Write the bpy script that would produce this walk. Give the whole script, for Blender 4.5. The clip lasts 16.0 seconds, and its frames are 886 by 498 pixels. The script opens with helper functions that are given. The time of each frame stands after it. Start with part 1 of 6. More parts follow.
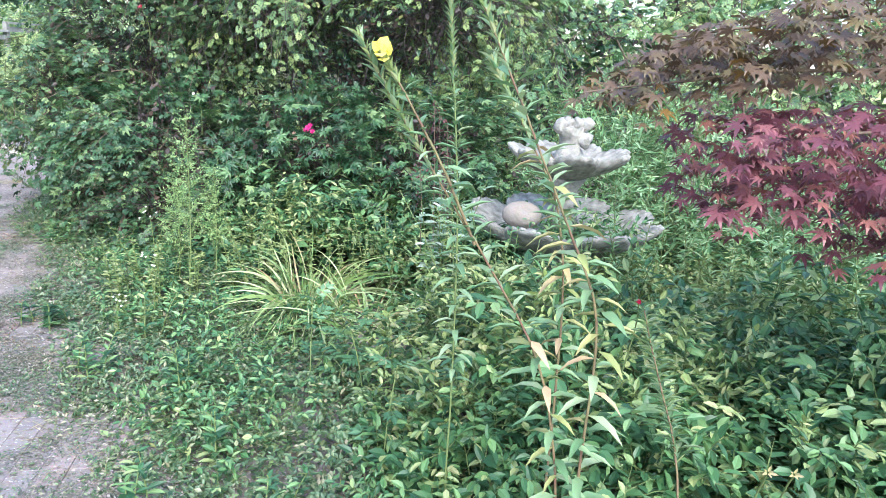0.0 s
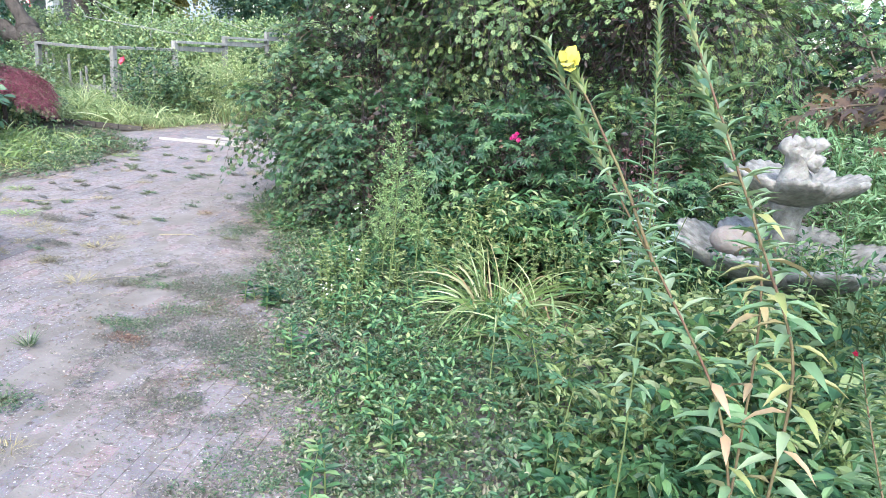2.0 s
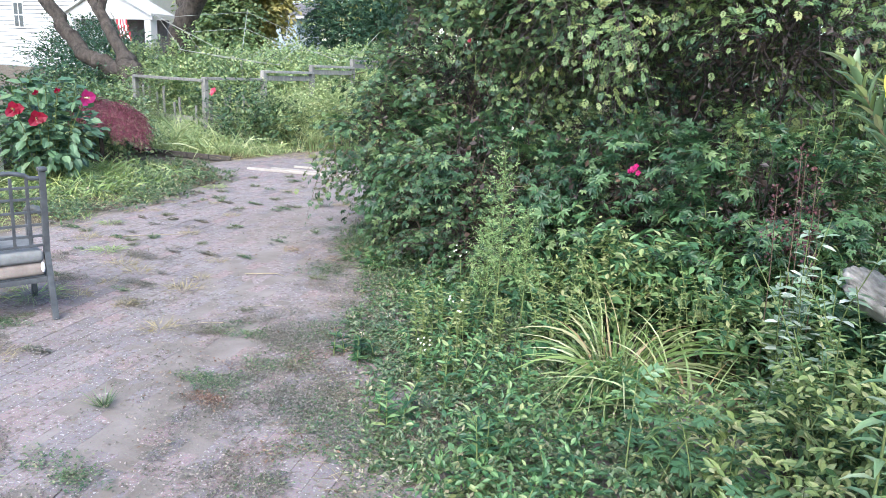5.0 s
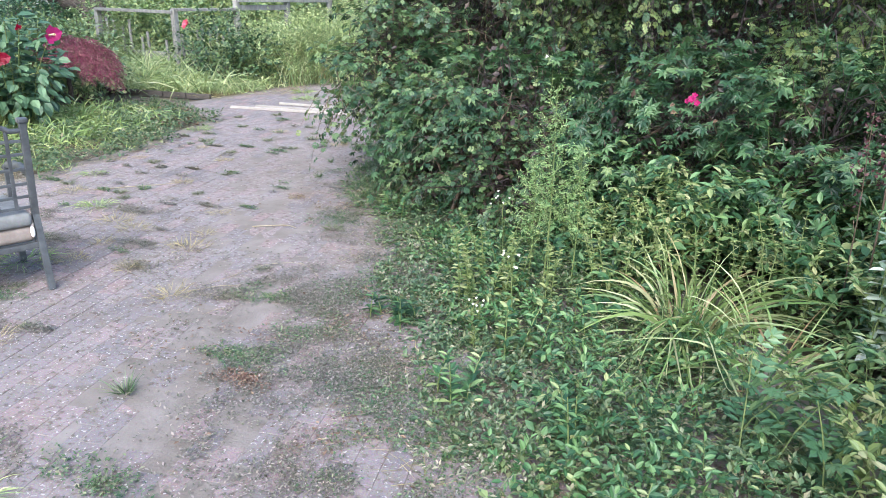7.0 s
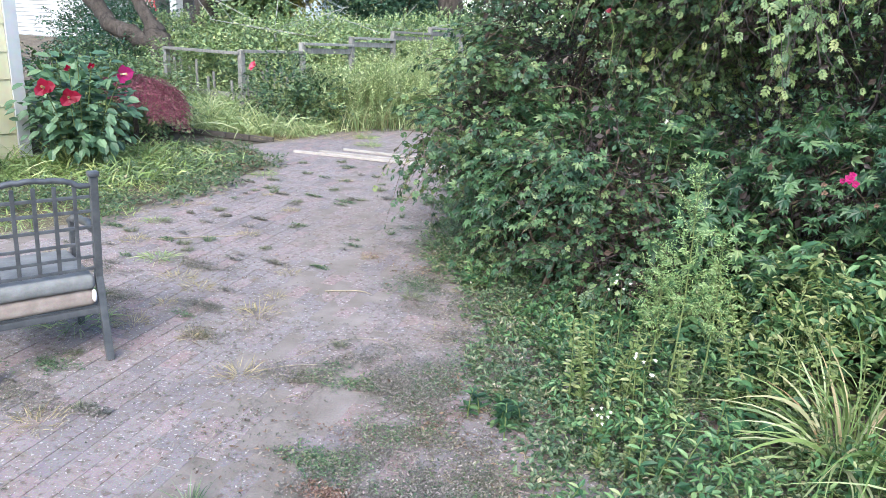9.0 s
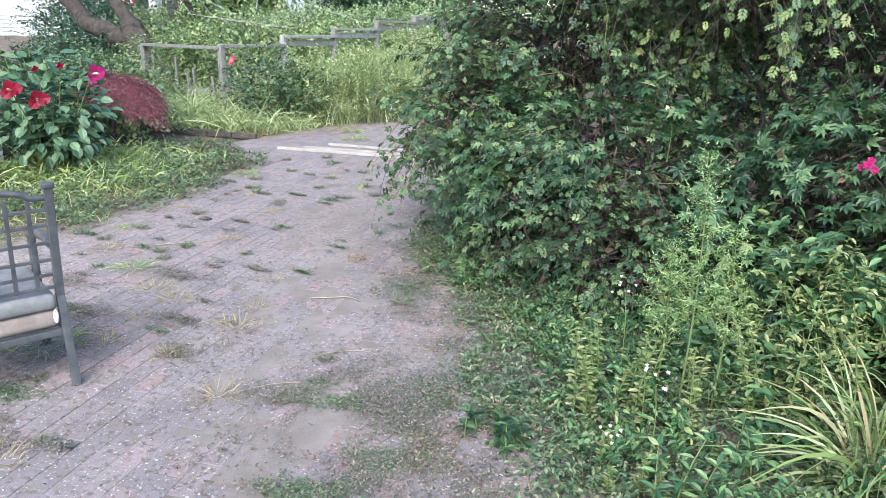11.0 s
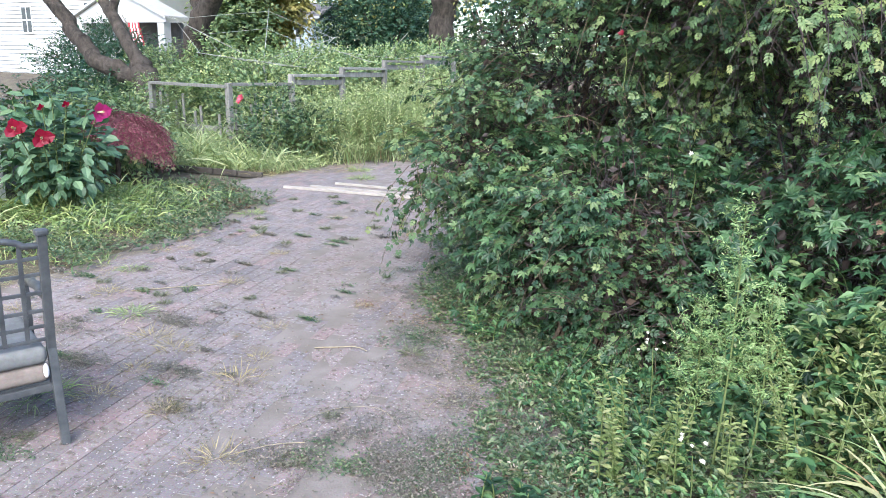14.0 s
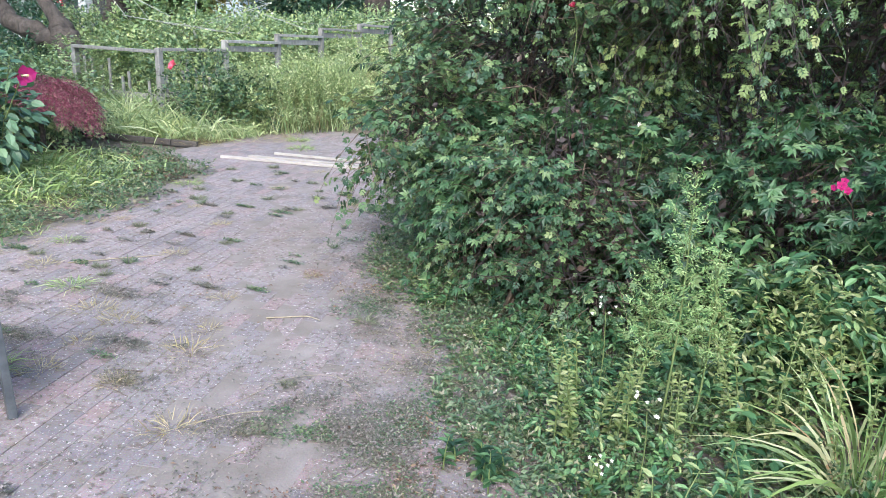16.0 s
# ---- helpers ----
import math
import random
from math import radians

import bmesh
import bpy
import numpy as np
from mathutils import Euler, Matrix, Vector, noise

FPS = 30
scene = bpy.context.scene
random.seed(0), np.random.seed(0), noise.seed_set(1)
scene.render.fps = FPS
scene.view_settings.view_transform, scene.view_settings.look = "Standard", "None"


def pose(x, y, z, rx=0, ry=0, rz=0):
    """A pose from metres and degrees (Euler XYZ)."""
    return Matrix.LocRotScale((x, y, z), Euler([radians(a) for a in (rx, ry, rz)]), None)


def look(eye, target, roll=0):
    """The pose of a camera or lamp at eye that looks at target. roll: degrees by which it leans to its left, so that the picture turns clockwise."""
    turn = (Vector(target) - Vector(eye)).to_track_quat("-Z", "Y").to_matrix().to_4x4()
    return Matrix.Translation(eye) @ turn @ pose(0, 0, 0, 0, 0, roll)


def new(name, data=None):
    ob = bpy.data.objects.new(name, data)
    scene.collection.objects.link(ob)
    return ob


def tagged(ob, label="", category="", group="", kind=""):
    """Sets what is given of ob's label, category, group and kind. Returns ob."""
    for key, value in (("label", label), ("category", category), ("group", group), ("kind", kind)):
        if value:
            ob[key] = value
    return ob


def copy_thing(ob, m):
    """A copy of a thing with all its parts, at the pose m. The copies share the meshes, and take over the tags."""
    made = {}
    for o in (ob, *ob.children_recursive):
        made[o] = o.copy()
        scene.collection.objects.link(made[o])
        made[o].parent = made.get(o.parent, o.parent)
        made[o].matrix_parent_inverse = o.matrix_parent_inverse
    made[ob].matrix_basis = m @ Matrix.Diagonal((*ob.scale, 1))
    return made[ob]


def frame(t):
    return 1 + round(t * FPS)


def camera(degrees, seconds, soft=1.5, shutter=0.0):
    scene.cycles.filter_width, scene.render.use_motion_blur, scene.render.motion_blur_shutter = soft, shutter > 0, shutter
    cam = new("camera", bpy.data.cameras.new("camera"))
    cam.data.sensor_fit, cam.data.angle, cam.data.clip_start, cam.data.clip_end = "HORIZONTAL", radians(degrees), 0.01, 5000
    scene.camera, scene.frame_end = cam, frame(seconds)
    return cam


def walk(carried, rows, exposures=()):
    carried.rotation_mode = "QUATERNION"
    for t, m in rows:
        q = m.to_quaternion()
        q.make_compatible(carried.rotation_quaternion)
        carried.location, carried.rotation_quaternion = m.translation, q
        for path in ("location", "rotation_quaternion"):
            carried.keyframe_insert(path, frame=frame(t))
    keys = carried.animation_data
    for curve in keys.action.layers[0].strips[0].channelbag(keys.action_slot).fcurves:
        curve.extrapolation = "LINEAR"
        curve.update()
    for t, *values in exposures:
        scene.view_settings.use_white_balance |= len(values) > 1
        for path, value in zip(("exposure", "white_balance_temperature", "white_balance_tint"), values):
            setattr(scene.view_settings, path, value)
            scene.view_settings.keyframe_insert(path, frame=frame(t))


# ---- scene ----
cam = camera(63.9, 16.0, soft=0.4)
PATH = [
    (0, (0.133, 0.812, 1.607), (-0.024, 2.735, 1.08), 3.7),
    (0.5, (0.183, 0.844, 1.614), (-0.06, 2.759, 1.092), 3.6),
    (1, (0.237, 0.879, 1.616), (-0.117, 2.776, 1.09), 4.5),
    (1.5, (0.252, 0.875, 1.607), (-0.364, 2.699, 1.065), 4.4),
    (2, (0.19, 0.874, 1.611), (-0.526, 2.661, 1.07), 4.2),
    (2.5, (0.08, 0.867, 1.623), (-0.641, 2.669, 1.139), 3.2),
    (3, (-0.029, 0.848, 1.619), (-0.691, 2.675, 1.147), 2.8),
    (3.5, (-0.105, 0.865, 1.598), (-0.762, 2.684, 1.087), 2.8),
    (4, (-0.121, 0.964, 1.583), (-0.938, 2.694, 0.999), 0.9),
    (4.5, (-0.135, 1.147, 1.606), (-1.032, 2.864, 1.111), 2.3),
    (4.7, (-0.138, 1.21, 1.609), (-1.067, 2.911, 1.116), 2.8),
    (6.8, (-0.662, 1.415, 1.59), (-1.483, 3.127, 0.961), 0.9),
    (7, (-0.692, 1.477, 1.579), (-1.523, 3.166, 0.902), 1.3),
    (7.5, (-0.798, 1.673, 1.615), (-1.799, 3.32, 1.081), 1.5),
    (8, (-0.908, 1.765, 1.597), (-1.907, 3.39, 0.996), 4.3),
    (8.5, (-1.094, 1.783, 1.603), (-2.03, 3.453, 1.023), 4.0),
    (8.7, (-1.152, 1.776, 1.607), (-2.105, 3.44, 1.04), 3.1),
    (10.8, (-1.341, 1.968, 1.592), (-2.259, 3.635, 0.978), 2.2),
    (11, (-1.339, 2.015, 1.599), (-2.265, 3.684, 1.002), 1.3),
    (11.5, (-1.327, 2.132, 1.603), (-2.272, 3.821, 1.098), 0.4),
    (12, (-1.325, 2.187, 1.597), (-2.238, 3.892, 1.088), -0.9),
    (12.5, (-1.349, 2.21, 1.596), (-2.153, 3.972, 1.099), -0.0),
    (13, (-1.378, 2.202, 1.603), (-2.191, 3.968, 1.134), 0.4),
    (13.5, (-1.426, 2.17, 1.609), (-2.356, 3.877, 1.136), 1.0),
    (14, (-1.472, 2.153, 1.612), (-2.423, 3.84, 1.113), 1.6),
    (14.5, (-1.508, 2.135, 1.604), (-2.433, 3.824, 1.062), 2.1),
    (15, (-1.534, 2.118, 1.6), (-2.4, 3.831, 1.041), 2.4),
    (15.5, (-1.549, 2.099, 1.599), (-2.365, 3.837, 1.039), 2.5),
    (16, (-1.55, 2.076, 1.595), (-2.325, 3.83, 1.029), 2.9),
]
walk(cam, [(t, look(eye, target, roll)) for t, eye, target, roll in PATH],
     exposures=[(0, 2.26, 6080, 11), (2, 2.10, 6180, 12), (5, 1.89, 6330, 13), (16, 1.80, 6300, 13)])

# ---- world and light ----
world = bpy.data.worlds.new("sky")
scene.world = world
world.use_nodes = True
wn = world.node_tree
sky = wn.nodes.new("ShaderNodeTexSky")
sky.sky_type = "NISHITA"
sky.sun_disc = False
SUN_EL, SUN_ROT = radians(44), radians(160)
sky.sun_elevation, sky.sun_rotation = SUN_EL, SUN_ROT
sky.air_density, sky.dust_density, sky.ozone_density = 1.0, 1.2, 1.0
wn.links.new(sky.outputs["Color"], wn.nodes["Background"].inputs["Color"])
wn.nodes["Background"].inputs["Strength"].default_value = 0.13
sun_data = bpy.data.lights.new("sun", "SUN")
sun_data.energy, sun_data.angle, sun_data.color = 1.6, radians(45), (1.0, 0.96, 0.88)
sun = new("sun", sun_data)
sun.matrix_world = look((0, 0, 30), (0 - math.sin(SUN_ROT) * math.cos(SUN_EL), 0 - math.cos(SUN_ROT) * math.cos(SUN_EL), 30 - math.sin(SUN_EL)))

# ---- materials ----
def material(name):
    mat = bpy.data.materials.new(name)
    mat.use_nodes = True
    return mat, mat.node_tree, mat.node_tree.nodes["Principled BSDF"]


def ramp_of(tree, stops, mode="LINEAR"):
    node = tree.nodes.new("ShaderNodeValToRGB")
    node.color_ramp.interpolation = mode
    for i, (at, col) in enumerate(stops):
        e = node.color_ramp.elements[i] if i < 2 else node.color_ramp.elements.new(at)
        e.position, e.color = at, (*col, 1)
    return node


def noise_of(tree, scale, detail=4, coord="Object", rough=0.6):
    tc = tree.nodes.new("ShaderNodeTexCoord")
    n = tree.nodes.new("ShaderNodeTexNoise")
    n.inputs["Scale"].default_value, n.inputs["Detail"].default_value, n.inputs["Roughness"].default_value = scale, detail, rough
    tree.links.new(tc.outputs[coord], n.inputs["Vector"])
    return n


def mixed(tree, a, b, fac, mode="MIX"):
    m = tree.nodes.new("ShaderNodeMix")
    m.data_type, m.blend_type = "RGBA", mode
    for sock, v in ((m.inputs[6], a), (m.inputs[7], b)):
        if isinstance(v, tuple):
            sock.default_value = (*v, 1)
        else:
            tree.links.new(v, sock)
    if isinstance(fac, float):
        m.inputs[0].default_value = fac
    else:
        tree.links.new(fac, m.inputs[0])
    return m.outputs[2]


def bumped(tree, bsdf, height, strength=0.4, distance=0.01):
    b = tree.nodes.new("ShaderNodeBump")
    b.inputs["Strength"].default_value, b.inputs["Distance"].default_value = strength, distance
    tree.links.new(height, b.inputs["Height"])
    tree.links.new(b.outputs["Normal"], bsdf.inputs["Normal"])


def leafy(name, stops, rough=0.44, shine=0.2, patch=1.6, shade=0.35, per="island", gloss=0.5):
    """Leaves: each one its own tone, drifts of tone over the plant, light shining through."""
    mat, tree, bsdf = material(name)
    if per == "island":
        rnd = tree.nodes.new("ShaderNodeNewGeometry").outputs["Random Per Island"]
    else:
        rnd = tree.nodes.new("ShaderNodeObjectInfo").outputs["Random"]
    green = stops[0][1][1] > stops[0][1][0]
    if green:
        stops = [(at, (r * 1.04, g * 1.07, b * 1.55)) for at, (r, g, b) in stops]
    ramp = ramp_of(tree, stops)
    tree.links.new(rnd, ramp.inputs[0])
    big = noise_of(tree, patch, 3)
    dull = tree.nodes.new("ShaderNodeMapRange")
    dull.inputs["From Min"].default_value, dull.inputs["From Max"].default_value = 0.35, 0.7
    dull.inputs["To Min"].default_value, dull.inputs["To Max"].default_value = 0.0, shade
    tree.links.new(big.outputs[0], dull.inputs["Value"])
    yellowed = mixed(tree, ramp.outputs[0], (1.28, 1.15, 0.66), dull.outputs[0], "MULTIPLY")
    fine = noise_of(tree, 45, 3)
    col = mixed(tree, yellowed, fine.outputs["Color"], 0.12, "OVERLAY")
    tree.links.new(col, bsdf.inputs["Base Color"])
    bsdf.inputs["Roughness"].default_value = rough
    bsdf.inputs["Specular IOR Level"].default_value = gloss
    bumped(tree, bsdf, fine.outputs[0], 0.25, 0.004)
    tr = tree.nodes.new("ShaderNodeBsdfTranslucent")
    tree.links.new(mixed(tree, col, (1.0, 1.15, 0.45), 0.5 if green else 0.0, "MULTIPLY"), tr.inputs["Color"])
    mix = tree.nodes.new("ShaderNodeMixShader")
    mix.inputs[0].default_value = shine
    tree.links.new(bsdf.outputs[0], mix.inputs[1])
    tree.links.new(tr.outputs[0], mix.inputs[2])
    tree.links.new(mix.outputs[0], tree.nodes["Material Output"].inputs["Surface"])
    return mat


def plain(name, a, b, scale=8.0, rough=0.7, metal=0.0, bump=0.3, dist=0.005, stretch=None, per_object=0.0, fine=None):
    """A weathered surface of two tones, with grain and relief."""
    mat, tree, bsdf = material(name)
    n = noise_of(tree, scale, 6)
    if stretch:
        mp = tree.nodes.new("ShaderNodeMapping")
        mp.inputs["Scale"].default_value = stretch
        tc = tree.nodes.new("ShaderNodeTexCoord")
        tree.links.new(tc.outputs["Object"], mp.inputs["Vector"])
        tree.links.new(mp.outputs[0], n.inputs["Vector"])
    r = ramp_of(tree, [(0.3, a), (0.7, b)])
    tree.links.new(n.outputs[0], r.inputs[0])
    col = r.outputs[0]
    f = noise_of(tree, fine or scale * 9, 4)
    col = mixed(tree, col, f.outputs["Color"], 0.18, "OVERLAY")
    if per_object:
        oi = tree.nodes.new("ShaderNodeObjectInfo")
        rr = ramp_of(tree, [(0.0, (1 - per_object,) * 3), (1.0, (1 + per_object,) * 3)])
        tree.links.new(oi.outputs["Random"], rr.inputs[0])
        col = mixed(tree, col, rr.outputs[0], 1.0, "MULTIPLY")
    tree.links.new(col, bsdf.inputs["Base Color"])
    bsdf.inputs["Roughness"].default_value, bsdf.inputs["Metallic"].default_value = rough, metal
    bumped(tree, bsdf, f.outputs[0], bump, dist)
    return mat


# greens: dark, middle, light
M_ROSE = leafy("rose_leaf", [(0.0, (0.02, 0.052, 0.022)), (0.5, (0.05, 0.11, 0.038)), (0.85, (0.115, 0.19, 0.058)), (1.0, (0.20, 0.26, 0.09))], shade=0.5)
M_SPRAY = leafy("spray_leaf", [(0.0, (0.035, 0.085, 0.03)), (0.5, (0.115, 0.19, 0.056)), (0.9, (0.21, 0.28, 0.075)), (1.0, (0.27, 0.285, 0.09))], shade=0.5)
M_CREEPER = leafy("creeper_leaf", [(0.0, (0.014, 0.042, 0.016)), (0.5, (0.036, 0.095, 0.030)), (0.85, (0.08, 0.16, 0.048)), (1.0, (0.17, 0.24, 0.08))], rough=0.46, shade=0.4)
M_HONEY = leafy("honeysuckle_leaf", [(0.0, (0.024, 0.075, 0.026)), (0.5, (0.062, 0.155, 0.046)), (0.85, (0.15, 0.265, 0.08)), (1.0, (0.28, 0.32, 0.11))], rough=0.45, shade=0.35)
M_BED = leafy("bed_leaf", [(0.0, (0.028, 0.075, 0.026)), (0.45, (0.08, 0.165, 0.048)), (0.85, (0.20, 0.30, 0.095)), (1.0, (0.34, 0.34, 0.15))], shade=0.6)
M_PRIM = leafy("primrose_leaf", [(0.0, (0.10, 0.19, 0.065)), (0.6, (0.19, 0.29, 0.11)), (1.0, (0.30, 0.37, 0.16))], shade=0.2, per="object")
M_PRIMY = leafy("yellowing_leaf", [(0.0, (0.24, 0.27, 0.07)), (0.6, (0.38, 0.33, 0.11)), (1.0, (0.42, 0.27, 0.13))], shade=0.1, per="object")
M_WEED = leafy("low_weed_leaf", [(0.0, (0.035, 0.08, 0.033)), (0.5, (0.085, 0.145, 0.055)), (0.85, (0.155, 0.21, 0.085)), (1.0, (0.27, 0.25, 0.13))], shade=0.5, shine=0.2)
M_MAT = leafy("mat_weed", [(0.0, (0.07, 0.08, 0.042)), (0.45, (0.135, 0.135, 0.078)), (0.8, (0.215, 0.19, 0.125)), (1.0, (0.32, 0.265, 0.19))], shade=0.4, shine=0.15)
M_GRASS = leafy("grass_blade", [(0.0, (0.12, 0.20, 0.055)), (0.6, (0.25, 0.35, 0.095)), (1.0, (0.45, 0.49, 0.18))], shade=0.6)
M_DRY = leafy("dry_grass", [(0.0, (0.20, 0.17, 0.08)), (0.6, (0.33, 0.29, 0.15)), (1.0, (0.46, 0.40, 0.24))], shade=0.2, shine=0.15)
M_BALM = leafy("balm_leaf", [(0.0, (0.12, 0.18, 0.045)), (0.6, (0.22, 0.28, 0.075)), (1.0, (0.33, 0.34, 0.13))], shade=0.3)
M_MUG = leafy("feathery_leaf", [(0.0, (0.09, 0.19, 0.06)), (0.6, (0.17, 0.30, 0.10)), (1.0, (0.29, 0.39, 0.17))], shade=0.3)
M_MUGL = leafy("mugwort_leaf", [(0.0, (0.13, 0.24, 0.06)), (0.6, (0.24, 0.36, 0.10)), (1.0, (0.38, 0.46, 0.16))], shade=0.2)
M_MAPLE = leafy("maple_leaf", [(0.0, (0.085, 0.028, 0.04)), (0.55, (0.17, 0.055, 0.075)), (0.9, (0.22, 0.085, 0.085)), (1.0, (0.25, 0.10, 0.07))], shade=0.15, per="object", shine=0.25)
M_MAPLEO = leafy("bronze_maple_leaf", [(0.0, (0.075, 0.05, 0.04)), (0.6, (0.125, 0.08, 0.05)), (0.93, (0.14, 0.11, 0.05)), (1.0, (0.24, 0.13, 0.03))], shade=0.15, per="object", shine=0.3)
M_LACE = leafy("lace_maple_leaf", [(0.0, (0.16, 0.03, 0.07)), (0.6, (0.31, 0.08, 0.13)), (1.0, (0.42, 0.20, 0.21))], shade=0.1)
M_HIBR = leafy("hibiscus_leaf_rest", [(0.0, (0.055, 0.12, 0.05)), (0.6, (0.105, 0.20, 0.08)), (1.0, (0.19, 0.29, 0.12))], shade=0.2)
M_HIB = leafy("hibiscus_leaf", [(0.0, (0.045, 0.105, 0.045)), (0.6, (0.085, 0.175, 0.07)), (1.0, (0.15, 0.245, 0.095))], shade=0.2, per="object")
M_FAR = leafy("far_leaf", [(0.0, (0.09, 0.165, 0.07)), (0.6, (0.23, 0.33, 0.105)), (1.0, (0.42, 0.47, 0.17))], shade=0.5, patch=0.5)
M_FARD = leafy("far_dark_leaf", [(0.0, (0.02, 0.062, 0.03)), (0.6, (0.04, 0.105, 0.042)), (1.0, (0.075, 0.15, 0.055))], shade=0.3, patch=0.5)
# far crowns: sunlight put into the yellow; on golden_shrub it is the leaf's own
M_GOLDSUN = leafy("yellow_sunlit_leaf", [(0.0, (0.16, 0.17, 0.04)), (0.6, (0.34, 0.31, 0.07)), (1.0, (0.55, 0.45, 0.12))], shade=0.3, patch=0.5)
M_PETAL_P = leafy("pink_petal", [(0.0, (0.32, 0.006, 0.10)), (1.0, (0.52, 0.03, 0.19))], shade=0.05, shine=0.25)
M_PETAL_R = leafy("red_petal", [(0.0, (0.16, 0.001, 0.014)), (1.0, (0.27, 0.002, 0.032))], shade=0.05, shine=0.25)
M_PETAL_Y = leafy("yellow_petal", [(0.0, (0.80, 0.68, 0.06)), (1.0, (0.88, 0.80, 0.20))], shade=0.02, shine=0.35)
M_PETAL_W = leafy("white_petal", [(0.0, (0.62, 0.62, 0.52)), (1.0, (0.82, 0.82, 0.74))], shade=0.05, shine=0.25)
M_DEAD = leafy("dead_leaf", [(0.0, (0.08, 0.05, 0.035)), (0.6, (0.165, 0.105, 0.07)), (1.0, (0.30, 0.21, 0.14))], shade=0.1, shine=0.1)
M_STEM = plain("green_stem", (0.10, 0.15, 0.05), (0.16, 0.20, 0.07), 20)
M_REDSTEM = plain("red_stem", (0.13, 0.065, 0.045), (0.17, 0.16, 0.07), 18)
M_TWIG = plain("twig_bark", (0.07, 0.05, 0.035), (0.15, 0.11, 0.075), 25)
# twig and dead-leaf tones darkened: the shade inside the shrubs is in the colour
M_SHADETWIG = plain("shaded_twig_bark", (0.022, 0.016, 0.017), (0.055, 0.04, 0.038), 25)
M_SHADEWITHER = leafy("shaded_withered_leaf", [(0.0, (0.022, 0.016, 0.016)), (0.8, (0.05, 0.036, 0.032)), (1.0, (0.11, 0.07, 0.05))], shade=0.1, shine=0.1)
M_TALL = leafy("tall_weed_leaf", [(0.0, (0.15, 0.23, 0.075)), (0.6, (0.33, 0.42, 0.145)), (1.0, (0.55, 0.58, 0.26))], shade=0.5, patch=0.8)
M_FROND = leafy("bluish_leaf", [(0.0, (0.03, 0.085, 0.03)), (0.5, (0.065, 0.15, 0.052)), (1.0, (0.14, 0.24, 0.085))], shade=0.2)
M_BARK = plain("tree_bark", (0.024, 0.019, 0.016), (0.115, 0.097, 0.08), 9, rough=0.9, bump=1.0, dist=0.06, stretch=(1, 1, 0.45), fine=26)
M_PALEW = leafy("pale_weed_leaf", [(0.0, (0.11, 0.13, 0.055)), (0.5, (0.22, 0.235, 0.11)), (0.85, (0.34, 0.31, 0.17)), (1.0, (0.42, 0.36, 0.24))], shade=0.3)
M_REDDEAD = leafy("red_dead_stalk", [(0.0, (0.10, 0.055, 0.04)), (0.6, (0.18, 0.105, 0.078)), (1.0, (0.30, 0.22, 0.15))], shade=0.1, shine=0.1)
M_STRAW = plain("straw", (0.27, 0.23, 0.15), (0.40, 0.35, 0.25), 30)


# ---- mesh tools ----
def mesh_of(name, verts, faces, mat, smooth=False):
    """A mesh from arrays; faces is an (n, k) array."""
    verts, faces = np.asarray(verts, dtype=np.float32), np.asarray(faces, dtype=np.int32)
    me = bpy.data.meshes.new(name)
    n, k = faces.shape
    me.vertices.add(len(verts))
    me.vertices.foreach_set("co", verts.ravel())
    me.loops.add(n * k)
    me.loops.foreach_set("vertex_index", faces.ravel())
    me.polygons.add(n)
    me.polygons.foreach_set("loop_start", np.arange(0, n * k, k, dtype=np.int32))
    me.polygons.foreach_set("use_smooth", np.full(n, smooth))
    me.update(calc_edges=True)
    me.materials.append(mat)
    return me


def put(name, me, parent=None, label="", m=None):
    ob = new(name, me)
    if parent is not None:
        ob.parent = parent
    if m is not None:
        ob.matrix_basis = m
    return tagged(ob, label)


def part(name, bm, mat, parent=None, label="", smooth=False, bevel=0.0):
    """Links a bmesh as one mesh object under a thing or a part."""
    if bevel:
        bmesh.ops.bevel(bm, geom=bm.edges[:], offset=bevel, segments=2, affect="EDGES", profile=0.6)
    me = bpy.data.meshes.new(name)
    bm.to_mesh(me)
    bm.free()
    me.materials.append(mat)
    if smooth:
        me.polygons.foreach_set("use_smooth", np.full(len(me.polygons), True))
    return put(name, me, parent, label)


def thing(name, label, category, at=(0, 0, 0), turn=0.0, group="", kind=""):
    ob = new(name)
    ob.empty_display_size = 0.1
    ob.matrix_basis = pose(*at, 0, 0, turn)
    return tagged(ob, label, category, group, kind)


def box(bm, x0, x1, y0, y1, z0, z1, m=None):
    made = bmesh.ops.create_cube(bm, size=1.0, matrix=(m or Matrix()) @ Matrix.LocRotScale(((x0 + x1) / 2, (y0 + y1) / 2, (z0 + z1) / 2), None, (x1 - x0, y1 - y0, z1 - z0)))
    return made["verts"]


def beam(bm, a, b, w, h, up=(0, 0, 1)):
    """A squared bar from a to b."""
    a, b = Vector(a), Vector(b)
    d = (b - a).normalized()
    s = d.cross(Vector(up))
    s = s.normalized() if s.length > 1e-4 else Vector((1, 0, 0))
    u = s.cross(d)
    m = Matrix((s, d, u)).transposed().to_4x4()
    m.translation = (a + b) / 2
    bmesh.ops.create_cube(bm, size=1.0, matrix=m @ Matrix.Diagonal((w, (b - a).length, h, 1)))


def unit(v):
    return v / np.maximum(np.linalg.norm(v, axis=-1, keepdims=True), 1e-9)


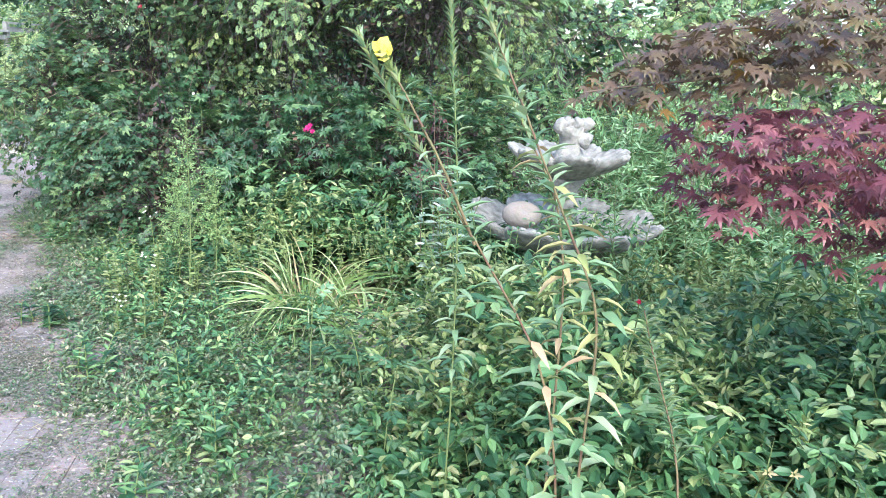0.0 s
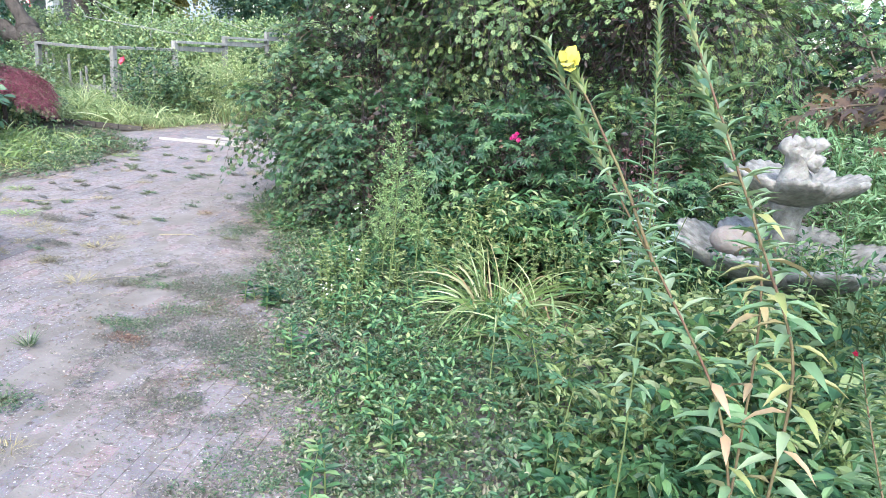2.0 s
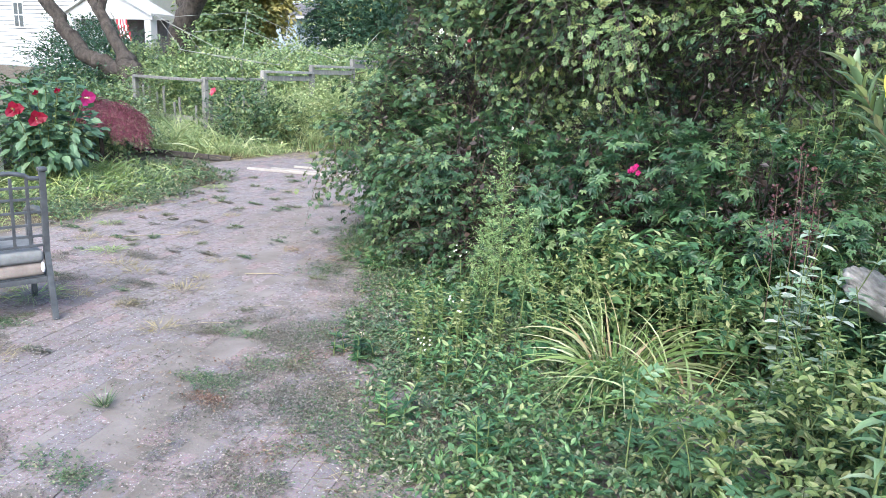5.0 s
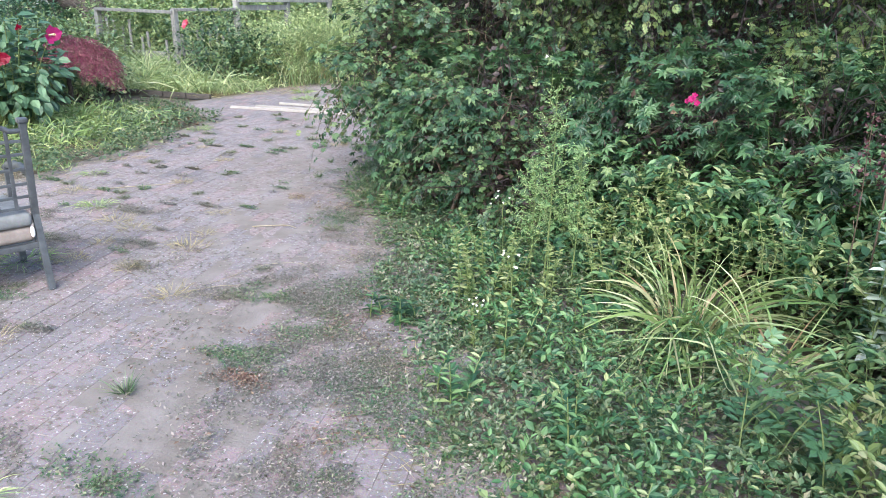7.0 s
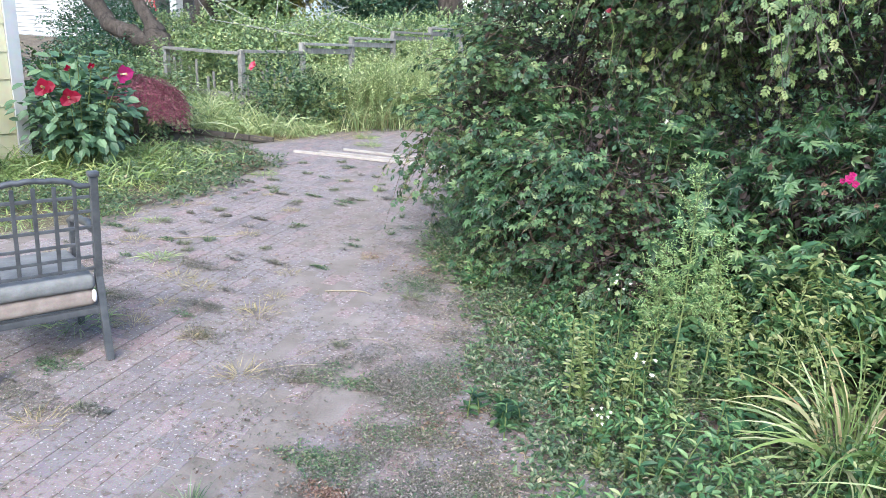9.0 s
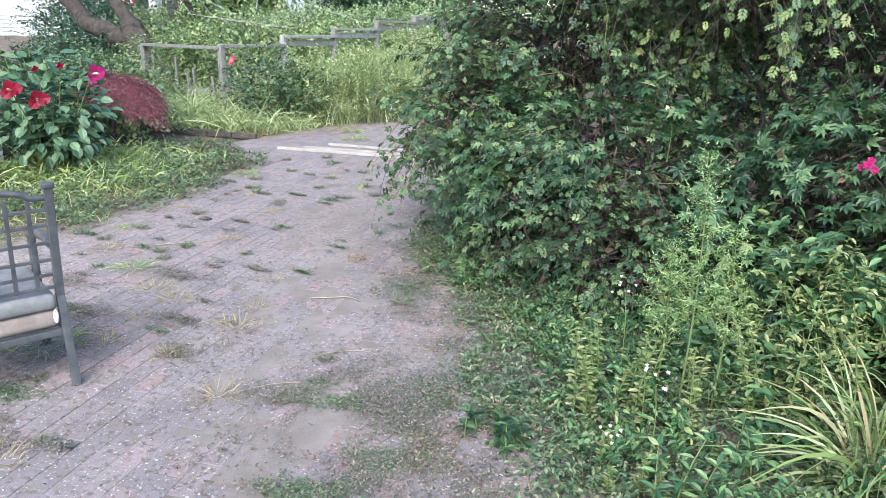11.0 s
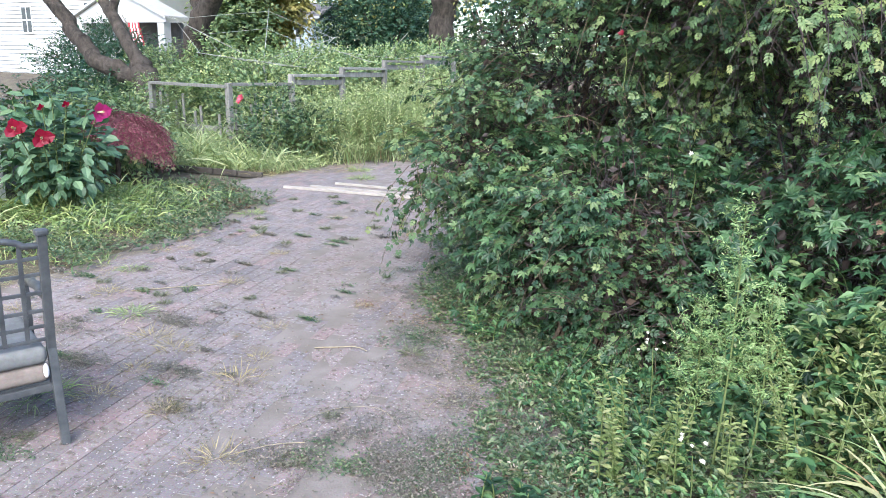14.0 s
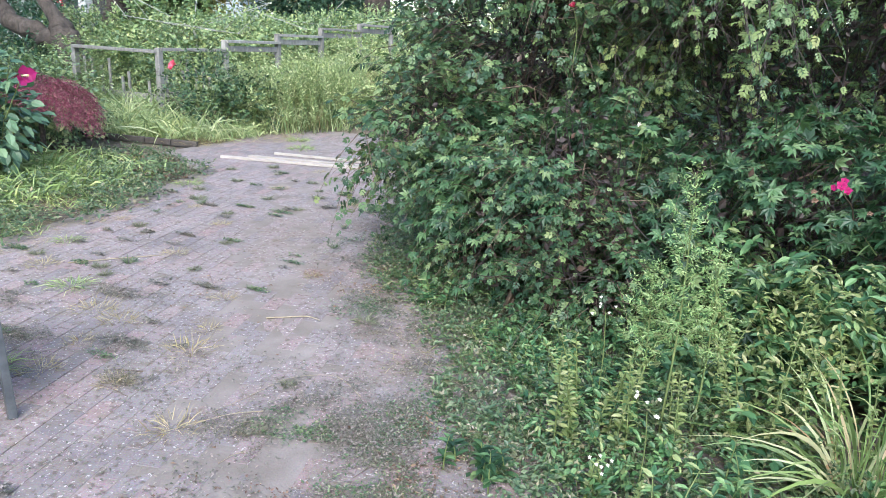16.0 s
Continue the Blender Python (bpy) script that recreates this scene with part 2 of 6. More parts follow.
rng = np.random.default_rng(7)
OVAL = (np.array([(0, 0, 0), (.30, -.42, .06), (.36, 0, -.02), (.30, .42, .06), (.68, -.36, .03), (.68, .36, .03), (1, 0, -.10)]),
        np.array([(0, 1, 2), (0, 2, 3), (1, 4, 2), (2, 4, 6), (2, 6, 5), (2, 5, 3)]))
DIAMOND = (np.array([(0, 0, 0), (.45, -.5, .05), (1, 0, -.06), (.45, .5, .05)]), np.array([(0, 1, 2), (0, 2, 3)]))
LANCE = (np.array([(0, 0, 0), (.35, -.5, .05), (.35, .5, .05), (.7, -.36, -.02), (.7, .36, -.02), (1, 0, -.2), (.35, 0, -.03), (.7, 0, -.09)]),
         np.array([(0, 1, 6), (0, 6, 2), (1, 3, 6), (3, 7, 6), (6, 7, 2), (7, 4, 2), (3, 5, 7), (7, 5, 4)]))


def pinnate(pairs, size, wide, first=0.25):
    """A feather-shaped leaf: leaflets in pairs along a stalk, and one at its end."""
    v, f, base = [(0, 0, 0)], [], 0
    spots = np.linspace(first, 1 - size * 0.9, pairs)
    for k, x in enumerate(spots):
        b = len(v)
        v += [(x, 0, 0.03 * math.sin(3 * x)), ((spots[k - 1] + x) / 2 if k else x / 2, 0.012, 0.0)]
        f.append((base, b, b + 1))
        base = b
        for side in (-1, 1):
            a = 0.95 - 0.25 * k / pairs
            l = size * (1.0 - 0.25 * abs(k / max(pairs - 1, 1) - 0.5))
            c, d = math.cos(a), math.sin(a) * side
            i = len(v)
            v += [(x + c * l * .45 - d * wide * l * .5, d * l * .45 + c * wide * l * .5, .05 * l), (x + c * l, d * l, -.12 * l), (x + c * l * .45 + d * wide * l * .5, d * l * .45 - c * wide * l * .5, .05 * l)]
            f += [(b, i, i + 1), (b, i + 1, i + 2)]
    x, i = spots[-1], len(v)
    v += [(x + 0.5 * (1 - x), -wide * size * .5, -0.02), (1, 0, -.12), (x + 0.5 * (1 - x), wide * size * .5, -0.02)]
    f += [(base, i, i + 1), (base, i + 1, i + 2)]
    return np.array(v), np.array(f)


def palmate(turns, sizes, wide):
    """A hand-shaped leaf: pointed leaflets from one stalk."""
    v, f = [(0, 0, 0)], []
    for a, l in zip(turns, sizes):
        c, d, w, i = math.cos(a), math.sin(a), wide * l * .5, len(v)
        v += [(c * l * .5 - d * w, d * l * .5 + c * w, .05), (c * l * .5, d * l * .5, -.02), (c * l * .5 + d * w, d * l * .5 - c * w, .05), (c * l, d * l, -.16 * l)]
        f += [(0, i, i + 1), (0, i + 1, i + 2), (i, i + 3, i + 1), (i + 1, i + 3, i + 2)]
    return np.array(v), np.array(f)


ROSE_LEAF = pinnate(2, 0.46, 0.62, 0.34)
FEATHER_LEAF = pinnate(3, 0.40, 0.50, 0.24)
HAND_LEAF = palmate((-1.45, -0.72, 0.0, 0.72, 1.45), (0.66, 0.9, 1.0, 0.9, 0.66), 0.36)
TRIPLE_LEAF = palmate((-1.15, 0.0, 1.15), (0.8, 1.0, 0.8), 0.62)


def leaves(P, D, N, L, W, shape=OVAL):
    """Arrays of all the leaves: roots P, ways D, facing N, lengths L and widths W."""
    tv, tf = shape
    D = unit(D)
    S = unit(np.cross(D, N))
    U = np.cross(S, D)
    n, k = len(P), len(tv)
    V = (P[:, None, :] + tv[None, :, 0, None] * (L[:, None, None] * D[:, None, :])
         + tv[None, :, 1, None] * (W[:, None, None] * S[:, None, :]) + tv[None, :, 2, None] * (L[:, None, None] * U[:, None, :]))
    F = tf[None] + (np.arange(n) * k)[:, None, None]
    return V.reshape(-1, 3), F.reshape(-1, 3)


def blades(P, D, L, W, droop, segs=4, twist=0.4):
    """Arched grass blades, each a tapering strip."""
    n = len(P)
    D = unit(D)
    S = unit(np.cross(D, np.array([0, 0, 1.0])) + rng.normal(0, twist, (n, 3)))
    flat = D * np.array([1, 1, 0])
    flat = unit(flat + rng.normal(0, 1e-3, (n, 3)) * np.array([1, 1, 0]))
    rows = []
    for i in range(segs + 1):
        s = i / segs
        c = P + D * (L * s)[:, None] + flat * (droop * L * 0.6 * s * s)[:, None] - np.array([0, 0, 1.0]) * (droop * L * s ** 2.2)[:, None]
        w = W * (0.75 + 0.5 * s if s < 0.4 else (1 - s) * 1.55 + 0.02) * 0.5
        rows += [c - S * w[:, None], c + S * w[:, None]]
    V = np.stack(rows, 1)
    V[:, :, 2] = np.maximum(V[:, :, 2], 0.004 + V[:, :, 2] * 0.02)
    f = np.array([(2 * i, 2 * i + 1, 2 * i + 3, 2 * i + 2) for i in range(segs)])
    F = f[None] + (np.arange(n) * 2 * (segs + 1))[:, None, None]
    return V.reshape(-1, 3), F.reshape(-1, 4)


def tubes(C, r0, r1, sides=3):
    """Tapered stems along the lines C, an array (n, k, 3)."""
    n, k, _ = C.shape
    T = unit(np.gradient(C, axis=1))
    A = unit(np.cross(T, np.array([0.31, 0.87, 0.12])))
    B = np.cross(T, A)
    r0, r1 = np.broadcast_to(r0, (n,)), np.broadcast_to(r1, (n,))
    s = np.linspace(0, 1, k)
    R = r0[:, None] * (1 - s) + r1[:, None] * s
    a = np.arange(sides) * 2 * np.pi / sides
    V = C[:, :, None, :] + R[:, :, None, None] * (np.cos(a)[None, None, :, None] * A[:, :, None, :] + np.sin(a)[None, None, :, None] * B[:, :, None, :])
    f = [(i * sides + j, i * sides + (j + 1) % sides, (i + 1) * sides + (j + 1) % sides, (i + 1) * sides + j) for i in range(k - 1) for j in range(sides)]
    F = np.array(f)[None] + (np.arange(n) * k * sides)[:, None, None]
    return V.reshape(-1, 3), F.reshape(-1, 4)


def sprigs(P, D, length, count, leaf, wide, droop=0.35, spread=0.9, up=0.8, shape=OVAL, out=None, tip=0.75):
    """Leafy shoots from P along D: leaf arrays and stem arrays."""
    n = len(P)
    D = unit(D)
    length = np.broadcast_to(length, (n,))
    down = np.array([0, 0, -1.0])
    line = np.stack([P + D * (length * s)[:, None] + down * (droop * length * s * s)[:, None] for s in (0, 0.5, 1.0)], 1)
    LP, LD, LN, LL = [], [], [], []
    side = unit(np.cross(D, np.array([0, 0, 1.0])) + rng.normal(0, 0.25, (n, 3)))
    for i in range(count):
        s = 0.12 + 0.88 * i / max(count - 1, 1)
        p = P + D * (length * s)[:, None] + down * (droop * length * s * s)[:, None]
        t = unit(D + down * (2 * droop * s))
        sg = -1 if i % 2 else 1
        d = t * (0.55 if i < count - 1 else 1.6) + side * (sg * spread if i < count - 1 else 0) + rng.normal(0, 0.28, (n, 3)) + down * 0.15
        nn = np.array([0, 0, up]) + (out if out is not None else D) * 0.5 + rng.normal(0, 0.35, (n, 3))
        LP.append(p), LD.append(d), LN.append(nn)
        LL.append(leaf * rng.uniform(0.65, 1.2, n) * (1 - (1 - tip) * s))
    LP, LD, LN, LL = np.concatenate(LP), np.concatenate(LD), np.concatenate(LN), np.concatenate(LL)
    return leaves(LP, LD, LN, LL, LL * wide * rng.uniform(0.85, 1.15, len(LL)), shape), tubes(line, leaf * 0.035, leaf * 0.012)


def sphere_dirs(n):
    d = rng.normal(0, 1, (n, 3))
    return unit(d)


def on_blobs(blobs, n, inner=0.8, outer=1.05, floor=0.05, keep=None):
    """Places and outward ways on the uneven skin of overlapping rounded masses."""
    w = np.array([b[3] * b[4] + b[4] * b[5] + b[3] * b[5] for b in blobs])
    pick = rng.choice(len(blobs), n, p=w / w.sum())
    B = np.array(blobs)[pick]
    d = sphere_dirs(n)
    lump = 0.13 * np.sin(d[:, 0] * 6.1 + pick * 1.7) * np.sin(d[:, 1] * 5.3 + pick) + 0.11 * np.sin(d[:, 2] * 8.7 + d[:, 0] * 4 + pick * 2.1)
    r = rng.uniform(inner, outer, n) + lump
    P = B[:, :3] + d * r[:, None] * B[:, 3:6]
    O = unit(d / B[:, 3:6])
    ok = P[:, 2] > floor
    for j, b in enumerate(blobs):
        q = ((P - np.array(b[:3])) / np.array(b[3:6])) ** 2
        ok &= (pick == j) | (q.sum(1) > (inner * 0.92) ** 2)
    if keep is not None:
        ok &= keep(P)
    return P[ok], O[ok]


def shrub(name, label, category, blobs, mat, n, leaf, wide, length, count, droop=0.35, shape=OVAL, boughs=14, fill=0.35, gaps=0.0, stems=True, base=None, r_bough=0.018, stem=None, inner=0.8, keep=None, up=0.8, fill_mat=None, clump=0, clump_r=0.13, twigs=0):
    """A bush: boughs from its base, leafy shoots on its skin, and more leaves within."""
    c = np.mean(np.array(blobs)[:, :2], 0) if base is None else np.array(base)
    root = thing(name, label, category, (c[0], c[1], 0))
    off = np.array([c[0], c[1], 0])
    P, O = on_blobs(blobs, n // clump if clump else n, inner=inner, keep=keep)
    if clump:
        swing = np.repeat(rng.normal(0, 0.4, P.shape), clump, 0)
        P, O = np.repeat(P, clump, 0), np.repeat(O, clump, 0)
        P = P + rng.normal(0, clump_r, P.shape) * np.array([1, 1, 0.5])
        P[:, 2] = np.maximum(P[:, 2], 0.06)
        O = unit(O + swing)
    if gaps:
        q = np.sin(P[:, 0] * 5.3 + 1.0) * np.sin(P[:, 2] * 6.1) + np.sin(P[:, 0] * 2.3 - P[:, 2] * 3.1 + P[:, 1]) + 0.7 * np.sin(P[:, 2] * 11 + P[:, 0] * 8)
        some = q > -1.6 + 1.6 * gaps
        P, O = P[some], O[some]
    way = O + np.array([0, 0, 0.35]) + rng.normal(0, 0.35, P.shape)
    (lv, lf), (sv, sf) = sprigs(P - off, way, length * rng.uniform(0.6, 1.3, len(P)), count, leaf, wide, droop, shape=shape, out=O, up=up)
    tagged(put("foliage", mesh_of("foliage", lv, lf, mat), root), kind="stuff")
    if stems:
        tagged(put("twig_work", mesh_of("twig_work", sv, sf, stem or M_TWIG), root), kind="stuff")
    Q, O2 = on_blobs(blobs, int(n * count * fill), inner=0.45, outer=0.85, keep=keep)
    L = leaf * rng.uniform(0.9, 1.5, len(Q)) * (0.45 if clump else 1.0)
    lv, lf = leaves(Q - off, O2 + rng.normal(0, 0.7, Q.shape), np.array([0, 0, 1.0]) + O2, L, L * min(wide, 0.6), DIAMOND)
    tagged(put("inner_foliage", mesh_of("inner_foliage", lv, lf, fill_mat or mat), root), kind="stuff")
    # inner twigs and withered leaves, coloured near black to deepen the shaded voids
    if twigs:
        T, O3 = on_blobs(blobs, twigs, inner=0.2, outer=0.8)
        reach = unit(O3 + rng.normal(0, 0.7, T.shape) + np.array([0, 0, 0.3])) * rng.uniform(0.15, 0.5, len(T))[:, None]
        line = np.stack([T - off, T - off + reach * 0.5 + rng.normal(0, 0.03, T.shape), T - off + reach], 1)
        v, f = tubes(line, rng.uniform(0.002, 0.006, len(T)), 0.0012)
        tagged(put("twig_work", mesh_of("twig_work", v, f, M_SHADETWIG), root, "bare inner twigs coloured near black for the shade"), kind="stuff")
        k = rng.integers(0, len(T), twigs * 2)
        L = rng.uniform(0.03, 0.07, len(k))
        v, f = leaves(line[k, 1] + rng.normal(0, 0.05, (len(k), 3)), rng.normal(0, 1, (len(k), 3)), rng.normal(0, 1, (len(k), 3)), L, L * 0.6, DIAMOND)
        tagged(put("withered_foliage", mesh_of("withered_foliage", v, f, M_SHADEWITHER), root, "withered inner leaves with shade put into their brown"), kind="stuff")
    if boughs:
        B = np.array(blobs)[rng.integers(0, len(blobs), boughs)]
        ends = B[:, :3] + sphere_dirs(boughs) * B[:, 3:6] * 0.75
        ends[:, 2] = np.maximum(ends[:, 2], 0.25)
        start = np.stack([c[0] + rng.normal(0, 0.18, boughs), c[1] + rng.normal(0, 0.15, boughs), np.zeros(boughs) - 0.02], 1)
        s = np.linspace(0, 1, 7)[None, :, None]
        C = start[:, None] * (1 - s) + ends[:, None] * s
        C[:, :, 2] += (np.sin(np.linspace(0, np.pi, 7)) * 0.25)[None] * np.abs(ends[:, 2:3]) * 0.5
        C[:, 1:-1] += rng.normal(0, 0.05, (boughs, 5, 3))
        for line in C - off:
            v, f = tubes(line[None], r_bough, r_bough * 0.25, 5)
            put("branch", mesh_of("branch", v, f, stem or M_TWIG, True), root)
    return root


# ---- the ground ----
def smooth_step(a, b, v):
    s = np.clip((v - a) / (b - a), 0, 1)
    return s * s * (3 - 2 * s)


def lie(x, y):
    """Height of the ground: level in the garden, rising behind the fence."""
    x, y = np.asarray(x, float), np.asarray(y, float)
    return 0.9 * smooth_step(11.5, 20.0, y) * smooth_step(2.0, -6.0, x) + 0.7 * smooth_step(18.0, 40.0, y)


def edge_paving(y):
    """x of the weedy right-hand border of the paving."""
    return np.interp(y, [1.0, 2.0, 2.9, 3.4, 4.0, 4.5, 5.0, 5.5, 6.0, 7.0, 8.0, 10.0], [0.4, -0.45, -1.1, -1.75, -2.25, -2.5, -2.95, -3.2, -3.8, -4.35, -4.9, -5.8])


def edge_bed(y):
    """x at which the planted bed begins."""
    return np.interp(y, [1.0, 1.5, 2.0, 2.6, 3.2, 4.3, 5.5, 6.6, 7.3, 8.0, 9.5], [1.6, 1.0, 0.6, 0.15, -0.25, -1.0, -1.9, -2.9, -3.9, -4.6, -5.2])


def field(x, y, scale, seed=0.0):
    """Smooth uneven values between 0 and 1."""
    total = np.zeros(np.shape(x))
    for k in range(9):
        a, f = 2.39996 * k + seed * 1.7, scale * (0.7 + 0.31 * k)
        total = total + np.sin((x * math.cos(a) + y * math.sin(a)) * f + 4.1 * k + seed * 2.3) / (1 + 0.22 * k)
    return np.clip(total / 5.2 + 0.5, 0, 1)


def ground_material():
    mat, tree, bsdf = material("soil")
    n = noise_of(tree, 3.0, 8)
    r = ramp_of(tree, [(0.3, (0.075, 0.06, 0.045)), (0.5, (0.12, 0.10, 0.075)), (0.72, (0.16, 0.15, 0.09))])
    tree.links.new(n.outputs[0], r.inputs[0])
    f = noise_of(tree, 60, 6)
    col = mixed(tree, r.outputs[0], f.outputs["Color"], 0.35, "OVERLAY")
    tree.links.new(col, bsdf.inputs["Base Color"])
    bsdf.inputs["Roughness"].default_value = 0.95
    bumped(tree, bsdf, f.outputs[0], 0.8, 0.02)
    return mat


M_SOIL = ground_material()
xs = np.concatenate([[-400, -150, -80, -55], np.arange(-40, 12, 0.8), [14, 20, 35, 70, 150, 400]])
ys = np.concatenate([[-400, -100, -40, -15, -6], np.arange(-3, 42, 0.8), [46, 60, 90, 160, 400]])
X, Y = np.meshgrid(xs, ys)
Z = lie(X, Y) - 0.035
idx = np.arange(X.size).reshape(X.shape)
quads = np.stack([idx[:-1, :-1], idx[:-1, 1:], idx[1:, 1:], idx[1:, :-1]], -1).reshape(-1, 4)
ground = put("ground", mesh_of("ground", np.stack([X, Y, Z], -1).reshape(-1, 3), quads, M_SOIL, True), None, "bare brown garden soil with litter between the plants")
tagged(ground, category="ground", kind="structure")


# ---- timber, fence, houses ----
M_WOOD = plain("weathered_timber", (0.16, 0.16, 0.15), (0.33, 0.325, 0.30), 6, rough=0.88, bump=0.6, stretch=(4, 4, 1), per_object=0.18)
M_BOARD = plain("pale_board", (0.26, 0.245, 0.225), (0.40, 0.38, 0.35), 5, rough=0.85, bump=0.4, stretch=(1, 5, 5), per_object=0.15)
M_SIDE = plain("cream_siding", (0.60, 0.57, 0.36), (0.68, 0.65, 0.45), 1.3, rough=0.6, bump=0.15, per_object=0.05)
M_WHITE = plain("white_paint", (0.47, 0.49, 0.49), (0.56, 0.57, 0.56), 1.2, rough=0.55, bump=0.1)
M_SHINGLE = plain("roof_shingle", (0.10, 0.10, 0.11), (0.19, 0.18, 0.18), 3, rough=0.9)
M_BLUE = plain("pale_blue_paint", (0.42, 0.52, 0.60), (0.52, 0.62, 0.69), 1.5, rough=0.6)
M_GLASS = plain("dark_window_glass", (0.03, 0.04, 0.05), (0.06, 0.08, 0.10), 1.0, rough=0.08)
M_EDGE = plain("weathered_dark_edging", (0.04, 0.036, 0.033), (0.10, 0.09, 0.08), 9, rough=0.9)
M_LINE = plain("pale_cord", (0.26, 0.28, 0.25), (0.42, 0.43, 0.39), 9, rough=0.6)
M_RED = plain("red_cloth", (0.42, 0.03, 0.05), (0.52, 0.05, 0.07), 6)
M_CLOTH = plain("white_cloth", (0.74, 0.72, 0.72), (0.80, 0.78, 0.78), 6)

# boards across the end of the paving
for i, (a, b, w) in enumerate([((-7.85, 9.16), (-5.1, 9.76), 0.06), ((-7.6, 9.40), (-5.0, 9.95), 0.06), ((-7.5, 9.80), (-5.6, 10.1), 0.045)]):
    bm = bmesh.new()
    beam(bm, (*a, 0.018), (*b, 0.020), w * 0.85, 0.034)
    tagged(part("board", bm, M_BOARD, bevel=0.005), "weathered pale timber board lying across the paving", "board", "boards across the paving")

# stepped fence
POSTS = [(-13.05, 11.35, 1.12), (-11.0, 11.3, 1.18), (-10.85, 12.75, 1.20), (-10.8, 14.25, 1.36), (-10.75, 15.72, 1.52), (-10.7, 17.25, 1.66), (-10.7, 18.8, 1.82)]
TOPS = [1.16, 1.20, 1.36, 1.51, 1.68, 1.82]
fence = thing("fence", "weathered grey timber fence rising in steps behind the weeds", "fence", (-11, 11.3, 0))
base = Vector((-11, 11.3, 0))
for i, (x, y, z) in enumerate(POSTS):
    g = float(lie(x, y))
    top = max(TOPS[max(i - 1, 0)], TOPS[min(i, 5)])
    bm = bmesh.new()
    lean = 0.03 if i == 0 else 0.0
    beam(bm, Vector((x - lean, y, g - 0.1)) - base, Vector((x, y, top + 0.02)) - base, 0.095, 0.095, (0, 1, 0))
    part("post", bm, M_WOOD, fence, bevel=0.006)
for i, (a, b) in enumerate(zip(POSTS, POSTS[1:])):
    z = TOPS[i]
    for dz, h in ((0.0, 0.05), (-0.13, 0.10), (-0.75, 0.09)):
        if dz == -0.13 and i < 2:
            continue
        bm = bmesh.new()
        wide = 0.15 if dz == 0 else 0.045
        beam(bm, Vector((a[0], a[1], z + dz)) - base, Vector((b[0], b[1], z + dz)) - base, wide, h)
        part("rail", bm, M_WOOD, fence, bevel=0.005)
    n = 9 if i < 2 else 1
    for j in range(1, n):
        s = j / n + random.uniform(-0.03, 0.03)
        x, y = a[0] + (b[0] - a[0]) * s, a[1] + (b[1] - a[1]) * s - 0.03
        if random.random() < 0.3:
            continue
        bm = bmesh.new()
        beam(bm, Vector((x + random.uniform(-0.03, 0.03), y, float(lie(x, y)))) - base, Vector((x, y, z - random.uniform(0.05, 0.5))) - base, 0.05, 0.02, (0, 1, 0))
        part("picket", bm, M_WOOD, fence)

# cream house
house = thing("cream_house", "cream house wall with wide siding and a white corner board", "house", (-9.35, 6.4, 0))
bm = bmesh.new()
box(bm, -5.0, -0.03, -9.4, -0.02, 0.0, 3.3)
part("wall", bm, M_SIDE, house)
for i in range(11):
    for j, (y0, y1) in enumerate([(-9.3, -6.4), (-6.39, -3.6), (-3.59, -0.86 if i % 2 else -1.5), (-0.855 if i % 2 else -1.495, -0.13)]):
        bm = bmesh.new()
        box(bm, -0.03, 0.0, y0, y1, 0.06 + i * 0.292, 0.06 + (i + 1) * 0.292 - 0.004)
        for v in bm.verts:
            if v.co.z < 0.1 + i * 0.292 and v.co.x > -0.01:
                v.co.x += 0.014
        part("siding_plank", bm, M_SIDE, house)
for x0, x1, y0, y1 in ((-0.028, 0.028, -0.125, 0.012), (-0.13, -0.03, -0.018, 0.012)):
    bm = bmesh.new()
    box(bm, x0, x1, y0, y1, 0.03, 3.3)
    part("corner_board", bm, M_WHITE, house, "white corner board", bevel=0.004)
bm = bmesh.new()
vs = [bm.verts.new(p) for p in [(0.35, -9.8, 3.2), (0.35, 0.4, 3.2), (-2.5, 0.4, 4.9), (-2.5, -9.8, 4.9), (-5.35, -9.8, 3.2), (-5.35, 0.4, 3.2)]]
bm.faces.new((vs[0], vs[1], vs[2], vs[3])), bm.faces.new((vs[3], vs[2], vs[5], vs[4])), bm.faces.new((vs[1], vs[5], vs[2])), bm.faces.new((vs[0], vs[3], vs[4])), bm.faces.new((vs[0], vs[4], vs[5], vs[1]))
part("roof", bm, M_SHINGLE, house)

# white house with a porch
wh = thing("white_house", "white clapboard house with a gabled porch behind trees", "house", (-24.5, 19.6, 0))
bm = bmesh.new()
box(bm, -11.5, -0.2, 0.05, 8, 0.2, 5.6)
part("wall", bm, M_WHITE, wh)
for i in range(36):
    bm = bmesh.new()
    box(bm, -11.5, -0.2, 0.0, 0.06, 0.3 + i * 0.15, 0.3 + (i + 1) * 0.15 - 0.012)
    for v in bm.verts:
        if v.co.z < 0.35 + i * 0.15 and v.co.y < 0.03:
            v.co.y -= 0.03
    part("clapboard", bm, M_WHITE, wh)
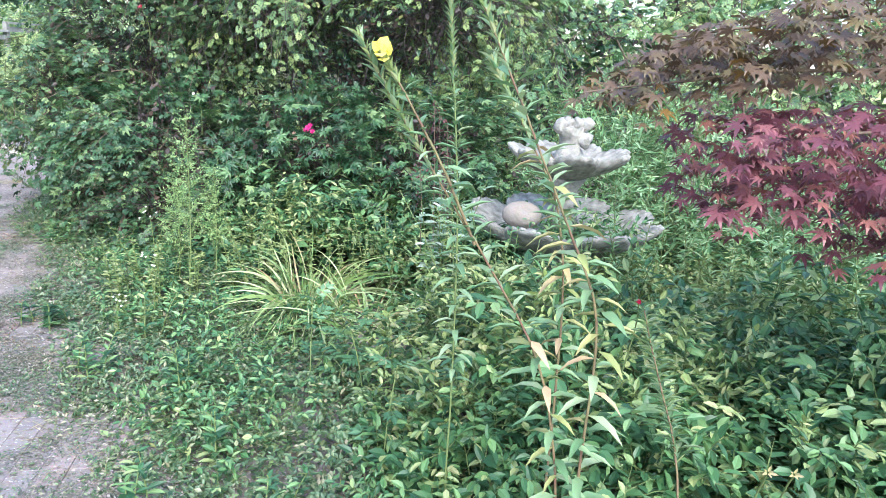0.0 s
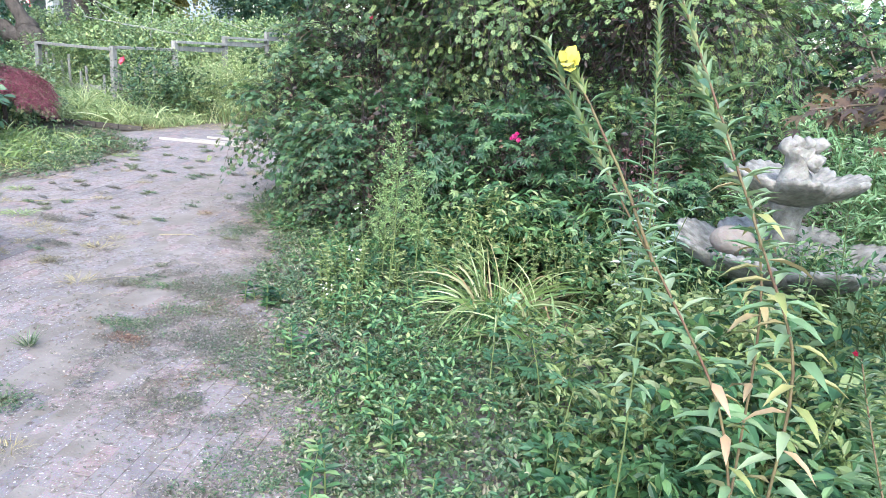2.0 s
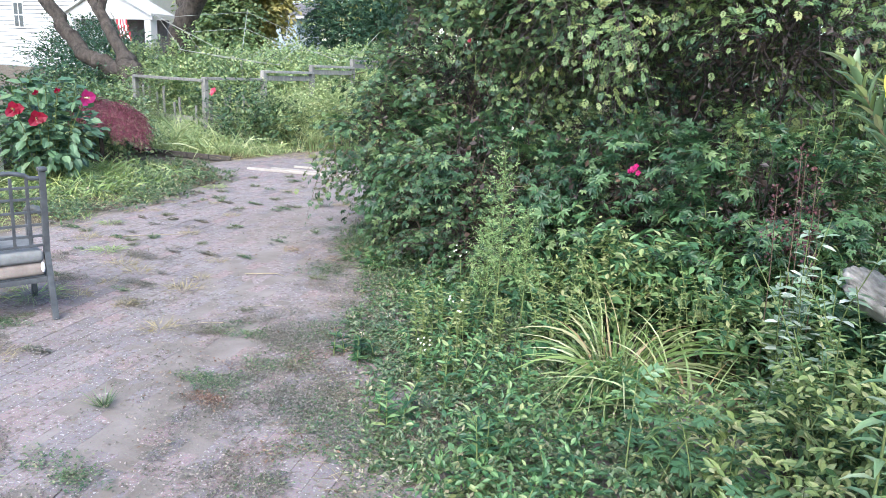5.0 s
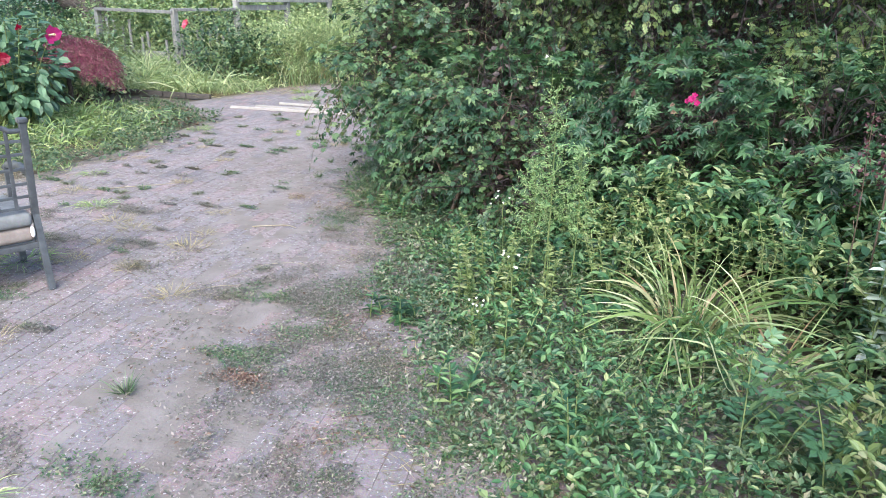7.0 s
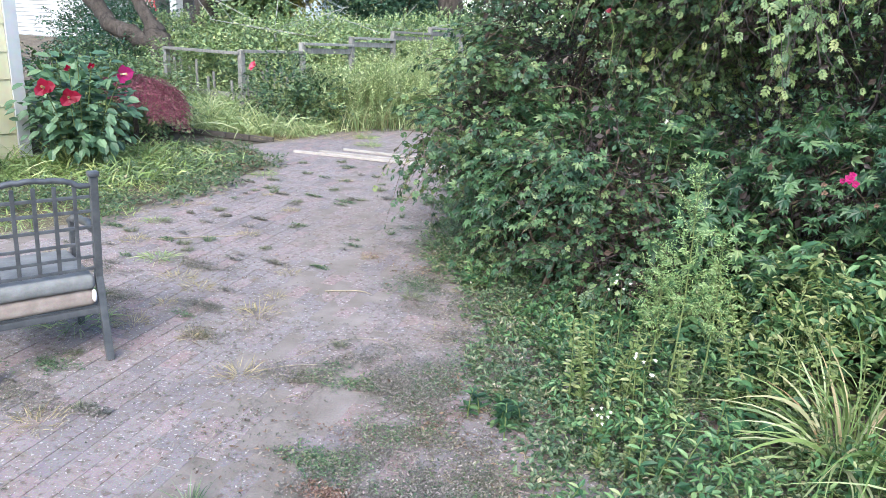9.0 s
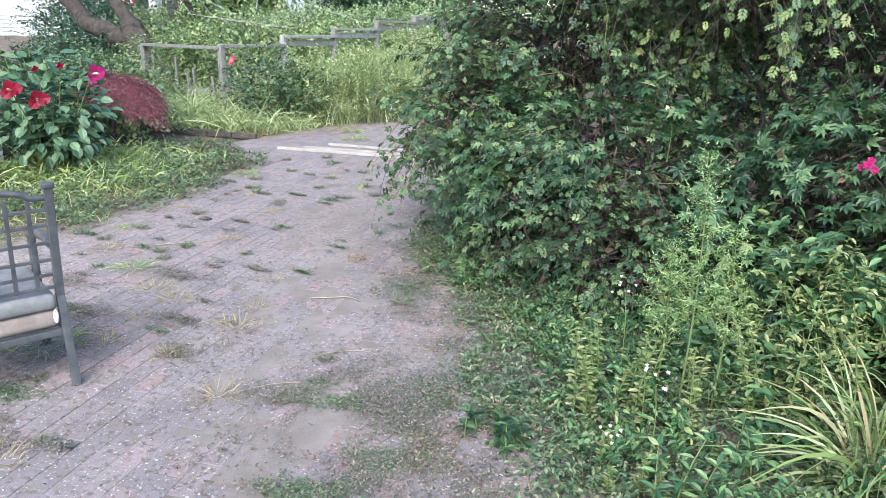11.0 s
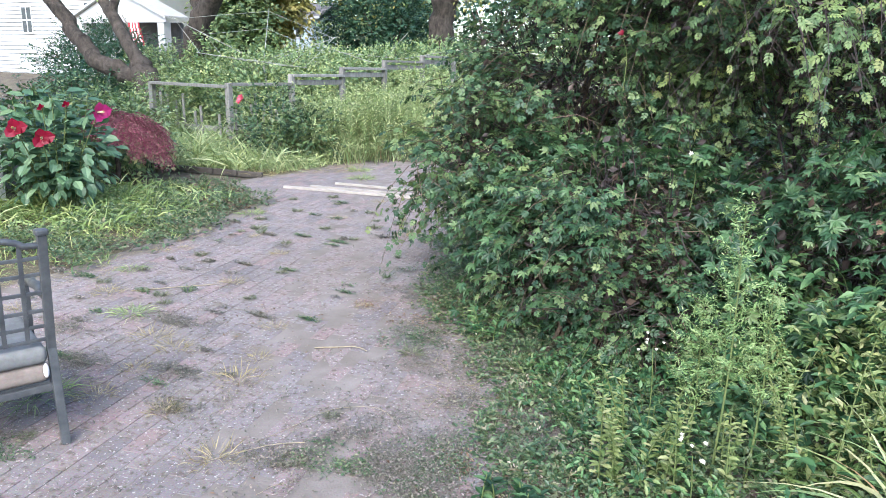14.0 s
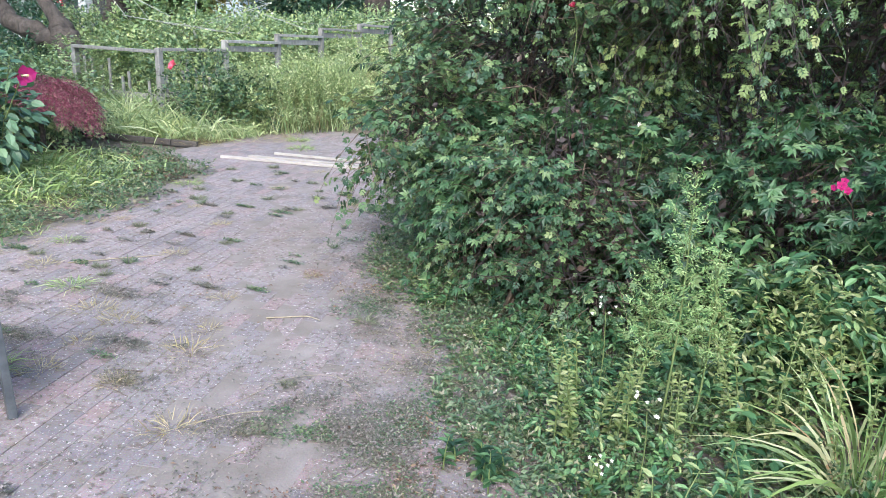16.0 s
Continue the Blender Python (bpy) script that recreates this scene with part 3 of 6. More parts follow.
for wx, wz in ((-2.0, 2.5), (-6.0, 2.4)):
    bm = bmesh.new()
    box(bm, wx - 0.36, wx + 0.36, -0.06, 0.02, wz, wz + 0.06)
    box(bm, wx - 0.36, wx + 0.36, -0.06, 0.02, wz + 1.0, wz + 1.08)
    for x in (-0.36, -0.03, 0.30):
        box(bm, wx + x, wx + x + 0.06, -0.055, 0.02, wz + 0.06, wz + 1.0)
    box(bm, wx - 0.3, wx + 0.3, -0.05, 0.02, wz + 0.5, wz + 0.55)
    win = part("window", bm, M_WHITE, wh, "white framed window")
    bm = bmesh.new()
    box(bm, wx - 0.3, wx + 0.3, -0.045, -0.04, wz + 0.06, wz + 1.0)
    part("pane", bm, M_GLASS, win)


def gable_roof(bm, x0, x1, y0, y1, z0, z1, along="x", under=0.08):
    """A closed ridge roof; the ridge runs along x or y."""
    if along == "x":
        p = [(x0, y0, z0), (x1, y0, z0), (x1, (y0 + y1) / 2, z1), (x0, (y0 + y1) / 2, z1), (x0, y1, z0), (x1, y1, z0)]
    else:
        p = [(x0, y1, z0), (x0, y0, z0), ((x0 + x1) / 2, y0, z1), ((x0 + x1) / 2, y1, z1), (x1, y1, z0), (x1, y0, z0)]
    t = [bm.verts.new(q) for q in p]
    u = [bm.verts.new((q[0], q[1], q[2] - under)) for q in p]
    for a, b, c, d in ((0, 1, 2, 3), (3, 2, 5, 4)):
        bm.faces.new((t[a], t[b], t[c], t[d])), bm.faces.new((u[d], u[c], u[b], u[a]))
    for a, b in ((0, 1), (1, 2), (2, 5), (5, 4), (4, 3), (3, 0)):
        bm.faces.new((t[b], t[a], u[a], u[b]))


bm = bmesh.new()
gable_roof(bm, -12, 0.2, -0.4, 8.4, 5.5, 8.0)
part("roof", bm, M_SHINGLE, wh)
# porch with its gable to the front
PX0, PX1, PY0 = -1.9, 2.95, -0.7
bm = bmesh.new()
v = [bm.verts.new((x, PY0 - 0.08, z)) for x, z in ((PX0, 2.76), (PX1, 2.76), (PX1, 2.92), (0.5, 3.8), (PX0, 2.92))]
w = [bm.verts.new((q.co.x, PY0, q.co.z)) for q in v]
bm.faces.new(v), bm.faces.new(w[::-1])
for k in range(5):
    bm.faces.new((v[k], w[k], w[(k + 1) % 5], v[(k + 1) % 5]))
part("gable", bm, M_WHITE, wh, "white gable of the porch")
bm = bmesh.new()
gable_roof(bm, PX0 - 0.1, PX1 + 0.1, PY0 - 0.2, 0.1, 2.96, 3.94, "y")
part("porch_roof", bm, M_WHITE, wh)
for x in (2.5, -1.75):
    bm = bmesh.new()
    box(bm, x, x + 0.32, PY0 - 0.06, PY0 + 0.22, 0.2, 2.76)
    part("porch_post", bm, M_WHITE, wh, "square white porch post", bevel=0.01)
bm = bmesh.new()
box(bm, PX0, PX1, PY0 - 0.1, 0.2, 0.2, 0.75)
part("porch_floor", bm, M_WOOD, wh)
bm = bmesh.new()
box(bm, -0.1, PX1 - 0.3, 0.1, 0.2, 0.75, 2.8)
part("porch_back", bm, M_SHINGLE, wh)
flag = thing("flag", "red and white striped flag hanging from the porch", "flag", (-23.35, 18.75, 0))
for k in range(7):
    bm = bmesh.new()
    for s in range(6):
        z = 2.75 - s * 0.19
        c = 0.02 * math.sin(k * 0.9 + s)
        box(bm, k * 0.085 + s * 0.05, k * 0.085 + s * 0.05 + 0.083, c - 0.006, c + 0.006, z - 0.2, z)
    part("stripe", bm, M_RED if k % 2 == 0 else M_CLOTH, flag)
bm = bmesh.new()
beam(bm, (-0.35, 0.05, 3.0), (0.75, 0.05, 1.5), 0.03, 0.03)
part("pole", bm, M_WOOD, flag)

# pale blue shed far off
shed = thing("garden_shed", "pale blue garden shed with a grey roof among trees", "shed", (-32.6, 37, 0))
bm = bmesh.new()
box(bm, 0, 2.0, 0, 2.4, 1.0, 4.25)
part("wall", bm, M_BLUE, shed)
bm = bmesh.new()
gable_roof(bm, -0.35, 2.9, -0.35, 2.75, 4.28, 5.15)
part("roof", bm, M_SHINGLE, shed)
bm = bmesh.new()
box(bm, -0.35, 2.9, -0.41, -0.36, 4.1, 4.27)
part("fascia", bm, M_WHITE, shed)
bm = bmesh.new()
box(bm, 0.72, 1.28, -0.06, 0.01, 3.0, 4.0)
win = part("window", bm, M_WHITE, shed)
bm = bmesh.new()
box(bm, 0.8, 1.2, -0.075, -0.063, 3.08, 3.92)
part("pane", bm, M_GLASS, win)


# ---- trees and the thicket behind the fence ----
def limb(points, r0, r1, sides=9):
    """One bent, tapering limb."""
    P = np.array(points, float)
    k = 5 * (len(P) - 1) + 1
    s = np.linspace(0, len(P) - 1, k)
    C = np.stack([np.interp(s, np.arange(len(P)), P[:, j]) for j in range(3)], 1)
    for _ in range(3):
        C[1:-1] = (C[:-2] + 2 * C[1:-1] + C[2:]) / 4
    C[1:-1] += rng.normal(0, r0 * 0.14, C[1:-1].shape)
    return tubes(C[None], r0, r1, sides)


def crown(root, off, blobs, mat, n, leaf, length, name="crown", shape=DIAMOND, count=8):
    P, O = on_blobs(blobs, n, inner=0.35, outer=1.05)
    (lv, lf), (sv, sf) = sprigs(P - off, O + rng.normal(0, 0.5, P.shape) + np.array([0, 0, 0.2]), length * rng.uniform(0.6, 1.3, len(P)), count, leaf, 0.6, 0.5, shape=shape, out=O)
    put(name, mesh_of(name, lv, lf, mat), root)
    put("twig_work", mesh_of("twig_work", sv, sf, M_TWIG), root)


def tree(name, label, at, limbs, blobs, mat, n, leaf, length):
    root = thing(name, label, "tree", at)
    off = np.array(at, float)
    for i, (pts, r0, r1) in enumerate(limbs):
        v, f = limb(np.array(pts) - off, r0, r1)
        put("trunk" if i == 0 else "limb", mesh_of("limb", v, f, M_BARK, True), root)
    crown(root, off, blobs, mat, n, leaf, length)
    return root


tree("tree", "old crooked tree with thick low bending limbs", (-14.45, 12.7, 0),
     [([(-14.3, 12.7, -0.1), (-14.45, 12.7, 0.6), (-14.85, 12.65, 1.3), (-15.1, 12.65, 1.5)], 0.34, 0.22),
      ([(-14.5, 12.68, 0.75), (-14.85, 12.65, 1.15), (-15.5, 12.6, 1.3), (-16.35, 12.5, 1.5), (-17.0, 12.5, 2.2), (-17.9, 12.4, 3.1), (-18.6, 12.3, 4.5)], 0.24, 0.13),
      ([(-14.6, 12.66, 0.9), (-14.9, 12.66, 1.35), (-15.3, 12.7, 1.75), (-15.95, 12.8, 2.45), (-16.6, 12.9, 3.0), (-17.0, 13.0, 4.6)], 0.17, 0.10),
      ([(-15.0, 12.65, 1.5), (-15.4, 12.9, 1.75), (-15.9, 13.0, 1.95)], 0.12, 0.05),
      ([(-16.0, 12.8, 2.5), (-16.0, 13.1, 3.4), (-15.4, 13.4, 4.6)], 0.10, 0.06)],
     [(-17.5, 12.8, 5.2, 3.2, 2.4, 1.7), (-14.6, 13.6, 5.6, 2.2, 2.2, 1.4)], M_FAR, 1500, 0.10, 0.5)
tree("tree", "thick leaning tree trunk with vines behind the thicket", (-20.9, 19.2, 0.6),
     [([(-20.9, 19.2, 0.4), (-20.6, 19.1, 2.0), (-20.0, 19.0, 2.9), (-19.2, 19.0, 3.9), (-18.7, 19.2, 6)], 0.42, 0.26),
      ([(-20.1, 19.0, 2.8), (-20.5, 19.3, 3.8), (-21.2, 19.5, 5.5)], 0.26, 0.16),
      ([(-19.4, 19.0, 3.6), (-18.2, 18.9, 4.0), (-17.0, 18.8, 5.0)], 0.16, 0.08)],
     [(-19.5, 19.5, 7.0, 4.0, 3.0, 2.6)], M_FAR, 900, 0.15, 0.6)
tree("tree", "tall broad rough-barked tree trunk in the distance", (-15.2, 26.0, 1.2),
     [([(-15.2, 26, 1.0), (-15.25, 26, 2.6), (-15.2, 26, 4.0), (-15.0, 26, 7)], 0.55, 0.36),
      ([(-15.2, 26, 3.4), (-14.5, 25.9, 4.4), (-13.8, 25.8, 6)], 0.25, 0.15)],
     [(-15.2, 26, 7.6, 4.5, 3.5, 3.0), (-13.6, 25.2, 4.9, 1.3, 1.0, 0.8)], M_GOLDSUN, 900, 0.16, 0.6)
shrub("dark_bush", "large dark green rounded bush beyond the fence", "bush", [(-21.2, 30, 3.2, 2.5, 2.0, 2.6), (-19.0, 29.5, 2.6, 1.5, 1.5, 2.0)], M_FARD, 1700, 0.18, 0.62, 0.6, 8, boughs=8, r_bough=0.06, shape=DIAMOND, stems=False)
# the sunlight on this crown is in its leaf colour
shrub("sunlit_tree", "distant tree with golden sunlit leaves", "tree", [(-30.5, 43, 6.2, 4.0, 2.5, 2.8), (-25.5, 43, 7.5, 3.5, 2.5, 2.2)], M_GOLDSUN, 1300, 0.25, 0.66, 0.8, 8, boughs=8, r_bough=0.09, shape=DIAMOND, stems=False)
for x, y, z, r, ry, h, mat in [(-39, 38, 2.5, 5, 3, 4.5, M_FAR), (-34, 46, 4, 7, 3, 6, M_FARD), (-24, 48, 4.5, 7, 3, 6, M_FAR), (-14, 44, 4, 7, 3, 6, M_FAR), (-5, 40, 4, 6, 3, 5.5, M_FARD), (4, 30, 3, 5, 3, 4.5, M_FAR),
                                (-9.5, 31, 2.6, 3.6, 2.2, 3.2, M_FAR), (11, 22, 2.5, 5, 3, 4.5, M_FARD), (-44, 26, 3, 5, 4, 6, M_FAR), (-4.5, 23, 2.0, 3.5, 2.0, 2.8, M_FAR), (-32, 30, 3.2, 3.0, 2.5, 4.6, M_FAR), (-23.0, 23.6, 3.4, 1.2, 1.2, 2.9, M_FAR), (-22.9, 25.6, 5.4, 1.1, 1.0, 1.4, M_GOLDSUN), (-25, 36, 4.5, 3.5, 2.0, 5.0, M_FAR), (-19.5, 38, 4.5, 4, 2.0, 5.5, M_FARD), (5, 14.5, 1.8, 3.5, 1.8, 2.6, M_FAR), (-1.5, 15, 1.6, 3.0, 1.6, 2.3, M_FARD)]:
    shrub("far_bush", "leafy green bushes and trees in the distance", "bush", [(x, y, z, r, ry, h), (x + r * 0.6, y - 0.6, z * 0.7, r * 0.6, ry * 0.8, h * 0.7)], mat, 480 if y > 25 else 1050, 0.34 if y > 25 else 0.24, 0.66, 0.9, 8, boughs=6, r_bough=0.07, shape=DIAMOND, stems=False)
shrub("vine_thicket", "tangled green vine thicket behind the fence", "thicket",
      [(-14.6, 15.0, 0.9, 1.6, 1.6, 1.05), (-13.0, 16.5, 0.95, 1.9, 2.0, 0.95), (-12.2, 19.0, 1.15, 1.5, 2.2, 0.85), (-15.5, 18.5, 1.0, 2.6, 2.0, 0.7), (-12.8, 23.0, 1.3, 2.6, 2.0, 0.95), (-17.5, 22.5, 1.2, 2.6, 2.0, 0.65), (-17.8, 15.5, 0.7, 1.8, 1.6, 0.9)],
      M_FAR, 4200, 0.12, 0.62, 0.45, 8, boughs=24, fill=0.25, shape=DIAMOND, stems=False)
shrub("vine_thicket", "bright green vines sprawling behind the stepped fence", "thicket", [(-13.4, 14.2, 0.75, 1.4, 0.9, 0.8), (-12.0, 15.2, 1.0, 0.8, 1.3, 0.75), (-11.9, 17.6, 1.2, 0.7, 1.4, 0.7), (-15.8, 14.2, 0.8, 1.2, 0.9, 0.9)], M_FAR, 2200, 0.09, 0.6, 0.4, 8, boughs=12, shape=DIAMOND)
shrub("side_bush", "dark leafy bush under the crooked tree", "bush", [(-18.8, 14.5, 0.9, 2.2, 1.4, 1.1), (-21.5, 16.5, 1.2, 2.2, 1.4, 1.4), (-16.2, 12.2, 0.45, 1.3, 0.8, 0.7)], M_FARD, 1600, 0.11, 0.6, 0.45, 8, boughs=12, shape=DIAMOND)

# old clothes dryer standing askew in the thicket
dryer = thing("clothes_dryer", "old rotary clothes dryer with pale cords tilted in the thicket", "clothes dryer", (-13.2, 14.5, 0))
off = Vector((-13.2, 14.5, 0))


def dryer_rod(name, a, b, r, mat):
    v, f = tubes(np.array([[Vector(a) - off, (Vector(a) + Vector(b)) / 2 - off, Vector(b) - off]]), r, r, 6)
    put(name, mesh_of(name, v, f, mat, True), dryer)


HUB = (-13.3, 14.6, 1.55)
TIPS = [(-15.6, 14.0, 2.55), (-14.0, 13.3, 1.75), (-11.7, 14.2, 1.5), (-12.2, 15.9, 2.2), (-14.3, 15.9, 2.85)]
dryer_rod("mast", (-13.0, 14.5, 0.2), HUB, 0.028, M_LINE)
for p in TIPS:
    dryer_rod("arm", HUB, p, 0.009, M_LINE)
for s in (0.62, 0.95):
    for a, b in zip(TIPS, TIPS[1:] + TIPS[:1]):
        dryer_rod("cord", Vector(HUB).lerp(Vector(a), s), Vector(HUB).lerp(Vector(b), s), 0.005, M_LINE)
for a, b in [((-14.7, 15.2, 1.35), (-12.4, 15.2, 2.05)), ((-12.4, 15.2, 2.05), (-10.9, 15.4, 1.65)), ((-12.9, 15.9, 1.9), (-11.4, 17.5, 1.75)), ((-11.4, 17.5, 1.75), (-10.8, 18.8, 2.0)), ((-12.1, 17.6, 1.7), (-11.6, 18.0, 2.4))]:
    dryer_rod("cord", a, b, 0.007, M_LINE)


# ---- the shrubs beside the paving ----
def hollow(P):
    """Dark hollows under the arching boughs."""
    ok = np.ones(len(P), bool)
    for x, y, z, rx, ry, rz in ((-2.0, 6.6, 1.5, 0.36, 0.95, 0.5), (-1.15, 6.6, 1.6, 0.5, 0.9, 0.36), (-3.05, 6.5, 1.35, 0.34, 0.8, 0.28), (-2.6, 6.6, 1.95, 0.28, 0.7, 0.3), (-1.55, 6.4, 2.2, 0.24, 0.6, 0.24), (-0.35, 6.4, 1.8, 0.34, 0.6, 0.3)):
        ok &= ((P[:, 0] - x) / rx) ** 2 + ((P[:, 1] - y) / ry) ** 2 + ((P[:, 2] - z) / rz) ** 2 > 1 + 0.35 * np.sin(P[:, 0] * 17) * np.sin(P[:, 2] * 14)
    return ok


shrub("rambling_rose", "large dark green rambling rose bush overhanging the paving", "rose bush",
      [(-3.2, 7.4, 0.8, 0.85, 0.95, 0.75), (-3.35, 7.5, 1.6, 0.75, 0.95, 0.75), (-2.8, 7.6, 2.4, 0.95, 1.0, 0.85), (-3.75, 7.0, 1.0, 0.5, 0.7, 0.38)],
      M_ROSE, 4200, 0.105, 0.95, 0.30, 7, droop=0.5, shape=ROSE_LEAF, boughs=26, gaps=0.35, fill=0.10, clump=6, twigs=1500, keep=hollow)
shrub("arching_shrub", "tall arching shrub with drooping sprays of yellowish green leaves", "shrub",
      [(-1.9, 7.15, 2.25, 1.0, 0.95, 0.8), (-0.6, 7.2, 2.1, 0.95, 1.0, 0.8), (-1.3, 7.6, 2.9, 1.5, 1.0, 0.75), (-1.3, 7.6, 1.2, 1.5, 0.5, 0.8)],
      M_SPRAY, 6300, 0.105, 0.95, 0.36, 6, droop=0.7, stem=M_SHADETWIG, shape=FEATHER_LEAF, boughs=11, gaps=0.2, fill=0.1, clump=7, clump_r=0.12, twigs=2600, keep=hollow)
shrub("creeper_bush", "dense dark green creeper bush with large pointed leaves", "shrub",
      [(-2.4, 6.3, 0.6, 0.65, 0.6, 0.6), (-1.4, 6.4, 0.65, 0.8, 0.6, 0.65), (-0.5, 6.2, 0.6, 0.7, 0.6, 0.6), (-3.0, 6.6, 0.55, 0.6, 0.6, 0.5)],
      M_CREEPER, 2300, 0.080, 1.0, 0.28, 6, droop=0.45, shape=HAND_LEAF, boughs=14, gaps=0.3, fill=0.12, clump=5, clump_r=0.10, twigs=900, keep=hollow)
shrub("low_bramble", "low light green bramble spilling from the foot of the bush", "bramble",
      [(-2.95, 6.2, 0.40, 0.36, 0.35, 0.34), (-2.4, 5.85, 0.34, 0.36, 0.3, 0.34), (-2.65, 6.05, 0.8, 0.36, 0.3, 0.3)],
      M_ROSE, 620, 0.075, 1.0, 0.24, 6, droop=0.5, shape=ROSE_LEAF, boughs=8, fill=0.1, clump=4, clump_r=0.08, twigs=260)
shrub("climbing_hedge", "mixed light green hedge of climbing plants", "hedge",
      [(0.5, 7.6, 1.4, 0.9, 0.9, 1.6), (1.9, 7.8, 1.5, 1.2, 0.9, 1.7), (3.6, 7.4, 1.5, 1.3, 1.0, 1.7), (1.2, 8.6, 2.2, 1.6, 0.9, 1.4), (0.5, 6.6, 0.7, 0.8, 0.6, 0.7), (5.2, 6.4, 1.1, 1.4, 1.4, 1.2)],
      M_BED, 1500, 0.13, 0.95, 0.36, 7, droop=0.55, shape=FEATHER_LEAF, boughs=20, clump=5, fill=0.12, twigs=1200)
shrub("goldenrod_patch", "feathery light green goldenrod growing behind the fountain", "goldenrod",
      [(1.5, 5.9, 0.55, 0.9, 0.7, 0.65), (2.7, 5.3, 0.5, 0.9, 0.8, 0.6), (0.9, 6.0, 0.7, 0.5, 0.5, 0.75)],
      M_MUG, 1500, 0.085, 0.2, 0.34, 11, droop=0.25, shape=DIAMOND, boughs=18, r_bough=0.006, stem=M_STEM)


def bed_height(x, y):
    d = x - edge_bed(y)
    h = 0.12 + 0.36 * smooth_step(0.0, 0.6, d)
    h = h + 0.12 * smooth_step(0.6, 1.6, d) * smooth_step(3.6, 2.6, y)
    return h * (0.45 + 0.7 * field(x, y, 3.1, 1.3) + 0.5 * field(x, y, 7.3, 0.4)) * (1 - 0.15 * smooth_step(3.7, 4.3, y) * smooth_step(-0.6, 0.2, x))


def drift(name, label, category, region, n, height, mat, leaf, wide, length, count, droop=0.3, shape=OVAL, fill=0.5, stem=None, kind="", upness=1.0):
    """Plants spread over a stretch of ground: shoots from a height, and more leaves below."""
    x0, x1, y0, y1, inside = region
    x, y = rng.uniform(x0, x1, n * 3), rng.uniform(y0, y1, n * 3)
    ok = inside(x, y)
    x, y = x[ok][:n], y[ok][:n]
    h = height(x, y)
    root = thing(name, label, category, (float(np.mean(x)), float(np.mean(y)), 0), kind=kind)
    off = np.array([root.location.x, root.location.y, 0])
    P = np.stack([x, y, h * rng.uniform(0.45, 1.0, len(x)) + lie(x, y)], 1)
    D = np.stack([rng.normal(0, 0.6, len(x)), rng.normal(-0.15, 0.6, len(x)), np.full(len(x), upness)], 1)
    (lv, lf), (sv, sf) = sprigs(P - off, D, length * rng.uniform(0.6, 1.3, len(P)), count, leaf, wide, droop, shape=shape)
    lv[:, 2] = np.maximum(lv[:, 2], 0.006)
    put("foliage", mesh_of("foliage", lv, lf, mat), root)
    put("stem_work", mesh_of("stem_work", sv, sf, stem or M_STEM), root)
    if fill:
        m = int(len(x) * count * fill)
        k = rng.integers(0, len(x), m)
        Q = np.stack([x[k] + rng.normal(0, 0.05, m), y[k] + rng.normal(0, 0.05, m), h[k] * rng.uniform(0.05, 0.7, m)], 1)
        L = leaf * rng.uniform(0.8, 1.4, m)
        v, f = leaves(Q - off, rng.normal(0, 1, (m, 3)) * np.array([1, 1, 0.35]), np.array([0, 0, 1.0]) + rng.normal(0, 0.3, (m, 3)), L, L * wide, DIAMOND)
        v[:, 2] = np.maximum(v[:, 2], 0.004)
        put("inner_foliage", mesh_of("inner_foliage", v, f, mat), root)
    return root


# the bed: honeysuckle in front, mixed weeds behind
LILIES = [(-1.0, 4.8), (-0.62, 4.55)]


def clear_of_lilies(x, y, r=0.36):
    ok = np.ones(x.shape, bool)
    for cx, cy in LILIES:
        ok &= (x - cx) ** 2 + (y - cy) ** 2 > r * r
    return ok


drift("honeysuckle", "thick spreading mound of green honeysuckle", "honeysuckle", (-1.0, 4.5, 1.6, 4.3, lambda x, y: (x > edge_bed(y)) & (y < 3.2 + 0.9 * field(x, y, 1.5, 4))), 5000, bed_height, M_HONEY, 0.066, 0.56, 0.17, 7, 0.3, fill=0.2)
drift("mixed_weeds", "overgrown bed of mixed light green weeds", "weeds", (-3.2, 4.5, 2.9, 6.3, lambda x, y: (x > edge_bed(y) + 0.05) & (y > 2.9 + 0.9 * field(x, y, 1.5, 4)) & clear_of_lilies(x, y)), 3000, lambda x, y: bed_height(x, y) * 0.9, M_BED, 0.068, 0.44, 0.22, 8, 0.3, fill=0.3)
drift("nettle_patch", "patches of taller broad-leaved green weeds", "weeds", (-3.2, 4.5, 2.6, 6.3, lambda x, y: (x > edge_bed(y) - 0.1) & (y > 2.7) & (field(x, y, 2.6, 5.1) > 0.52) & clear_of_lilies(x, y)), 1700, lambda x, y: bed_height(x, y) * 1.15, M_HONEY, 0.085, 0.5, 0.24, 7, 0.35, fill=0.3)
drift("yellow_weeds", "drifts of yellow-green small-leaved weeds", "weeds", (-2.4, 3.0, 2.8, 5.6, lambda x, y: (x > edge_bed(y) + 0.1) & (field(x, y, 3.3, 8.7) > 0.58) & clear_of_lilies(x, y)), 1300, lambda x, y: bed_height(x, y) * 1.2, M_BALM, 0.05, 0.5, 0.22, 9, 0.25, fill=0.2)
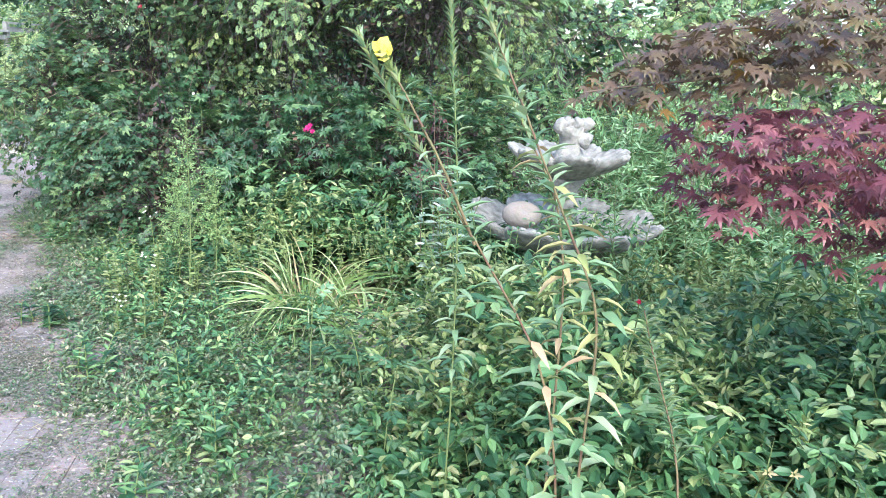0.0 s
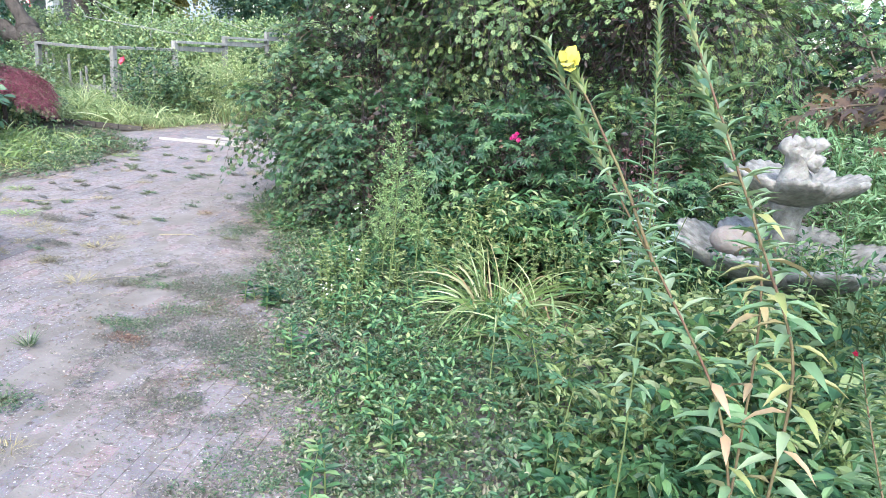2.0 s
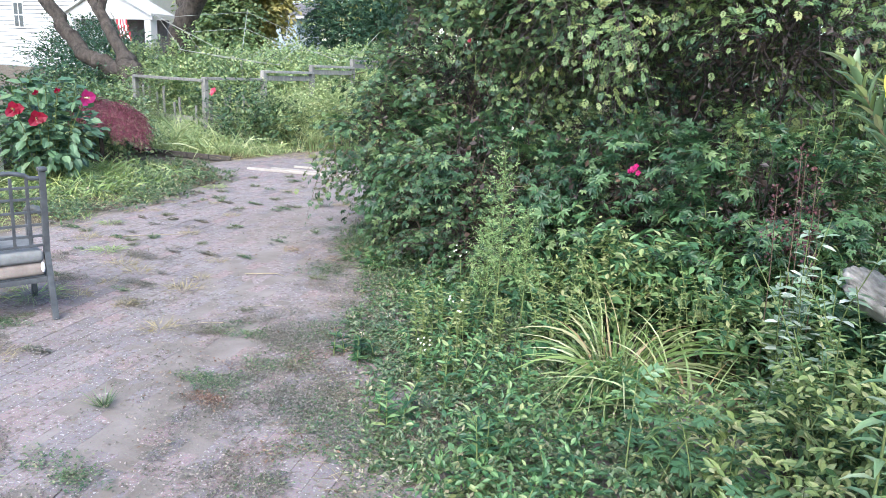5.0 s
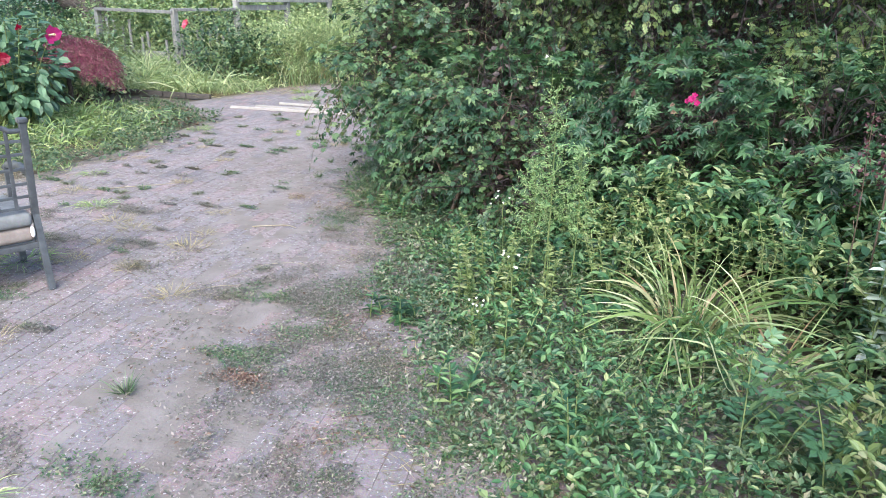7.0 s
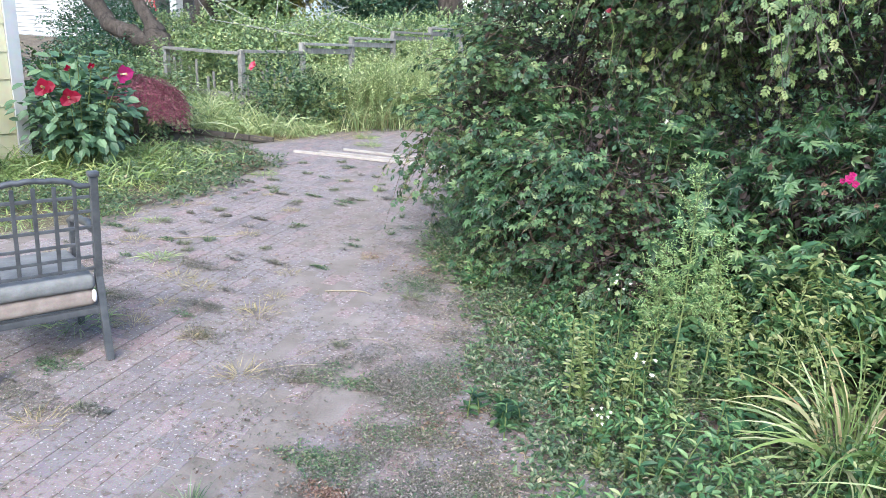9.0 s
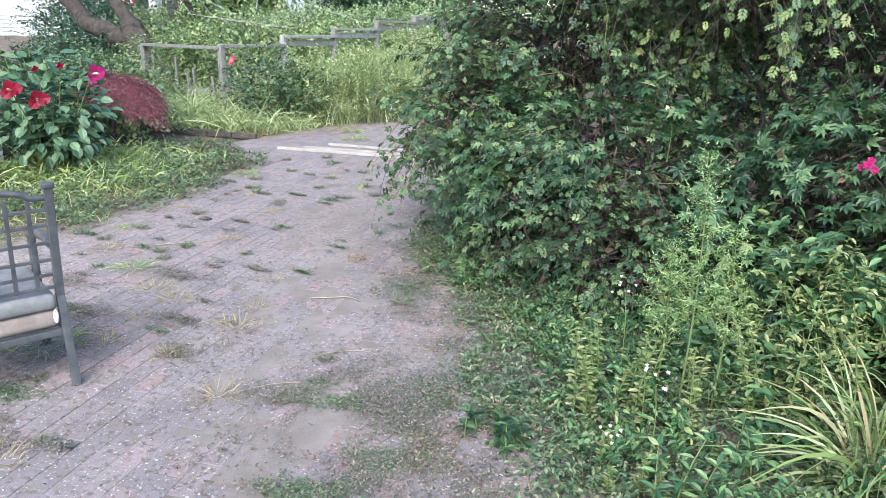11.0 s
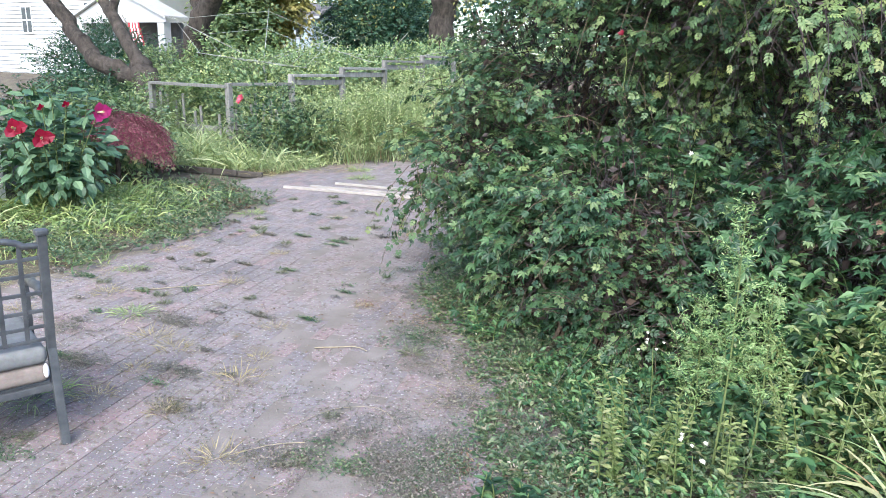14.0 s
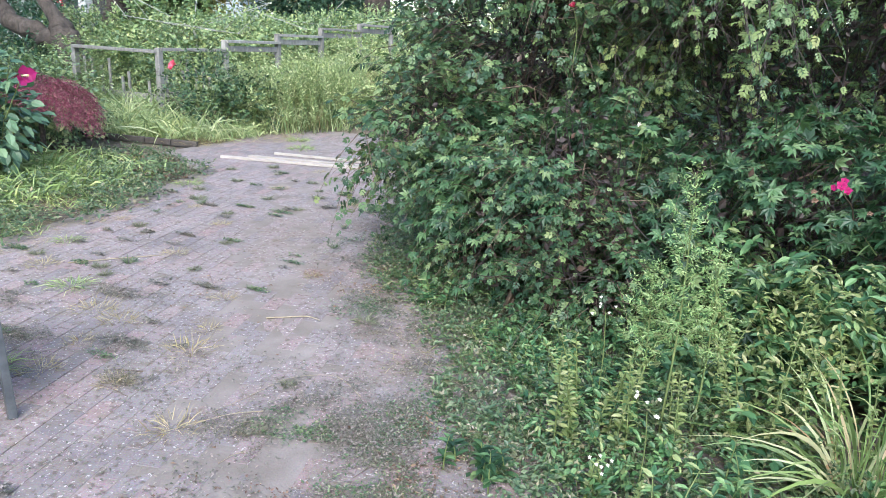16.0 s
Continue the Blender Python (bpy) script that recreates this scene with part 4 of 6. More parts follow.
# low weeds creeping over the border of the paving
drift("creeping_weeds", "low green weeds creeping over the edge of the paving", "weeds",
      (-6.0, 1.2, 1.6, 9.5, lambda x, y: (x > edge_paving(y) + 0.35 * (field(x, y, 3.5, 2.0) - 0.35)) & (x < edge_bed(y) + 0.35) & (field(x, y, 4.2, 0.5) + rng.uniform(-0.25, 0.25, x.shape) + 0.5 * smooth_step(-0.1, 0.6, x - edge_paving(y)) > 0.46)),
      12500, lambda x, y: 0.012 + 0.12 * smooth_step(0.1, 1.0, x - edge_paving(y)) * (0.4 + field(x, y, 5, 3)), M_WEED, 0.033, 0.55, 0.075, 7, 0.2, shape=DIAMOND, fill=0.4, kind="stuff", upness=0.7)


drift("edge_weeds", "clumps of broad green weeds at the edge of the paving", "weeds",
      (-5.4, 0.9, 1.7, 8.2, lambda x, y: (x > edge_paving(y) + 0.35) & (x < edge_bed(y) + 0.4) & (field(x, y, 4.9, 2.2) > 0.52)),
      3400, lambda x, y: 0.03 + 0.16 * smooth_step(0.2, 1.1, x - edge_paving(y)), M_HONEY, 0.045, 0.55, 0.12, 7, 0.25, fill=0.3, kind="stuff")

drift("pale_fringe", "pale yellowish small-leaved weeds and dry stalks in the fringe of the paving", "weeds",
      (-5.0, 1.0, 1.6, 7.0, lambda x, y: (x > edge_paving(y) - 0.05) & (x < edge_bed(y) + 0.1) & (field(x, y, 5.3, 7.7) > 0.5)),
      1500, lambda x, y: 0.015 + 0.07 * field(x, y, 6, 3), M_PALEW, 0.024, 0.45, 0.085, 8, 0.2, shape=DIAMOND, fill=0.3, kind="stuff", upness=0.6)


def mat_patches(name, label, spots, n, mat, leaf, kind="stuff"):
    """Flat mats of tiny leaves on the paving."""
    x, y = [], []
    for cx, cy, rx, ry, w in spots:
        k = int(n * w)
        a, r = rng.uniform(0, 2 * np.pi, k), rng.uniform(0, 1, k) ** 0.75
        r = r * (0.85 + 0.35 * np.sin(a * 3 + cx * 5) * np.sin(a * 2 + cy * 3))
        x.append(cx + rx * r * np.cos(a)), y.append(cy + ry * r * np.sin(a))
    x, y = np.concatenate(x), np.concatenate(y)
    ok = field(x, y, 9.0, 1.0) + rng.uniform(-0.4, 0.4, x.shape) > 0.48
    x, y = x[ok], y[ok]
    P = np.stack([x, y, rng.uniform(0.005, 0.022, len(x))], 1)
    D = rng.normal(0, 1, P.shape) * np.array([1, 1, 0.3]) + np.array([0, 0, 0.12])
    L = leaf * rng.uniform(0.6, 1.5, len(x))
    v, f = leaves(P, D, np.array([0, 0, 1.0]) + rng.normal(0, 0.35, P.shape), L, L * 0.5, DIAMOND)
    v[:, 2] = np.maximum(v[:, 2], 0.003)
    return tagged(put(name, mesh_of(name, v, f, mat), None, label), category="weeds", kind=kind)


mat_patches("mat_weeds", "flat brownish green mats of tiny weeds on the brick paving",
            [(-2.85, 4.35, 0.55, 0.42, 1.0), (-3.3, 4.1, 0.25, 0.18, 0.3), (-2.3, 3.75, 0.45, 0.35, 0.8), (-1.75, 3.1, 0.5, 0.25, 0.7), (-2.7, 4.95, 0.4, 0.3, 0.6), (-3.55, 5.75, 0.35, 0.25, 0.35), (-4.0, 6.4, 0.3, 0.3, 0.3),
             (-4.1, 4.2, 0.2, 0.1, 0.1), (-4.4, 4.5, 0.22, 0.1, 0.12), (-4.9, 5.0, 0.35, 0.12, 0.25), (-4.2, 3.3, 0.35, 0.15, 0.25), (-3.3, 2.7, 0.4, 0.18, 0.35), (-2.5, 2.4, 0.45, 0.2, 0.4), (-4.9, 4.3, 0.3, 0.15, 0.2), (-1.2, 2.5, 0.5, 0.3, 0.6), (-5.4, 4.6, 0.3, 0.15, 0.2), (-2.0, 4.6, 0.5, 0.4, 0.6), (-1.6, 3.7, 0.5, 0.4, 0.6), (-4.6, 3.6, 0.3, 0.2, 0.2), (-2.45, 3.95, 0.7, 0.55, 1.0), (-3.2, 5.2, 0.5, 0.5, 0.5), (-2.2, 3.2, 0.8, 0.5, 0.7), (-2.3, 4.9, 0.6, 0.5, 0.7), (-1.7, 4.0, 0.5, 0.5, 0.6), (-2.9, 5.7, 0.6, 0.4, 0.6), (-1.1, 3.0, 0.5, 0.3, 0.5)],
            10000, M_MAT, 0.0115)
mat_patches("green_mats", "low olive green mats of weeds on the brick paving",
            [(-3.12, 4.25, 0.22, 0.16, 1.0), (-2.76, 3.66, 0.3, 0.14, 0.8), (-2.68, 4.04, 0.3, 0.3, 1.0), (-2.62, 4.8, 0.3, 0.25, 0.7), (-2.67, 4.5, 0.35, 0.25, 0.9), (-1.75, 3.3, 0.45, 0.4, 1.6), (-2.05, 3.7, 0.4, 0.35, 1.2), (-2.6, 2.75, 0.3, 0.12, 0.5), (-3.6, 5.6, 0.3, 0.25, 0.5), (-3.85, 6.2, 0.3, 0.3, 0.5), (-1.2, 2.8, 0.45, 0.35, 1.3), (-4.7, 3.3, 0.4, 0.2, 0.6), (-4.4, 3.55, 0.2, 0.12, 0.3), (-4.45, 6.8, 0.3, 0.35, 0.4)],
            2300, M_WEED, 0.014)
mat_patches("red_stalks", "reddish brown dead stalks on the paving", [(-2.63, 3.5, 0.16, 0.08, 1.0), (-2.9, 3.85, 0.3, 0.1, 0.5), (-4.15, 5.95, 0.25, 0.15, 0.7), (-3.85, 6.3, 0.25, 0.15, 0.7), (-2.3, 4.5, 0.3, 0.2, 0.7)], 700, M_REDDEAD, 0.013)
mat_patches("dead_litter", "scattered brown dead leaves and stalks on the paving",
            [(-2.45, 4.2, 0.35, 0.25, 1), (-2.6, 4.5, 0.25, 0.2, 0.8), (-3.75, 5.9, 0.35, 0.2, 0.8), (-2.0, 3.3, 0.4, 0.25, 0.7), (-3.2, 6.3, 0.7, 0.4, 1.6), (-4.2, 7.3, 0.5, 0.5, 1.2), (-3.0, 3.6, 0.9, 0.7, 0.6), (-4.6, 5.2, 1.2, 1.2, 0.7), (-8.4, 8.3, 0.5, 0.3, 1.0)],
            420, M_DEAD, 0.018)
mat_patches("fine_litter", "fine brown bits and seed litter over the paving", [(-4.0, 4.6, 2.2, 2.0, 1.0), (-2.4, 3.0, 1.6, 1.2, 0.8), (-5.2, 6.8, 1.6, 1.8, 0.7), (-3.2, 4.2, 1.2, 0.9, 1.2), (-2.4, 3.6, 1.0, 0.9, 1.0), (-4.4, 7.2, 0.7, 1.4, 0.7)], 4200, M_MAT, 0.013)


def tuft(name, label, at, n, height, wide, mat, droop=0.7, spread=0.55, rad=0.03, group="", segs=4):
    root = thing(name, label, "grass", at, group=group)
    a = rng.uniform(0, 2 * np.pi, n)
    r = rad * np.sqrt(rng.uniform(0, 1, n))
    P = np.stack([r * np.cos(a), r * np.sin(a), np.zeros(n)], 1)
    D = np.stack([np.cos(a) * spread * rng.uniform(0.1, 1.2, n), np.sin(a) * spread * rng.uniform(0.1, 1.2, n), np.ones(n)], 1)
    v, f = blades(P, D, height * rng.uniform(0.5, 1.15, n), wide * rng.uniform(0.7, 1.2, n), droop * rng.uniform(0.3, 1.2, n), segs)
    put("blade_work", mesh_of("blade_work", v, f, mat), root)
    return root


M_TUFT = leafy("olive_grass", [(0.0, (0.075, 0.10, 0.04)), (0.6, (0.15, 0.17, 0.075)), (1.0, (0.27, 0.25, 0.14))], shade=0.3)
TUFTS = "grass tufts in the paving"
small = tuft("grass_tuft", "small green grass tuft growing in a paving joint", (-3.48, 5.39, 0), 120, 0.085, 0.005, M_TUFT, 0.8, 0.9, 0.05, group=TUFTS)
dry = tuft("grass_tuft", "small dry straw-coloured grass tuft in the paving", (-3.57, 4.0, 0), 90, 0.10, 0.0035, M_DRY, 0.6, 1.0, 0.10, group=TUFTS)
dark = tuft("grass_tuft", "spindly dark grass tuft in the paving", (-2.98, 3.19, 0), 70, 0.12, 0.005, M_WEED, 0.3, 1.0, 0.03, group=TUFTS)
flat = tuft("grass_tuft", "flat spreading green grass tuft on the paving", (-2.9, 2.45, 0), 110, 0.13, 0.005, M_GRASS, 0.9, 1.3, 0.12, group=TUFTS)
joint_tufts = []
for k in range(46):
    u, v = random.uniform(2.0, 8.0), random.choice([-24, -20, -17, -13, -9, -6, -2, 3, 7]) * 0.1025 + random.uniform(-0.02, 0.02)
    x, y = -4 + u * math.sin(radians(-15)) + v * math.cos(radians(-15)), 1.0 + u * math.cos(radians(-15)) - v * math.sin(radians(-15))
    if x < edge_paving(y) - 0.1:
        joint_tufts.append((x, y, random.uniform(0.55, 1.05), random.choice([small, dark, dry, small])))
for x, y, s, src in joint_tufts + [(-5.31, 5.78, 0.8, dry), (-5.85, 5.13, 1.0, dry), (-6.43, 7.21, 1.1, small), (-4.16, 4.86, 0.7, dry), (-4.9, 4.75, 1.1, dry), (-4.95, 5.6, 0.7, small), (-4.5, 4.1, 0.9, dry), (-5.5, 5.3, 0.8, small),
                     (-6.1, 6.2, 0.8, small), (-5.6, 6.6, 0.7, dry), (-5.2, 6.2, 0.7, small), (-6.5, 6.1, 0.8, dry), (-5.9, 7.6, 0.8, small), (-5.4, 7.4, 0.7, small), (-6.7, 8.1, 0.9, small), (-6.0, 8.5, 0.8, small), (-5.7, 8.2, 0.6, small), (-5.1, 7.9, 0.6, dark),
                     (-6.6, 8.7, 0.7, small), (-7.2, 8.6, 0.8, small), (-4.7, 7.1, 0.6, dark), (-4.45, 6.55, 0.6, dark), (-4.75, 3.95, 1.3, flat), (-4.95, 3.8, 1.1, dry), (-3.4, 4.55, 0.6, small), (-4.2, 5.9, 0.6, dry), (-4.05, 4.6, 1.2, dry), (-5.35, 4.95, 0.9, flat),
                     (-2.2, 2.5, 0.7, dry), (-3.1, 2.7, 0.7, dark), (-2.55, 2.75, 0.6, small), (-3.9, 3.2, 1.0, dry), (-4.4, 3.1, 0.9, flat), (-6.2, 5.6, 0.7, flat), (-6.0, 4.6, 0.8, dry), (-7.0, 7.7, 1.0, flat), (-6.9, 9.0, 0.9, small), (-6.3, 9.1, 0.7, dry), (-7.5, 10.4, 1.3, flat), (-7.0, 11.3, 1.2, dry), (-8.0, 11.0, 1.3, flat)]:
    copy_thing(src, pose(x, y, 0, 0, 0, random.uniform(0, 360)) @ Matrix.Diagonal((s, s, s * random.uniform(0.8, 1.1), 1)))

# straws and twigs lying on the paving
def straw(points, r, label="thin pale straw stalk lying on the paving", mat=None, name="straw"):
    P = np.array([(x, y, z + r) for x, y, z in points])
    v, f = limb(P, r, r * 0.5, 5)
    me = mesh_of(name, v - P[0], f, mat or M_STRAW, True)
    return tagged(put(name, me, None, label, pose(*P[0])), category="stalk", group="stalks on the paving")


straw([(-5.75, 5.25, 0), (-5.6, 5.42, 0.005), (-5.37, 5.72, 0)], 0.005)
straw([(-3.05, 4.62, 0), (-3.25, 4.75, 0.008), (-3.45, 4.62, 0.004), (-3.5, 4.3, 0), (-3.55, 4.15, 0)], 0.0018)
straw([(-3.35, 4.3, 0), (-3.45, 4.2, 0.01), (-3.6, 3.95, 0)], 0.0025)
straw([(-2.55, 4.55, 0), (-2.4, 4.62, 0.006), (-2.2, 4.72, 0)], 0.006)
straw([(-4.0, 5.15, 0), (-3.8, 5.3, 0.004), (-3.72, 5.28, 0)], 0.0045)
for k in range(34):
    x, y = random.uniform(-5.8, -1.5), random.uniform(2.4, 6.5)
    if x > edge_paving(y) + 0.5:
        continue
    a, l = random.uniform(0, 6.28), random.uniform(0.08, 0.3)
    b = random.uniform(-0.3, 0.3)
    straw([(x, y, 0), (x + 0.5 * l * math.cos(a + b), y + 0.5 * l * math.sin(a + b), 0.004), (x + l * math.cos(a), y + l * math.sin(a), 0)], random.uniform(0.0012, 0.0026), *(("short brown twig lying on the paving", M_TWIG, "twig") if k % 3 == 0 else ()))


# ---- single plants of the bed ----
def leaf_mesh(name, mat, length, width, shape=LANCE, droop=0.0):
    tv, tf = shape
    v = tv * np.array([length, width, length])
    v[:, 2] -= droop * tv[:, 0] ** 2 * length
    return mesh_of(name, v, tf, mat, True)


def aim(p, d, n):
    """The pose of a leaf at p that points along d and faces n."""
    d = Vector(d).normalized()
    s = Vector(n).cross(d)
    s = s.normalized() if s.length > 1e-4 else Vector((0, 1, 0))
    m = Matrix((d, s, d.cross(s))).transposed().to_4x4()
    m.translation = p
    return m


def along(P, s):
    """Place and way at the share s of a bent line."""
    P = np.array(P, float)
    t = s * (len(P) - 1)
    i = min(int(t), len(P) - 2)
    return P[i] + (P[i + 1] - P[i]) * (t - i), unit(P[i + 1] - P[i])


PRIM_LEAVES = [leaf_mesh("leaf", M_PRIM, 0.095, 0.027, droop=0.3), leaf_mesh("leaf", M_PRIM, 0.075, 0.02, droop=0.15), leaf_mesh("leaf", M_PRIM, 0.048, 0.011, droop=0.05)]
YELLOW_LEAVES = [leaf_mesh("leaf", M_PRIMY, 0.085, 0.022, droop=0.2), leaf_mesh("leaf", M_PRIMY, 0.075, 0.02, droop=0.35)]


def petals(n, size, mat, name="flower", layers=1, cup=0.4, wide=0.9):
    P, D, L = [], [], []
    for k in range(n):
        a = k * 2.399
        t = k / n
        up = cup + (1 - t) * layers * 0.6
        P.append((0.08 * size * math.cos(a), 0.08 * size * math.sin(a), 0))
        D.append((math.cos(a), math.sin(a), up))
        L.append(size * (0.55 + 0.45 * t))
    P, D, L = np.array(P), np.array(D), np.array(L)
    v, f = leaves(P, D, np.array([0, 0, 1.0]) - 0.6 * D * np.array([1, 1, 0]), L, L * wide, OVAL)
    return mesh_of(name, v, f, mat)


PRIM_FLOWER = petals(4, 0.034, M_PETAL_Y, cup=0.8, wide=1.1)


def primrose(label, line, n, bare=0.0, flowers=(), yellow=(0.1, 0.45), leaf_scale=1.0, buds=True, stem=None):
    root = thing("evening_primrose", label, "evening primrose", line[0])
    o = np.array(line[0])
    v, f = limb(np.array(line) - o, 0.0038, 0.0018, 6)
    put("stem", mesh_of("stem", v, f, stem or M_REDSTEM, True), root)
    n = int(n * 1.35)
    for k in range(n):
        s = bare + (1 - bare) * (k + 0.5) / n
        p, t = along(line, s)
        a = k * 2.399 + random.uniform(-0.3, 0.3)
        size = leaf_scale * random.uniform(0.75, 1.15)
        if not buds:
            me, rise = PRIM_LEAVES[1], 0.7
        elif s > 0.72:
            me, rise = PRIM_LEAVES[2], 2.2
        elif s > 0.45:
            me, rise = PRIM_LEAVES[1], 0.7
        else:
            me, rise = PRIM_LEAVES[0], 0.25
        if yellow[0] < s < yellow[1] and random.random() < 0.35:
            me, rise = random.choice(YELLOW_LEAVES), 0.05
        d = Vector((math.cos(a), math.sin(a), 0)) + Vector(t) * rise
        put("leaf", me, root, m=aim(Vector(p - o), d, Vector(t) + Vector((0, 0, 0.4))) @ Matrix.Diagonal((size, size, size, 1)))
    if buds:
        m = 34
        S = np.linspace(0.76, 1.0, m)
        Q = np.array([along(line, s)[0] for s in S]) - o
        T = np.array([along(line, s)[1] for s in S])
        a = np.arange(m) * 2.399
        D = np.stack([np.cos(a), np.sin(a), np.zeros(m)], 1) * 0.5 + T * 1.2
        L = np.linspace(0.035, 0.028, m)
        v, f = leaves(Q, D, T + np.array([0.1, 0.1, 0]), L, L * 0.3, LANCE)
        tagged(put("bud_spike", mesh_of("bud_spike", v, f, M_BALM), root, "pale green bud spike"), kind="stuff")
    for s, dx, dz in flowers:
        p, t = along(line, s)
        put("flower", PRIM_FLOWER, root, "yellow four-petalled flower", aim(Vector(p - o) + Vector((dx, -0.01, dz)), (0.9, 0.2, 0.1), (-0.2, -0.9, 0.5)))
    return root


primrose("tall evening primrose stalk with yellow flowers and leaning red stem", [(0.33, 2.36, 0), (0.32, 2.3, 0.65), (0.25, 2.3, 0.96), (0.08, 2.28, 1.23), (-0.06, 2.25, 1.44), (-0.17, 2.22, 1.63)], 70, 0.15, ((0.985, 0.04, -0.02),))
primrose("evening primrose side stalk with a wilted pale flower", [(0.08, 2.28, 1.22), (0.0, 2.24, 1.40), (-0.07, 2.22, 1.52), (-0.125, 2.21, 1.605)], 18, 0.1, ((1.0, 0.0, 0.0),), yellow=(0, 0), leaf_scale=0.7)
primrose("tall green evening primrose stalk with long leaves", [(0.37, 2.33, 0), (0.36, 2.3, 0.67), (0.37, 2.3, 1.08), (0.27, 2.3, 1.28), (0.16, 2.3, 1.51), (0.05, 2.3, 1.73), (0.02, 2.3, 1.80)], 78, 0.15, (), yellow=(0.2, 0.5))
primrose("evening primrose stalk with yellowing lower leaves", [(0.31, 2.5, 0), (0.31, 2.5, 0.7), (0.30, 2.5, 1.1), (0.26, 2.5, 1.3), (0.14, 2.5, 1.5), (0.08, 2.52, 1.6)], 64, 0.3, (), yellow=(0.3, 0.72))
primrose("slender evening primrose stalk with a bud spike", [(0.02, 2.9, 0), (0.02, 2.9, 0.6), (0.0, 2.9, 1.2), (-0.04, 2.9, 1.55), (-0.06, 2.9, 1.75)], 80, 0.25, (), yellow=(0, 0), leaf_scale=0.8, stem=M_STEM)
primrose("young leafy evening primrose growing out of the honeysuckle", [(0.72, 2.5, 0), (0.66, 2.55, 0.6), (0.60, 2.65, 0.78), (0.55, 2.75, 0.96)], 80, 0.35, (), yellow=(0, 0), leaf_scale=0.85, buds=False)

# clumps of arching strap leaves
STRAPS = []
for k in range(8):
    v, f = blades(np.zeros((1, 3)), np.array([[0.2 + 0.13 * k, 0.0, 1.0]]), np.array([0.85]), np.array([0.026]), np.array([0.42 + 0.11 * k]), 8, 0.15)
    STRAPS.append(mesh_of("leaf", v, f, leafy("lily_blade", [(0.0, (0.11, 0.20, 0.045)), (0.45, (0.22, 0.31, 0.08)), (0.85, (0.42, 0.46, 0.19)), (1.0, (0.34, 0.22, 0.09))], shade=0.2, per="object") if k == 0 else STRAPS[0].materials[0], True))


def daylily(label, at, n, size):
    root = thing("daylily_clump", label, "daylily", at, group="daylily clumps")
    for k in range(n):
        a, r = random.uniform(0, 360), 0.15 * math.sqrt(random.random())
        s = size * random.uniform(0.65, 1.15)
        put("leaf", random.choice(STRAPS), root, m=pose(r * math.cos(radians(a)), r * math.sin(radians(a)), 0, random.uniform(-14, 14), random.uniform(-18, 10), a + random.uniform(-50, 50)) @ Matrix.Diagonal((s, random.uniform(0.32, 0.6), s, 1)))
    return root


daylily("clump of arching yellow-green strap leaves", (*LILIES[0], 0), 210, 0.9)
daylily("smaller clump of yellowing strap leaves", (*LILIES[1], 0), 70, 0.8)


def stalks(name, label, category, spots, height, pairs, leaf, wide, mat, rise=0.5, shape=OVAL, stem=None, taper=0.6, whorl=2, group=""):
    """Upright stems with pairs of leaves, one thing each."""
    for x, y, hs in spots:
        h = height * hs
        root = thing(name, label, category, (x, y, 0), group=group)
        lean = rng.normal(0, 0.16, 2)
        line = np.array([(lean[0] * h * s * s, lean[1] * h * s * s, h * s) for s in np.linspace(0, 1, 5)])
        v, f = tubes(line[None], 0.004, 0.002, 5)
        put("stem", mesh_of("stem", v, f, stem or M_STEM), root)
        Q, D, L = [], [], []
        for k in range(pairs):
            s = min(0.15 + 0.85 * (k + 0.5 + random.uniform(-0.45, 0.45)) / pairs, 1.0)
            p, t = along(line, s)
            for w in range(whorl):
                a = k * 2.399 + w * 2 * math.pi / whorl + random.uniform(-0.6, 0.6)
                Q.append(p), D.append((math.cos(a), math.sin(a), rise + random.uniform(-0.35, 0.4))), L.append(leaf * (1 - (1 - taper) * s) * random.uniform(0.8, 1.15))
        Q, D, L = np.array(Q), np.array(D), np.array(L)
        v, f = leaves(Q, D, np.array([0, 0, 1.0]) + rng.normal(0, 0.2, Q.shape), L, L * wide, shape)
        put("foliage", mesh_of("foliage", v, f, mat), root)


stalks("balm_stem", "upright yellow-green balm stem with small paired leaves", "balm", [(-1.15 + random.uniform(-0.45, 0.75), 5.15 + random.uniform(-0.3, 0.25), random.uniform(0.7, 1.1)) for _ in range(26)], 0.66, 15, 0.042, 0.6, M_BALM, 0.25, taper=0.45, whorl=4, group="balm stems")
stalks("balm_stem", "upright yellow-green balm stem with small paired leaves", "balm", [(random.uniform(-0.35, 0.35), random.uniform(3.9, 4.5), random.uniform(0.7, 1.0)) for _ in range(12)], 0.6, 14, 0.04, 0.6, M_BALM, 0.25, taper=0.45, whorl=4, group="balm stems")
stalks("balm_stem", "low bushy light green balm plant", "balm", [(-1.9 + random.uniform(-0.25, 0.25), 4.75 + random.uniform(-0.2, 0.2), random.uniform(0.7, 1.1)) for _ in range(14)], 0.48, 12, 0.055, 0.55, M_BALM, 0.3, taper=0.5, whorl=3, group="balm stems")
stalks("broad_weed", "leafy upright green weed at the edge of the bed", "weed", [(-2.36 + random.uniform(-0.12, 0.12), 4.26 + random.uniform(-0.1, 0.1), random.uniform(0.7, 1.2)) for _ in range(7)], 0.14, 4, 0.075, 0.6, M_CREEPER, 0.3, whorl=3, group="broad weeds")
